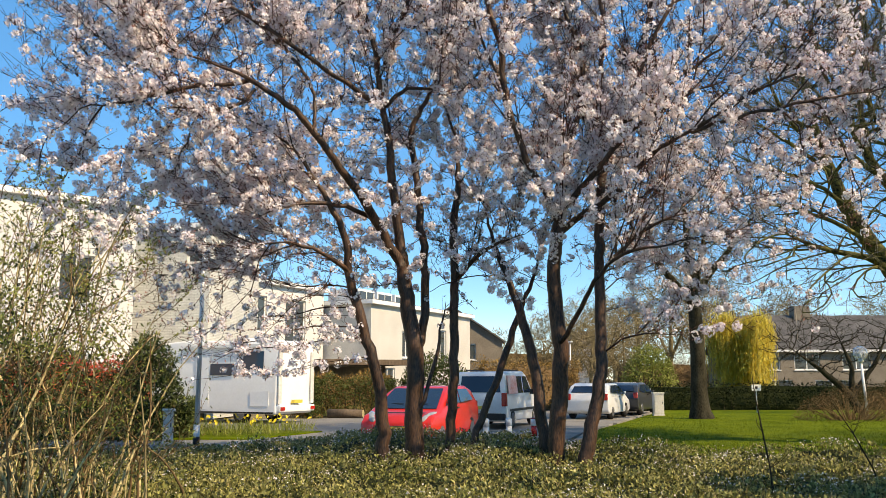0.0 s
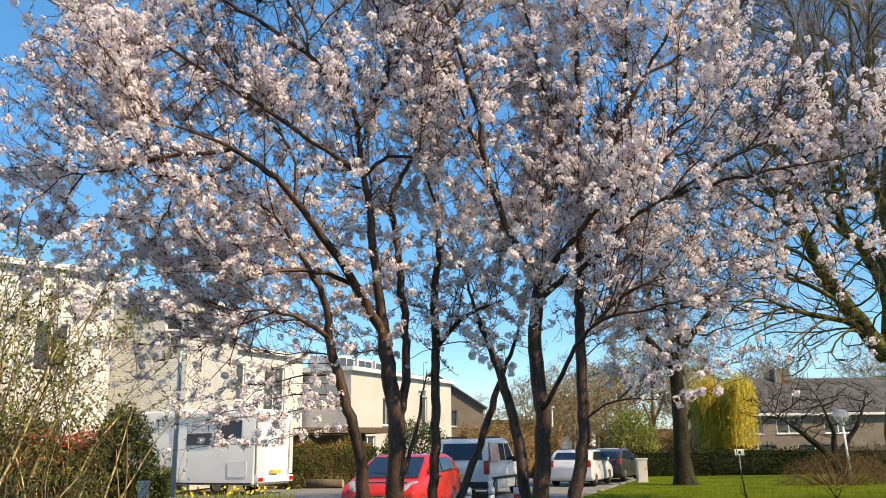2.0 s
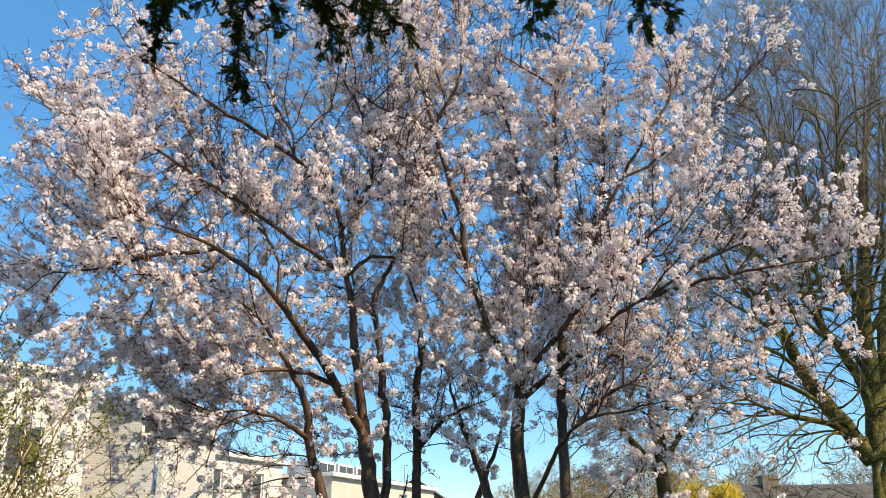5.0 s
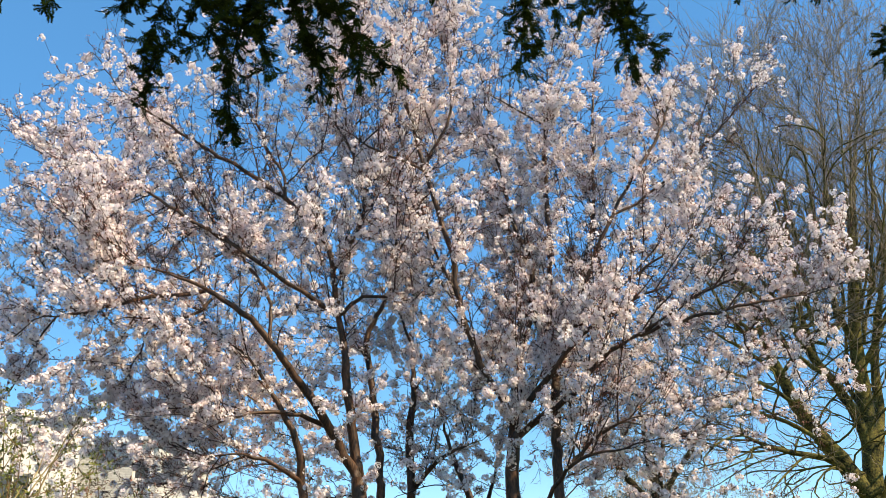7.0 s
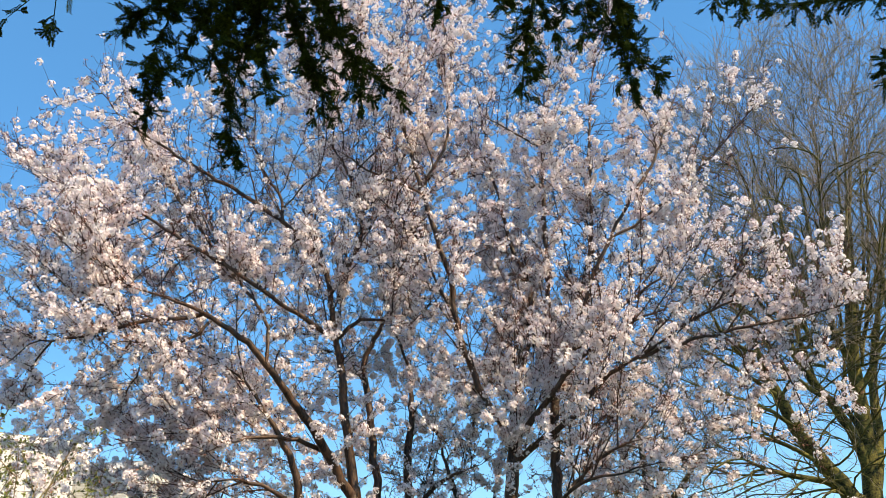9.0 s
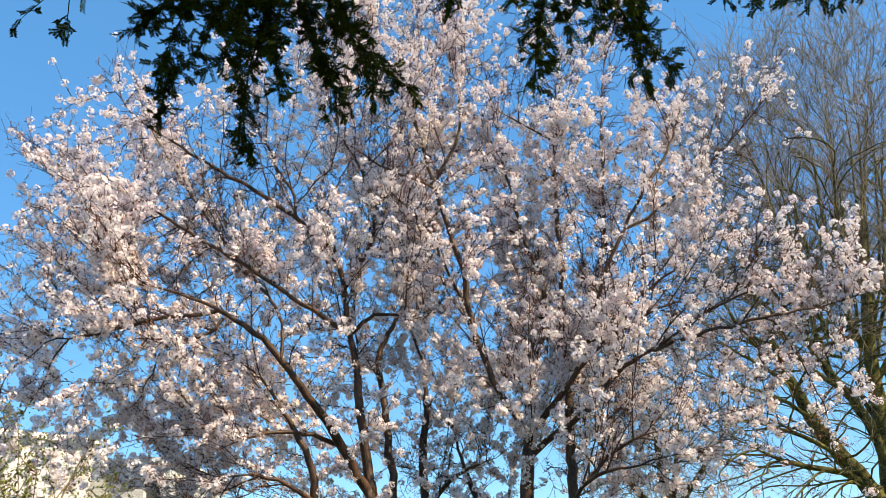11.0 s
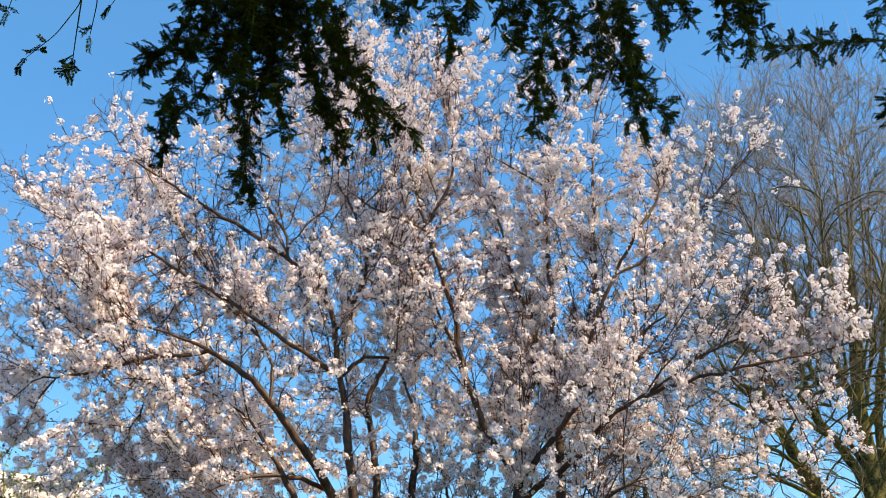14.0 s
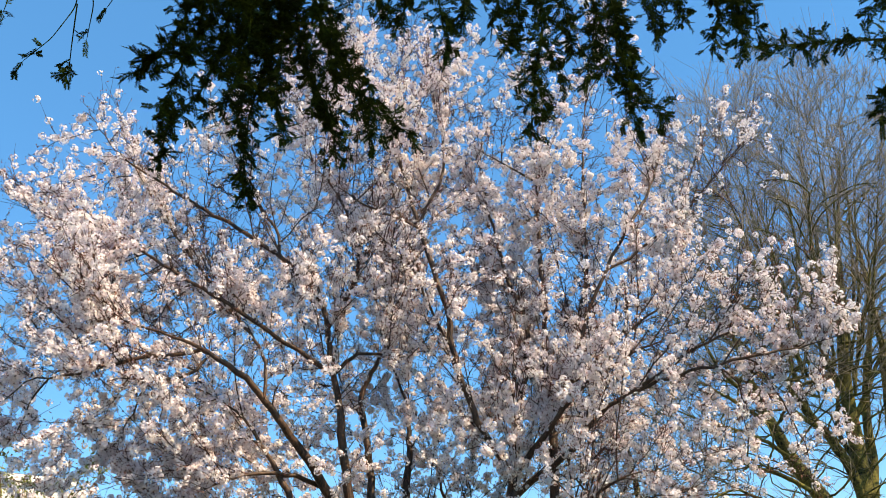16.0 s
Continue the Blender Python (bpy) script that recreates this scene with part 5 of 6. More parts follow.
spurs(lime, LP, Lpar, LR, np.random.default_rng(33), 2.2, 0.28, 0.006, 0.5, M_LIMETWIG, along=1.2, low=7.0)
spurs(lime, LP, Lpar, LR, np.random.default_rng(35), 0.6, 0.25, 0.006, 0.3, M_LIMETWIG, along=1.2)

FAR = []
FAR.append([(10.15, 33.3, 0, 0.52), (10.1, 33.3, 0.5, 0.34), (10.1, 33.3, 2.4, 0.285), (10.1, 33.3, 4.2, 0.25), (10.0, 33.3, 5.6, 0.22), (9.8, 33.2, 8.2, 0.13), (9.5, 33.2, 11.0, 0.06)])
FAR.append([(10.1, 33.3, 4.4, 0.16), (8.4, 32.6, 6.2, 0.11), (7.0, 32.0, 8.0, 0.06)])
FAR.append([(10.1, 33.3, 4.9, 0.15), (11.4, 33.0, 6.6, 0.10), (12.8, 32.8, 8.4, 0.05)])
FAR.append([(10.1, 33.3, 4.6, 0.12), (9.9, 31.6, 6.4, 0.08), (10.0, 30.4, 8.2, 0.05)])
pull = crown_points(rng, 3200, [((9.7, 33.0, 8.6), (4.6, 4.0, 4.4), 1.0)])
park, LP, Lpar, LR = bare("park_tree", (10.1, 33.3, 0), FAR, pull, 41, "bare park tree with a stout dark trunk on the lawn", M_GREYBARK, M_LICHEN, step=0.3, reach=2.0, kill=0.38, lift=0.1, tip=0.01, cap=0.09)
spurs(park, LP, Lpar, LR, np.random.default_rng(34), 1.8, 0.28, 0.009, 0.3, M_LIMETWIG)

# copy of the park tree out of view, added to cast shade across the lawn
copy_thing(park, pose(22.0, 15.0, 0, 0, 0, 130))

DARK = []
DARK.append([(18.9, 38.5, 0, 0.22), (18.4, 38.4, 0.9, 0.17), (17.2, 38.2, 1.9, 0.12), (15.6, 38.0, 3.0, 0.06)])
DARK.append([(18.5, 38.4, 0.8, 0.14), (18.6, 38.4, 2.2, 0.10), (18.0, 38.4, 3.6, 0.05)])
DARK.append([(18.6, 38.4, 0.9, 0.13), (19.8, 38.4, 2.4, 0.09), (20.4, 38.4, 4.0, 0.04)])
pull = crown_points(rng, 3600, [((17.6, 38.3, 3.2), (3.4, 2.2, 1.5), 1.0)])
bare("small_tree", (18.9, 38.5, 0), DARK, pull, 43, "low spreading bare tree with blackish branches near the lamp", M_GREYBARK, M_GREYBARK, step=0.22, reach=1.6, kill=0.26, lift=0.0, tip=0.010, cap=0.06)


def wispy(at, h, w, seed, label, material, name="background_tree", n=520, trunk=0.13):
    """A bare far tree: a trunk and a haze of fine twigs."""
    r = np.random.default_rng(seed)
    limbs = [[(0, 0, 0, trunk * 1.3), (0.1, 0, h * 0.25, trunk), (-0.1, 0, h * 0.55, trunk * 0.6), (0.1, 0, h * 0.85, trunk * 0.25)],
             [(0.05, 0, h * 0.28, trunk * 0.6), (w * 0.4, 0.3, h * 0.55, trunk * 0.35), (w * 0.55, 0.4, h * 0.8, trunk * 0.15)],
             [(0.05, 0, h * 0.30, trunk * 0.6), (-w * 0.4, -0.3, h * 0.55, trunk * 0.35), (-w * 0.6, -0.4, h * 0.75, trunk * 0.15)]]
    pts = crown_points(r, n, [((0, 0, h * 0.62), (w, w * 0.8, h * 0.42), 1.0)])
    tree, P, par, R = bare(name, (0, 0, 0), limbs, pts, seed, label, material, material, step=0.35, reach=3.0, kill=0.5, lift=0.2, tip=0.014, cap=0.06, mid=0.02)
    tip = np.repeat(np.where(R < 0.03)[0], 11)
    D = unit(r, len(tip), 0.5)
    v, f = leaves(P[tip], D, unit(r, len(tip)), r.uniform(0.3, 0.8, len(tip)), r.uniform(0.014, 0.036, len(tip)))
    tagged(raw("twig_haze", v, f, material, tree), kind="stuff")
    tree.matrix_world = pose(*at)
    return tree


first = wispy((7.4, 52, 0), 6.2, 2.6, 61, "leafless golden brown tree far behind the street", M_GOLDTWIG)
for k, (x, y, s, a) in enumerate([(4.4, 66, 0.85, 70), (10.6, 60, 1.0, 120), (13.8, 64, 1.1, 300), (24, 78, 1.6, 210), (32, 80, 1.5, 40), (40, 70, 1.5, 90), (-1.5, 76, 1.2, 150), (17, 84, 1.5, 10), (12.2, 68, 1.35, 330), (16.2, 70, 1.5, 65), (20, 74, 1.8, 100), (28, 86, 1.8, 15), (36, 88, 1.8, 280), (9.6, 80, 1.2, 180), (44, 84, 1.7, 5)]):
    first.scale = (s, s, s)
    copy_thing(first, pose(x, y, 0, 0, 0, a))
first.scale = (1, 1, 1)


# ---- hedges, shrubs and beds ----
def leafy(name, at, rz, size, n, leaf, material, label, category, kind="", core=None, wild=0.12, twig=None, droop=0.0, dome=False, seed=5, slim=0.42):
    """A clipped or loose mass of leaves round a woody heart; size is length, depth and height."""
    r = np.random.default_rng(seed)
    ob = empty(name, at, rz, label, category, kind=kind)
    L, D, H = size
    if dome:
        d = unit(r, n, 0.25)
        d[:, 2] = np.abs(d[:, 2])
        k = r.uniform(0.55, 1.0, (n, 1)) ** 0.6
        C = d * np.array((L / 2, D / 2, H)) * k
        N = d
    else:
        C = r.uniform(-0.5, 0.5, (n, 3)) * np.array((L, D, H)) + np.array((0, 0, H / 2))
        face = r.integers(0, 5, n)
        dep = np.abs(r.normal(0, wild, n))
        N = unit(r, n) * 0.5
        for k, (ax, s, v) in enumerate(((1, -1, -D / 2), (1, -1, -D / 2), (2, 1, H), (0, -1, -L / 2), (0, 1, L / 2))):
            m = face == k
            C[m, ax] = v - s * dep[m]
            N[m, ax] += s
    bulge = np.array([noise.noise(Vector(c * 1.3 + np.array(at))) for c in C])
    C = C + N * (bulge * wild * 1.5)[:, None]
    C[:, 2] = np.maximum(C[:, 2], 0.03)
    Dr = unit(r, n) + N * 0.6
    Dr[:, 2] -= droop
    Dr /= np.linalg.norm(Dr, axis=1)[:, None]
    v, f = leaves(C, Dr, unit(r, n, 0.6), leaf * r.uniform(0.6, 1.3, n), leaf * slim * r.uniform(0.7, 1.2, n))
    tagged(raw("foliage", v, f, material, ob), kind="stuff")
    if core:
        # added solid fill; the near-black ones paint the shade between the leaves
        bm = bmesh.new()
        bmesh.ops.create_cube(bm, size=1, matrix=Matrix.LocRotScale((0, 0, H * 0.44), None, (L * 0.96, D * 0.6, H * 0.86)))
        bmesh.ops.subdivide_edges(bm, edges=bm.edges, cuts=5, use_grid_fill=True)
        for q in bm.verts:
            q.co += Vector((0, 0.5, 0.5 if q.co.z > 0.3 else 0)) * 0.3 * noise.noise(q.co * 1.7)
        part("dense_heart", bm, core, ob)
    # woody heart
    m = min(160, max(14, int(L * D * 5)))
    runs, P, R = [], [], []
    for k in range(m):
        b = np.array((r.uniform(-0.42, 0.42) * L, r.uniform(-0.4, 0.4) * D, 0.0))
        if dome:
            b *= 0.35
            top = np.array((b[0] * 2.4 + r.normal(0, 0.1), b[1] * 2.4 + r.normal(0, 0.1), H * r.uniform(0.35, 0.8)))
        else:
            top = b + np.array((r.normal(0, 0.15), r.normal(0, 0.12), H * r.uniform(0.6, 0.93)))
        q = np.linspace(b, top, 5) + r.normal(0, 0.03, (5, 3))
        q[0] = b
        runs.append((-1, list(range(len(P), len(P) + 5))))
        P += list(q)
        R += [0.022, 0.018, 0.014, 0.01, 0.006]
    v, f = tubes(np.array(P), np.array(R), runs, 4)
    tagged(raw("twigs", v, f, twig or M_GREYBARK, ob), kind="stuff")
    return ob


leafy("hedge", (-9.8, 22.6, 0), 8, (6.2, 1.0, 1.05), 9000, 0.09, M_HEDGE, "green hedge along the pavement below the flats", "hedge", seed=1, core=M_DARKLEAF_SHADE)
leafy("red_hedge", (-11.9, 23.4, 0), 8, (7.0, 1.1, 2.05), 15000, 0.11, M_REDLEAF, "photinia hedge flushed with red young leaves", "hedge", seed=2, wild=0.22, core=M_DARKLEAF_SHADE)
leafy("evergreen_shrub", (-7.9, 22.6, 0), 0, (1.9, 1.6, 2.9), 9000, 0.11, M_EVERGREEN, "tall dark evergreen shrub beside the pavement", "shrub", dome=True, seed=3)
leafy("hedge", (-4.4, 38.2, 0), 40, (4.6, 1.2, 1.75), 6000, 0.13, M_RUSSET, "russet and green hedge by the carport", "hedge", seed=4, wild=0.25, core=M_BROWNTWIG)
leafy("hedge", (-4.0, 38.0, 0), 40, (4.6, 1.0, 1.6), 8000, 0.12, M_HEDGE, "green undergrowth in front of the russet hedge", "hedge", seed=14, wild=0.25)
leafy("round_shrub", (-0.3, 41.0, 0), 0, (4.2, 3.0, 2.9), 6500, 0.16, M_HEDGE, "rounded green garden shrub in front of the terrace", "shrub", dome=True, seed=6)
leafy("russet_hedge", (4.5, 44.0, 0), 20, (5.5, 1.4, 2.5), 5000, 0.15, M_RUSSET, "orange brown beech hedge behind the vans", "hedge", seed=7, wild=0.35, core=M_BROWNTWIG)
leafy("garden_shrub", (12.1, 49.5, 0), 0, (3.6, 2.6, 3.7), 6500, 0.17, M_LEAF, "yellow-green shrub coming into leaf beyond the lawn", "shrub", dome=True, seed=8)
leafy("low_hedge", (17.0, 43.2, 0), 0, (22, 1.3, 0.95), 12000, 0.13, M_DARKLEAF_SHADE, "long dark low hedge at the far edge of the lawn", "hedge", seed=9, wild=0.12, core=M_DARKLEAF_SHADE)
leafy("low_hedge", (17.0, 45.2, 0), 0, (24, 1.3, 1.35), 9000, 0.15, M_DARKLEAF_SHADE, "dark evergreen hedge behind the low hedge", "hedge", seed=19, wild=0.2, core=M_DARKLEAF_SHADE)
leafy("brown_shrub", (15.4, 31.9, 0), 5, (4.4, 3.0, 1.25), 6000, 0.10, M_BROWNTWIG, "brown mounded shrub on the lawn", "shrub", dome=True, seed=10, slim=0.15, twig=M_BROWNTWIG)
leafy("brown_shrub", (18.6, 33.2, 0), -5, (5.0, 3.0, 1.6), 5000, 0.10, M_BROWNTWIG, "loose brown twiggy shrub below the globe lamp", "shrub", dome=True, seed=11, slim=0.12, twig=M_BROWNTWIG)

# invented bush out of view, added to cast shade on the bed
bush = leafy("evergreen_bush", (8.7, 7.8, 0), 20, (4.2, 3.6, 5.8), 7000, 0.20, M_EVERGREEN, "unseen tall loose evergreen bush added to shade the bed", "shrub", dome=True, seed=12)
# stretched copies, also out of view, added for shadow streaks on the lawn
for x, y, a, w, h in ((17.0, 12.0, 60, 0.8, 2.0), (23.5, 17.0, 140, 0.9, 1.9), (29.5, 22.5, 250, 0.9, 1.9)):
    bush.scale = (w, w, h)
    tagged(copy_thing(bush, pose(x, y, 0, 0, 0, a)), "unseen tall narrow evergreen added to shade the lawn")
bush.scale = (1, 1, 1)


def willow(at, h, w, seed):
    """A weeping willow: trunk, limbs and curtains of hanging yellow shoots."""
    r = np.random.default_rng(seed)
    tree = empty("willow_tree", at, 0, "weeping willow with yellow hanging shoots beyond the lawn", "tree")
    runs, P, R = [], [], []

    def add(q, r0, r1):
        runs.append((-1, list(range(len(P), len(P) + len(q)))))
        P.extend(q)
        R.extend(np.linspace(r0, r1, len(q)))

    tips = []
    add([(0, 0, 0), (0.1, 0, h * 0.3), (0, 0.1, h * 0.6)], 0.22, 0.14)
    for k in range(10):
        a = r.uniform(0, 6.28)
        e = np.array((math.cos(a) * w * r.uniform(0.3, 0.95), math.sin(a) * w * r.uniform(0.3, 0.95), h * r.uniform(0.8, 1.0)))
        s = np.array((0, 0.05, h * r.uniform(0.35, 0.6)))
        q = [s + (e - s) * t + np.array((0, 0, 0.5 * math.sin(math.pi * t))) for t in np.linspace(0, 1, 7)]
        add(q, 0.09, 0.03)
        tips += q[2:]
    v, f = tubes(np.array(P, float), np.array(R), runs, 6)
    raw("trunk", v, f, M_LICHEN, tree, smooth=True)
    runs, P, R = [], [], []
    for k in range(2600):
        b = np.array(tips[r.integers(0, len(tips))]) + r.normal(0, 0.3, 3)
        n = 6
        ln = min(b[2] - 0.35, r.uniform(0.5, h * 0.85))
        sway = r.normal(0, 0.18, 2)
        q = [b + np.array((sway[0] * t, sway[1] * t, 0.25 * math.sin(2.6 * t) - ln * t)) for t in np.linspace(0, 1, n)]
        add(q, 0.016, 0.008)
    v, f = tubes(np.array(P, float), np.array(R), runs, 3)
    tagged(raw("hanging_shoots", v, f, M_WILLOW, tree, "curtain of fine yellow shoots"), kind="stuff")
    V = np.array(P, float)
    pick = V[r.integers(0, len(V), 26000)] + r.normal(0, 0.07, (26000, 3))
    pick[:, 2] = np.maximum(pick[:, 2], 0.3)
    D = unit(r, len(pick)) * 0.5
    D[:, 2] -= 1
    D /= np.linalg.norm(D, axis=1)[:, None]
    v, f = leaves(pick, D, unit(r, len(pick)), r.uniform(0.12, 0.3, len(pick)), r.uniform(0.035, 0.06, len(pick)))
    tagged(raw("catkins", v, f, M_WILLOW, tree), kind="stuff")


willow((17.6, 49.5, 0), 5.2, 2.3, 71)


# far belt of bare woods that closes the view
for k in range(7):
    leafy("far_thicket", (-20 + 16 * k, 96 + 5 * (k % 3), 0), 4 * (k % 2), (17, 4, 3.6 + 0.9 * (k % 3)), 5000, 0.9, M_BROWNTWIG, "distant belt of leafless brown woodland", "woodland", kind="stuff", seed=400 + k, wild=0.9, slim=0.06, core=M_BROWNTWIG, twig=M_BROWNTWIG)


# ---- tangled shrub of tan stems beside the camera ----
def thicket(at, seed):
    r = np.random.default_rng(seed)
    ob = empty("tangled_shrub", at, 0, "tangled shrub of tan canes with a few fresh green leaves", "shrub")
    o = np.array(at)
    canes, twigs, budC, budD = [], [], [], []

    def cane(b, lean, ln, r0, arch, store, n=14):
        q = [np.array(b, float)]
        d = np.array((lean[0], lean[1], 1.0))
        d /= np.linalg.norm(d)
        for k in range(n):
            d = d + np.array((lean[0] * arch, lean[1] * arch, -abs(arch) * 0.35 * k / n)) + r.normal(0, 0.085, 3)
            d /= np.linalg.norm(d)
            q.append(q[-1] + d * ln / n)
        store.append((np.array(q), np.linspace(r0, r0 * 0.35, n + 1)))
        return np.array(q)

    for k in range(150):
        x = r.uniform(-2.9, 0.15)
        b = (x, r.uniform(-1.2, 1.4), 0.0)
        h = r.uniform(1.3, 3.7) * (1.0 if x < -0.4 else 0.62)
        q = cane(b, (r.normal(0.0, 0.15), r.normal(0, 0.15)), h, r.uniform(0.007, 0.021), r.uniform(-0.05, 0.10), canes)
        for j in range(r.integers(2, 6)):
            i = r.integers(6, 14)
            t = cane(q[i], (r.normal(0.1, 0.7), r.normal(0, 0.6)), r.uniform(0.4, 1.1), 0.0055, 0.03, twigs, 8)
            for s in range(2):
                u = cane(t[r.integers(2, 8)], (r.normal(0, 0.9), r.normal(0, 0.9)), r.uniform(0.15, 0.45), 0.003, 0.02, twigs, 4)
                for w in (*u[1:], *t[4:]):
                    if w[2] > 0.9 and r.random() < (0.85 if w[2] > 1.75 else 0.2):
                        for _ in range(3):
                            budC.append(w)
                            budD.append(r.normal(0, 1, 3) + (0, 0, 0.6))
    # a few long canes that arch out of the thicket
    for b, ln, lean, arch in (((0.3, 0.3, 0), 2.0, (0.20, 0.1), 0.07), ((0.45, 0.0, 0), 1.6, (0.16, 0.0), 0.03), ((0.0, 0.2, 0), 2.2, (0.20, 0.1), 0.09), ((0.8, 0.6, 0), 1.3, (-0.35, 0.0), 0.0)):
        cane(b, lean, ln, 0.017, arch, canes, 18)
    for store, name, sides, m in (([c for i, c in enumerate(canes) if i % 3], "canes", 6, M_STRAW), (canes[::3], "dark_canes", 6, M_BROWNTWIG), (twigs, "twigs", 3, M_BROWNTWIG)):
        runs, P, R = [], [], []
        for q, rr in store:
            runs.append((-1, list(range(len(P), len(P) + len(q)))))
            P += list(q)
            R += list(rr)
        P = np.array(P)
        P[:, 2] = np.maximum(P[:, 2], 0.01)
        v, f = tubes(P, np.array(R), runs, sides)
        tagged(raw(name, v, f, m, ob, smooth=True), kind="stuff")
    D = np.array(budD)
    D /= np.linalg.norm(D, axis=1)[:, None]
    n = len(D)
    v, f = leaves(np.array(budC), D, unit(r, n), r.uniform(0.025, 0.055, n), r.uniform(0.011, 0.022, n))
    tagged(raw("leaves", v, f, M_LEAF, ob, "small fresh yellow-green leaves"), kind="stuff")
    # older dark leaves deeper in the tangle
    Q = np.vstack([q[3:] for q, _ in canes + twigs])
    Q = Q[r.integers(0, len(Q), 13000)]
    D = unit(r, len(Q), 0.3)
    v, f = leaves(Q + D * 0.02 + r.normal(0, 0.05, Q.shape), D, unit(r, len(Q)), r.uniform(0.03, 0.065, len(Q)), r.uniform(0.014, 0.03, len(Q)))
    v[:, 2] = np.maximum(v[:, 2], 0.01)
    tagged(raw("older_leaves", v, f, M_EVERGREEN, ob, "dark green older leaves"), kind="stuff")


thicket((-3.55, 8.4, 0.02), 81)


# ---- low ground cover of the bed ----
def cover_height(x, y):
    rise = min(1.0, max(0.0, (y - 11.5) / 4.0)) * min(1.0, max(0.0, (x + 4.6) / 3.4))
    return 0.19 + 0.32 * rise + 0.17 * noise.noise(Vector((x * 0.55, y * 0.55, 3.0))) + 0.15 * noise.noise(Vector((x * 2.1, y * 2.1, 9.0))) + 0.05 * noise.noise(Vector((x * 5.5, y * 5.5, 2.0)))


def in_bed(x, y):
    back = 19.0 - 0.30 * (x + 5) if x < 1.7 else 15.4 - 0.24 * (x - 2.1)
    return y < back - 0.1 and (y < 17.5 or x > -4.5)


def ground_cover(seed):
    r = np.random.default_rng(seed)
    # near-black sheet below the foliage; its colour paints the shade in the gaps
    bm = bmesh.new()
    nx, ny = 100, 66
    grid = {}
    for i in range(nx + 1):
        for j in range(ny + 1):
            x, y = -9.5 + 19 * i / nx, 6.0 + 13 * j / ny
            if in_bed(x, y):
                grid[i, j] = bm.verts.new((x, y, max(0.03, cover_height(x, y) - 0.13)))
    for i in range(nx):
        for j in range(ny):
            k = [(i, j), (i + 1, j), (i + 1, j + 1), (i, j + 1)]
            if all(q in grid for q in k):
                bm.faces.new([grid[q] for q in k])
    ob = tagged(link("ground_cover", bm, M_DARKLEAF_SHADE, smooth=True), "low evergreen ground cover of small olive and straw leaves", "ground cover", kind="stuff")
    n = 190000
    y = 7.2 + 11.5 * r.random(n) ** 1.25
    x = r.uniform(-0.62, 0.62, n) * (y + 2.5)
    keep = np.array([in_bed(a, b) for a, b in zip(x, y)])
    x, y = x[keep], y[keep]
    gap = np.array([noise.noise(Vector((a * 3.1, b * 3.1, 5.0))) for a, b in zip(x, y)])
    keep = (gap > -0.22) | (r.random(len(x)) < 0.6)
    x, y = x[keep], y[keep]
    z = np.array([cover_height(a, b) for a, b in zip(x, y)])
    n = len(x)
    C = np.stack([x, y, z - np.abs(r.normal(0, 0.07, n)) + 0.02], 1)
    C[:, 2] = np.maximum(C[:, 2], 0.03)
    D = unit(r, n, 0.9)
    v, f = leaves(C, D, unit(r, n, 0.8), r.uniform(0.030, 0.074, n), r.uniform(0.017, 0.040, n))
    tagged(raw("foliage", v, f, M_COVER, ob), kind="stuff")
    # dry stalks
    m = 9000
    pick = r.integers(0, n, m)
    D = unit(r, m, 0.8)
    v, f = leaves(C[pick], D, unit(r, m), r.uniform(0.06, 0.15, m), r.uniform(0.004, 0.009, m))
    tagged(raw("dry_stalks", v, f, M_STRAW, ob), kind="stuff")
    drift = np.array([noise.noise(Vector((a * 1.3, b * 1.3, 7.0))) for a, b in zip(x, y)]) + 0.06 * (y - 12.5)
    pick = np.where(drift + r.normal(0, 0.12, n) > 0.12)[0]
    pick = pick[r.random(len(pick)) < min(1.0, 7500 / len(pick))]
    m = len(pick)
    top = C[pick] + np.array((0, 0, 0.05)) + r.normal(0, 0.02, (m, 3))
    v, f = flowers(top, unit(r, m, 1.5), r.uniform(0.007, 0.014, m), r)
    tagged(raw("fallen_petals", v, f, M_PETAL, ob, "fallen white petals on the leaves"), kind="stuff")


ground_cover(91)


def lawn_blades(seed):
    r = np.random.default_rng(seed)
    n = 52000
    y = 13.2 + 24 * r.random(n) ** 1.6
    x = y * r.uniform(0.1, 0.60, n)
    left = np.interp(y, [15.4, 26.5, 30, 38.5], [2.3, 5.0, 6.4, 9.6])
    keep = (x > left) & (y > 15.5 - 0.25 * (x - 2.2))
    x, y = x[keep], y[keep]
    n = len(x)
    C = np.stack([x, y, np.full(n, 0.028)], 1)
    v, f = leaves(C, unit(r, n, 1.6) * np.array((1, 1, 1.0)), unit(r, n), r.uniform(0.03, 0.075, n), r.uniform(0.006, 0.014, n))
    tagged(raw("grass", v, f, M_BLADE), "short mown grass blades of the lawn", "grass", kind="stuff")


lawn_blades(92)


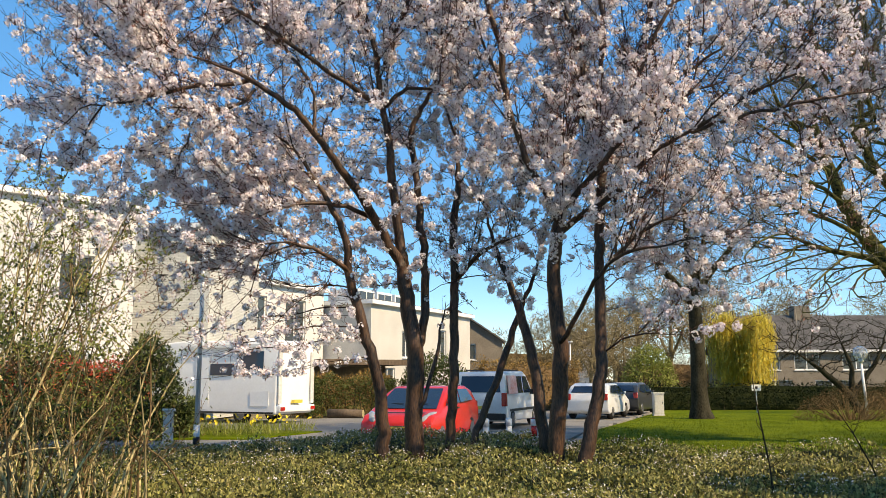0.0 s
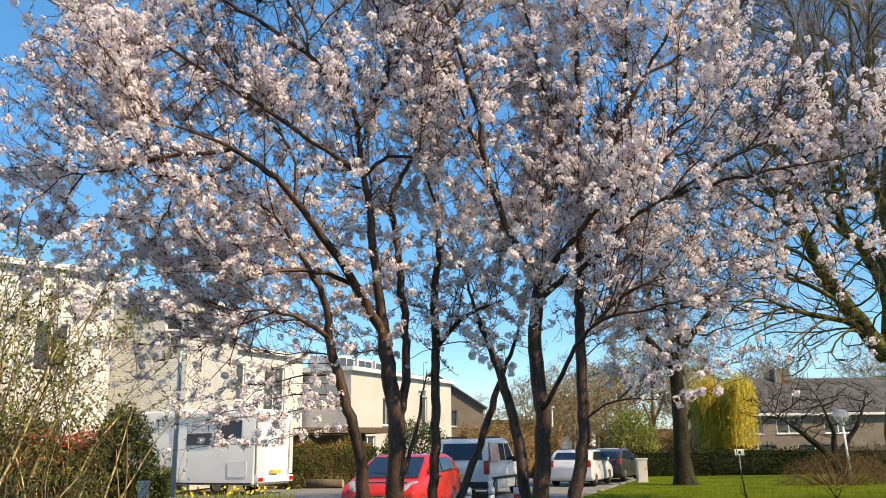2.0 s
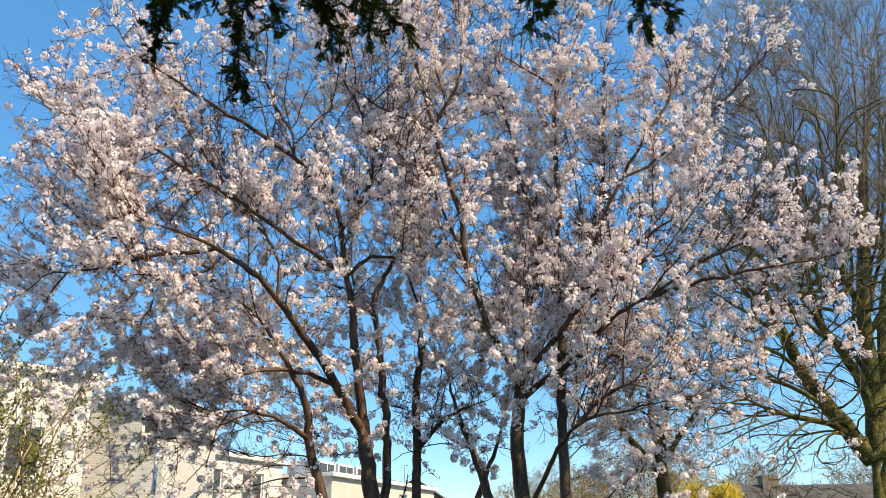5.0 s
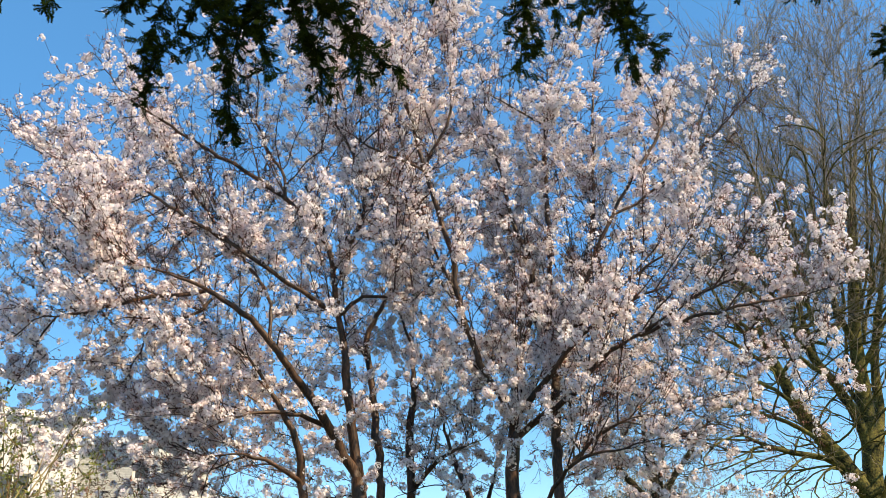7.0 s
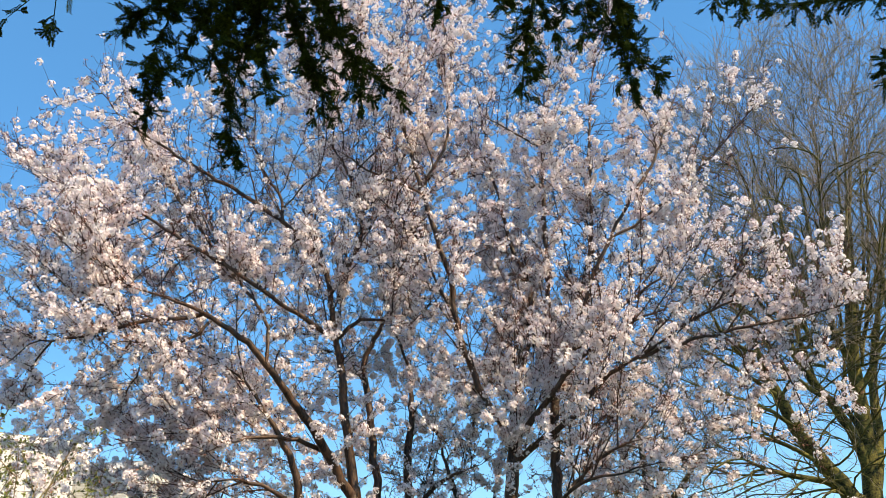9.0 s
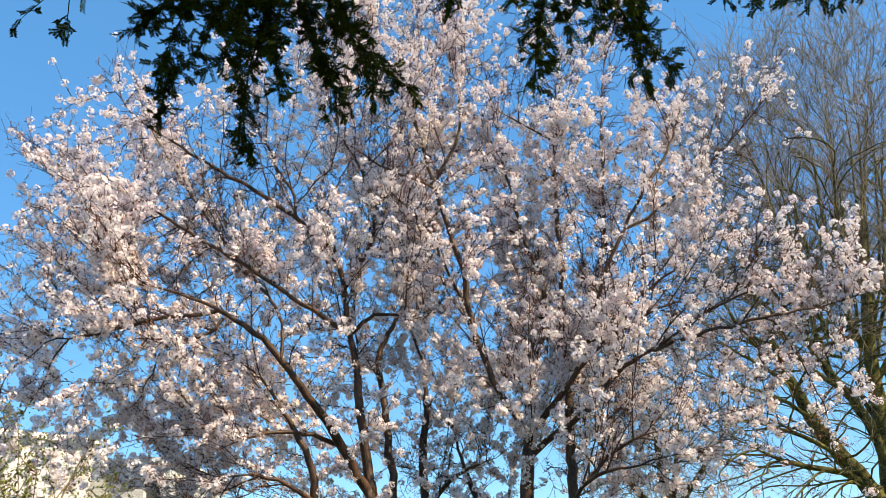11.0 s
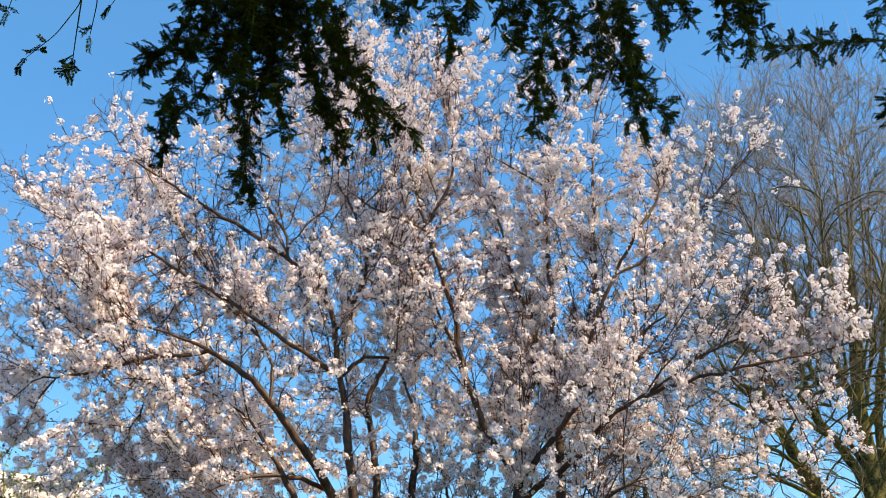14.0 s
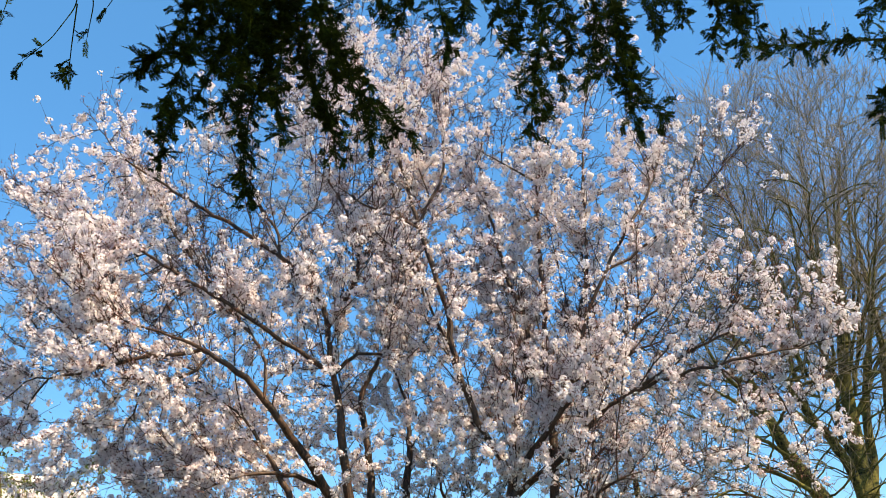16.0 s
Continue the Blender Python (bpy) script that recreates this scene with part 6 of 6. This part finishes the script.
def sapling(at, pts, label):
    """A thin dark whip with a few side shoots."""
    ob = empty("sapling", at, 0, label, "sapling", "young whips")
    r = np.random.default_rng(int(at[0] * 100))
    P, R, runs = [], [], []
    runs.append((-1, list(range(len(pts)))))
    P += [np.array(p, float) for p in pts]
    R += list(np.linspace(0.014, 0.005, len(pts)))
    v, f = tubes(np.array(P), np.array(R), runs, 6)
    raw("stem", v, f, M_GREYBARK, ob, smooth=True)
    for k in range(5):
        b = P[r.integers(1, len(P) - 1)]
        q = np.array([b, b + np.array((r.normal(0, 0.08), r.normal(0, 0.05), 0.1)), b + np.array((r.normal(0, 0.16), r.normal(0, 0.1), 0.22))])
        v, f = tubes(q, np.array((0.005, 0.004, 0.002)), [(-1, [0, 1, 2])], 4)
        raw("side_shoot", v, f, M_GREYBARK, ob)


sapling((4.2, 10.6, 0.02), [(0, 0, 0), (-0.03, 0, 0.4), (-0.10, 0, 0.85), (-0.17, 0, 1.3), (-0.2, 0, 1.62)], "thin dark leafless whip standing in the ground cover")
sapling((5.9, 11.2, 0.02), [(0, 0, 0), (-0.12, 0, 0.35), (-0.35, 0, 0.8), (-0.6, 0, 1.2)], "leaning dark leafless whip standing in the ground cover")


# ---- street furniture ----
def lamp_post(at, h):
    ob = empty("street_lamp", at, 0, "slim galvanised street lamp post with a dark base band", "street lamp")
    part("base", cyl(bmesh.new(), 0.075, 0.075, 0.5, seg=18), M_STEEL, ob, smooth=True)
    part("band", cyl(bmesh.new(), 0.08, 0.08, 0.22, seg=18), M_BLACK, ob, "black protective band", smooth=True)
    part("pole", cyl(bmesh.new(), 0.06, 0.04, h - 0.5, Matrix.Translation((0, 0, 0.5)), 18), M_STEEL, ob, smooth=True)
    bm = bmesh.new()
    box(bm, -0.09, -0.5, h - 0.02, 0.09, 0.08, h + 0.09, bevel=0.035)
    part("lantern", bm, M_STEEL, ob, smooth=True)


lamp_post((-5.85, 20.15, 0.0), 5.2)
lamp_post((7.6, 50.0, 0.0), 3.7)


def globe_lamp(at):
    ob = empty("globe_lamp", at, 0, "garden lamp with a clear globe on a white post", "street lamp")
    part("post", cyl(bmesh.new(), 0.055, 0.045, 2.25, Matrix.Rotation(radians(-3), 4, 'Y'), 14), M_TRIM, ob, smooth=True)
    m = Matrix.Translation((-0.13, 0, 2.24))
    part("collar", cyl(bmesh.new(), 0.12, 0.10, 0.10, m, 16), M_TRIM, ob, smooth=True)
    part("lamp_bulb", cyl(bmesh.new(), 0.05, 0.05, 0.26, m @ Matrix.Translation((0, 0, 0.10)), 12), M_TRIM, ob, "white lamp inside the globe", smooth=True)
    bm = ball(bmesh.new(), 0.28, m @ Matrix.Translation((0, 0, 0.34)), 24)
    bmesh.ops.reverse_faces(bm, faces=bm.faces)
    part("globe", ball(bm, 0.29, m @ Matrix.Translation((0, 0, 0.34)), 24), M_GLOBE, ob, "clear plastic globe", smooth=True)


M_GLOBE = glassy("clear_globe", (0.90, 0.93, 0.95), 0.06, 0.12)
globe_lamp((17.0, 34.0, 0.0))


def cabinet(at, w, d, h, label, rz=0.0):
    ob = empty("utility_cabinet", at, rz, label, "cabinet")
    part("body", boxed(-w / 2, -d / 2, 0.06, w / 2, d / 2, h - 0.06, bevel=0.012), M_CONCRETE, ob)
    part("plinth", boxed(-w / 2 - 0.02, -d / 2 - 0.02, 0, w / 2 + 0.02, d / 2 + 0.02, 0.058), M_CONCRETE, ob)
    part("lid", boxed(-w / 2 - 0.03, -d / 2 - 0.03, h - 0.058, w / 2 + 0.03, d / 2 + 0.03, h, bevel=0.015), M_CONCRETE, ob)
    dr = part("door", boxed(-w / 2 + 0.03, -d / 2 - 0.014, 0.1, w / 2 - 0.03, -d / 2 - 0.002, h - 0.1), M_CONCRETE, ob)
    part("handle", boxed(w / 2 - 0.08, -d / 2 - 0.03, h * 0.5, w / 2 - 0.06, -d / 2 - 0.015, h * 0.5 + 0.1), M_BLACK, dr)


cabinet((-6.67, 20.6, 0), 0.24, 0.24, 0.86, "narrow pale grey utility cabinet beside the lamp post", 20)
cabinet((9.2, 36.2, 0.03), 0.42, 0.3, 0.98, "pale concrete utility cabinet at the edge of the lawn")


def bollard(at, red):
    ob = empty("bollard", at, 0, "red and white striped bollard at the kerb" if red else "short white bollard at the kerb", "bollard", "kerb bollards")
    part("post", cyl(bmesh.new(), 0.09, 0.085, 0.28, seg=16), M_LAMPRED if red else M_TRIM, ob, smooth=True)
    part("band", cyl(bmesh.new(), 0.092, 0.09, 0.18, Matrix.Translation((0, 0, 0.282)), 16), M_TRIM, ob, smooth=True)
    part("cap", ball(bmesh.new(), 0.09, Matrix.Translation((0, 0, 0.46)) @ Matrix.Diagonal((1, 1, 0.5, 1)), 14), M_LAMPRED if red else M_TRIM, ob, smooth=True)


bollard((2.55, 23.6, 0), True)
bollard((1.85, 23.5, 0), False)
bollard((1.2, 23.2, 0), False)


def sign(at):
    ob = empty("lawn_sign", at, 0, "small white notice board on a thin post at the lawn's edge", "sign")
    part("post", cyl(bmesh.new(), 0.025, 0.025, 1.25, seg=10), M_STEEL, ob)
    part("board", boxed(-0.22, -0.05, 1.0, 0.22, -0.03, 1.28, bevel=0.006), M_TRIM, ob)
    part("printed_bar", boxed(-0.06, -0.056, 1.07, 0.06, -0.051, 1.2), M_BLACK, ob, "dark printed panel")


sign((14.6, 39.5, 0.03))


def carport(at, rz):
    ob = empty("carport", at, rz, "weathered timber carport beside the white terrace", "carport")
    part("roof", boxed(-2.4, -1.6, 2.25, 2.6, 1.8, 2.5, bevel=0.01), M_TIMBER, ob)
    for x, y in ((-2.2, -1.4), (2.3, -1.4), (-2.2, 1.5), (2.3, 1.5)):
        part("post", boxed(x - 0.08, y - 0.08, 0, x + 0.08, y + 0.08, 2.248), M_TIMBER, ob)
    part("back_wall", boxed(-2.1, 1.55, 0, 2.2, 1.6, 2.24), M_BROWNWALL, ob)


carport((-4.2, 41.0, 0), 30)


def log_on_ground(at, rz):
    ob = empty("log", at, rz, "short cut log lying at the road's edge", "log")
    bm = bmesh.new()
    cyl(bm, 0.19, 0.17, 1.5, pose(-0.75, 0, 0.18, 0, 90, 0), 14)
    part("bark", bm, M_TIMBER, ob, smooth=True)
    part("cut_face", cyl(bmesh.new(), 0.165, 0.16, 0.012, pose(0.752, 0, 0.18, 0, 90, 0), 14), M_STRAW, ob)


log_on_ground((-3.95, 35.2, 0), -12)


def daffodils(at, n, seed):
    r = np.random.default_rng(seed)
    ob = empty("daffodil_clump", at, 0, "clump of yellow daffodils with upright green leaves", "flowers", "daffodils")
    k = n * 12
    C = np.stack([r.normal(0, 0.28, k), r.normal(0, 0.22, k), np.zeros(k)], 1)
    v, f = leaves(C, unit(r, k, 2.6), unit(r, k), r.uniform(0.25, 0.5, k), r.uniform(0.014, 0.024, k))
    tagged(raw("leaves", v, f, M_LEAF, ob), kind="stuff")
    C = np.stack([r.normal(0, 0.28, n), r.normal(0, 0.22, n), r.uniform(0.3, 0.52, n)], 1)
    v, f = flowers(C, unit(r, n) + np.array((0, -0.8, 0.2)), np.full(n, 0.036), r)
    tagged(raw("flower_heads", v, f, M_YELLOW, ob, "bright yellow flower heads"), kind="stuff")


for k, (x, y) in enumerate([(-5.9, 23.2), (-5.2, 23.6), (-6.4, 23.8), (-4.8, 24.3), (-5.6, 24.6), (-6.9, 24.0), (-7.3, 23.0), (-4.3, 24.9)]):
    daffodils((x, y, 0.04), 11, 200 + k)
slab("verge", [(-8.5, 22.3), (-5.0, 22.3), (-3.6, 25.6), (-6.5, 26.4), (-9.0, 26.0)], -0.05, 0.04, M_GRASS, "small grass verge with daffodils", "grass")


# ---- kerb stones along the lawn, each a piece of its own ----
def kerb(pts, step=1.0):
    ob = tagged(new("kerb"), "line of worn grey concrete kerb stones between street and lawn", "kerb", kind="structure")
    me = None
    k = 0
    for (x0, y0), (x1, y1) in zip(pts, pts[1:]):
        ln = math.hypot(x1 - x0, y1 - y0)
        a = math.degrees(math.atan2(y1 - y0, x1 - x0))
        for i in range(int(ln / step)):
            t = (i + 0.5) * step / ln
            m = pose(x0 + (x1 - x0) * t, y0 + (y1 - y0) * t, 0, 0, 0, a)
            if me is None:
                st = part("kerb_stone", boxed(-step / 2 + 0.006, -0.07, -0.05, step / 2 - 0.006, 0.07, 0.045, bevel=0.012), M_KERB, ob)
                me = st.data
            else:
                st = new("kerb_stone", me)
                st.parent = ob
            st.matrix_local = m
            k += 1


kerb([(1.98, 16.0), (4.72, 26.6), (6.12, 30.1), (9.3, 38.6), (13.6, 50.0)])


# ---- yew branches that hang over the view, with the tree that bears them behind the camera ----
def spray(store, limb, rng, density=1.0):
    """Side twigs along a hanging branch, each flat with two ranks of needles; the needles go into the store."""
    pts = np.array(limb, float)
    seg = np.linalg.norm(np.diff(pts[:, :3], axis=0), axis=1)
    s = np.concatenate([[0], np.cumsum(seg)])
    u = np.linspace(0, s[-1], max(10, int(s[-1] / 0.026)))
    q = np.stack([np.interp(u, s, pts[:, i]) for i in range(4)], 1)
    for _ in range(3):
        q[1:-1, :3] = (q[:-2, :3] + 2 * q[1:-1, :3] + q[2:, :3]) / 4
    store["runs"].append((-1, list(range(len(store["P"]), len(store["P"]) + len(q)))))
    store["P"] += [p[:3] for p in q]
    store["R"] += [p[3] for p in q]
    n = len(q)
    for i in range(2, n):
        t = q[i, :3] - q[i - 1, :3]
        t /= np.linalg.norm(t) + 1e-9
        if limb[0][3] < 0.007 and (i < n * 0.75 or rng.random() < 0.5):
            continue
        for _ in range(2 if limb[0][3] > 0.007 else 1):
            d = t * 0.45 + rng.normal(0, 0.8, 3) + np.array((0, 0, -0.12))
            twig(store, q[i, :3], d, rng.uniform(0.07, 0.20) * (1.0 - 0.35 * i / n), rng, 1)
    twig(store, q[-1, :3], q[-1, :3] - q[-3, :3] + np.array((0, 0, -0.02)), 0.12, rng, 0)


def twig(store, base, d, ln, rng, fork):
    g = random.gauss
    d = Vector(d).normalized()
    n = max(4, int(ln / 0.034))
    p, run = Vector(base), [len(store["P"])]
    store["P"].append(tuple(p))
    store["R"].append(0.0026)
    ref = Vector((g(0, 0.5), g(0, 0.5) - 0.2, g(0, 0.5) + 1.0))
    for k in range(n):
        d = (d + Vector((g(0, 0.05), g(0, 0.05), g(0, 0.05) - 0.03))).normalized()
        last, p = p, p + d * (ln / n)
        run.append(len(store["P"]))
        store["P"].append(tuple(p))
        store["R"].append(0.0022 - 0.0012 * k / n)
        side = d.cross(ref).normalized()
        up = side.cross(d)
        for sgn in (-1, 1):
            for h in (0.0, 0.2, 0.4, 0.6, 0.8):
                store["C"].append(tuple(p.lerp(last, h)))
                store["D"].append(tuple(d * 0.55 + side * sgn + Vector((g(0, 0.13), g(0, 0.13), g(0, 0.13)))))
                store["N"].append(tuple(up))
        if fork and k > 1 and random.random() < 0.5:
            twig(store, p, d * 0.7 + side * random.choice((-0.8, 0.8)) + Vector((g(0, 0.2), g(0, 0.2), g(0, 0.2))), ln * 0.55, rng, fork - 1)
    store["runs"].append((-1, run))


def yew(at):
    ob = empty("yew_tree", at, 0, "yew tree whose dark needled branches hang into view overhead", "tree")
    o = np.array(at)
    rng = np.random.default_rng(301)
    store = {"P": [], "R": [], "runs": [], "C": [], "D": [], "N": []}
    for limb in YEW:
        spray(store, [(x - o[0], y - o[1], z - o[2], r) for x, y, z, r in limb], rng)
    v, f = tubes(np.array(store["P"]), np.array(store["R"]), store["runs"], 3)
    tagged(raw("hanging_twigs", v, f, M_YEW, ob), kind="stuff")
    C, D, N = (np.array(store[k]) for k in "CDN")
    D /= np.linalg.norm(D, axis=1)[:, None]
    n = len(C)
    v, f = leaves(C, D, N, rng.uniform(0.020, 0.034, n), rng.uniform(0.0055, 0.0085, n))
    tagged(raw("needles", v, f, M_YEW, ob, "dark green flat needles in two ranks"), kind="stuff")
    # crown foliage overhead, out of view, added to shade the hanging branches
    n = 16000
    C = unit(rng, n) * np.array((4.2, 3.4, 1.5)) * rng.random((n, 1)) ** 0.4 + np.array((0.3, 3.3, 8.6))
    lump = np.array([noise.noise(Vector(c * 0.8)) for c in C])
    C = C[lump > -0.12]
    D = unit(rng, len(C), -0.3)
    v, f = leaves(C, D, unit(rng, len(C), 0.8), rng.uniform(0.15, 0.3, len(C)), rng.uniform(0.04, 0.07, len(C)))
    tagged(raw("crown", v, f, M_YEW, ob, "dark green needled crown, unseen, added for shade"), kind="stuff")
    P = np.array([(0, 0, 0), (0.05, 0.1, 2.5), (0.0, 0.2, 5.0), (0.1, 0.2, 7.6)])
    v, f = tubes(P, np.array((0.34, 0.27, 0.2, 0.1)), [(-1, [0, 1, 2, 3])], 14)
    raw("trunk", v, f, M_GREYBARK, ob, smooth=True)
    for limb in BOUGHS:
        q = np.array([(x - o[0], y - o[1], z - o[2]) for x, y, z in limb])
        v, f = tubes(q, np.linspace(0.085, 0.02, len(q)), [(-1, list(range(len(q))))], 10)
        raw("bough", v, f, M_GREYBARK, ob, smooth=True)


YEW = []
YEW.append([(-1.68, 4.27, 6.53, 0.012), (-1.64, 4.30, 5.94, 0.009), (-1.86, 4.33, 5.59, 0.006), (-2.01, 4.36, 5.51, 0.003)])
YEW.append([(-1.41, 4.03, 6.30, 0.012), (-1.48, 4.06, 5.63, 0.009), (-1.63, 4.09, 5.21, 0.006), (-1.70, 4.12, 4.93, 0.003)])
YEW.append([(-1.30, 4.29, 6.55, 0.012), (-1.34, 4.32, 5.74, 0.009), (-1.51, 4.35, 5.30, 0.006), (-1.67, 4.38, 5.15, 0.003)])
YEW.append([(-1.08, 3.79, 6.07, 0.012), (-1.08, 3.82, 5.24, 0.009), (-1.19, 3.85, 4.92, 0.006), (-1.32, 3.88, 4.83, 0.003)])
YEW.append([(-1.05, 4.08, 6.36, 0.012), (-1.01, 4.11, 5.38, 0.00975), (-1.10, 4.14, 5.01, 0.0075), (-1.13, 4.17, 4.66, 0.00525), (-1.08, 4.20, 4.33, 0.003)])
YEW.append([(-0.90, 3.96, 6.23, 0.012), (-0.88, 3.99, 5.42, 0.009), (-0.92, 4.02, 5.01, 0.006), (-0.86, 4.05, 4.76, 0.003)])
YEW.append([(-0.85, 4.19, 6.46, 0.012), (-0.79, 4.22, 5.67, 0.009), (-0.66, 4.25, 5.28, 0.006), (-0.52, 4.28, 5.06, 0.003)])
YEW.append([(-0.73, 3.85, 6.12, 0.012), (-0.56, 3.88, 5.38, 0.00975), (-0.36, 3.91, 5.07, 0.0075), (-0.22, 3.94, 4.86, 0.00525), (-0.02, 3.97, 4.72, 0.003)])
YEW.append([(-0.68, 4.23, 6.51, 0.012), (-0.50, 4.26, 5.59, 0.009), (-0.34, 4.29, 5.16, 0.006), (-0.28, 4.32, 4.91, 0.003)])
YEW.append([(-1.21, 4.05, 6.32, 0.012), (-1.21, 4.08, 5.65, 0.009), (-1.15, 4.11, 5.22, 0.006), (-1.18, 4.14, 4.94, 0.003)])
YEW.append([(-1.55, 4.25, 6.51, 0.012), (-1.45, 4.28, 5.97, 0.009), (-1.62, 4.31, 5.68, 0.006), (-1.91, 4.34, 5.65, 0.003)])
YEW.append([(-0.99, 4.01, 6.29, 0.012), (-0.81, 4.04, 5.62, 0.009), (-0.65, 4.07, 5.39, 0.006), (-0.49, 4.10, 5.27, 0.003)])
YEW.append([(-1.32, 3.99, 6.25, 0.012), (-1.09, 4.02, 5.70, 0.009), (-1.00, 4.05, 5.47, 0.006), (-0.95, 4.08, 5.15, 0.003)])
YEW.append([(-0.67, 4.18, 5.28, 0.012), (-0.55, 4.21, 5.01, 0.0075), (-0.51, 4.24, 4.73, 0.003)])
YEW.append([(-1.67, 4.29, 5.12, 0.012), (-1.71, 4.32, 4.90, 0.0075), (-1.73, 4.35, 4.73, 0.003)])
YEW.append([(-0.86, 3.95, 6.23, 0.012), (-1.00, 3.98, 5.72, 0.009), (-1.16, 4.01, 5.59, 0.006), (-1.35, 4.04, 5.37, 0.003)])
YEW.append([(0.84, 4.28, 6.58, 0.012), (0.89, 4.31, 5.97, 0.0075), (0.76, 4.34, 5.75, 0.003)])
YEW.append([(1.07, 4.26, 6.57, 0.012), (1.04, 4.29, 5.79, 0.009), (1.13, 4.32, 5.54, 0.006), (1.19, 4.35, 5.46, 0.003)])
YEW.append([(0.93, 3.85, 5.47, 0.012), (0.84, 3.88, 5.05, 0.0075), (0.79, 3.91, 4.68, 0.003)])
YEW.append([(1.42, 4.08, 6.40, 0.012), (1.42, 4.12, 5.70, 0.0075), (1.30, 4.14, 5.30, 0.003)])
YEW.append([(1.67, 4.14, 6.45, 0.012), (1.57, 4.17, 5.69, 0.009), (1.65, 4.20, 5.29, 0.006), (1.84, 4.23, 5.04, 0.003)])
YEW.append([(1.52, 4.27, 5.66, 0.012), (1.63, 4.30, 5.42, 0.0075), (1.67, 4.33, 4.96, 0.003)])
YEW.append([(0.63, 4.12, 6.41, 0.012), (0.70, 4.15, 6.04, 0.0075), (0.64, 4.18, 5.80, 0.003)])
YEW.append([(1.42, 3.82, 6.14, 0.012), (1.47, 3.85, 5.68, 0.0075), (1.53, 3.88, 5.35, 0.003)])
YEW.append([(1.14, 4.02, 6.33, 0.012), (1.18, 4.05, 5.86, 0.0075), (1.19, 4.08, 5.56, 0.003)])
YEW.append([(1.80, 4.02, 6.34, 0.012), (1.83, 4.05, 5.94, 0.0075), (1.85, 4.08, 5.72, 0.003)])
YEW.append([(2.11, 4.03, 6.35, 0.012), (2.01, 4.05, 5.92, 0.0075), (2.09, 4.08, 5.81, 0.003)])
YEW.append([(2.47, 4.28, 6.60, 0.012), (2.48, 4.31, 6.04, 0.0075), (2.38, 4.34, 5.75, 0.003)])
YEW.append([(2.46, 3.94, 6.21, 0.012), (2.46, 3.97, 5.69, 0.0075), (2.61, 4.00, 5.67, 0.003)])
YEW.append([(2.60, 3.87, 6.15, 0.012), (2.40, 3.90, 5.73, 0.0075), (2.42, 3.93, 5.42, 0.003)])
YEW.append([(3.91, 4.04, 5.62, 0.012), (3.57, 4.07, 5.62, 0.00975), (3.23, 4.10, 5.62, 0.0075), (2.94, 4.13, 5.62, 0.00525), (2.67, 4.16, 5.62, 0.003)])
YEW.append([(4.00, 4.10, 6.39, 0.012), (3.74, 4.13, 6.09, 0.0075), (3.60, 4.16, 5.95, 0.003)])
YEW.append([(3.79, 4.27, 5.51, 0.012), (3.63, 4.30, 5.29, 0.0075), (3.56, 4.33, 5.05, 0.003)])
YEW.append([(-0.07, 4.07, 6.36, 0.012), (0.01, 4.10, 5.94, 0.0075), (-0.08, 4.13, 5.78, 0.003)])
YEW.append([(0.17, 3.90, 6.19, 0.012), (0.24, 3.93, 5.74, 0.0075), (0.27, 3.96, 5.40, 0.003)])
YEW.append([(-0.26, 4.26, 6.54, 0.012), (-0.21, 4.29, 6.17, 0.0075), (-0.12, 4.32, 6.05, 0.003)])
YEW.append([(0.40, 4.02, 6.32, 0.012), (0.47, 4.05, 5.96, 0.0075), (0.40, 4.08, 5.76, 0.003)])
YEW.append([(-2.38, 4.12, 6.37, 0.006), (-2.40, 4.15, 5.94, 0.005), (-2.54, 4.18, 5.68, 0.004), (-2.72, 4.21, 5.50, 0.003)])
YEW.append([(-2.33, 4.01, 5.85, 0.006), (-2.33, 4.04, 5.51, 0.0045), (-2.33, 4.07, 5.29, 0.003)])
YEW.append([(-2.21, 3.87, 5.97, 0.006), (-2.17, 3.90, 5.74, 0.0045), (-2.19, 3.93, 5.46, 0.003)])
YEW.append([(-2.90, 4.13, 6.37, 0.006), (-2.89, 4.16, 6.02, 0.0045), (-2.92, 4.19, 5.91, 0.003)])
YEW.append([(-2.15, 4.17, 6.37, 0.006), (-2.15, 4.20, 6.09, 0.0045), (-2.21, 4.23, 6.01, 0.003)])
BOUGHS = []
BOUGHS.append([(0.75, -3.4, 5.4), (-0.2, -0.6, 6.7), (-0.8, 2.0, 6.85), (-1.0, 3.9, 6.5), (-1.1, 4.4, 6.35)])
BOUGHS.append([(0.75, -3.4, 5.0), (1.0, -0.6, 6.6), (0.9, 2.0, 6.85), (0.8, 3.8, 6.5), (1.3, 4.0, 6.5)])
BOUGHS.append([(-0.8, 2.0, 6.85), (-1.5, 3.0, 6.8), (-2.2, 4.05, 6.55), (-3.2, 4.0, 6.3)])
BOUGHS.append([(0.9, 2.0, 6.85), (1.6, 3.2, 6.75), (2.15, 4.0, 6.6), (3.2, 4.0, 6.45), (4.45, 4.2, 6.0)])
BOUGHS.append([(-1.0, 3.9, 6.5), (-0.6, 4.1, 6.62), (0.35, 3.95, 6.45)])
yew((0.7, -3.6, 0.0))
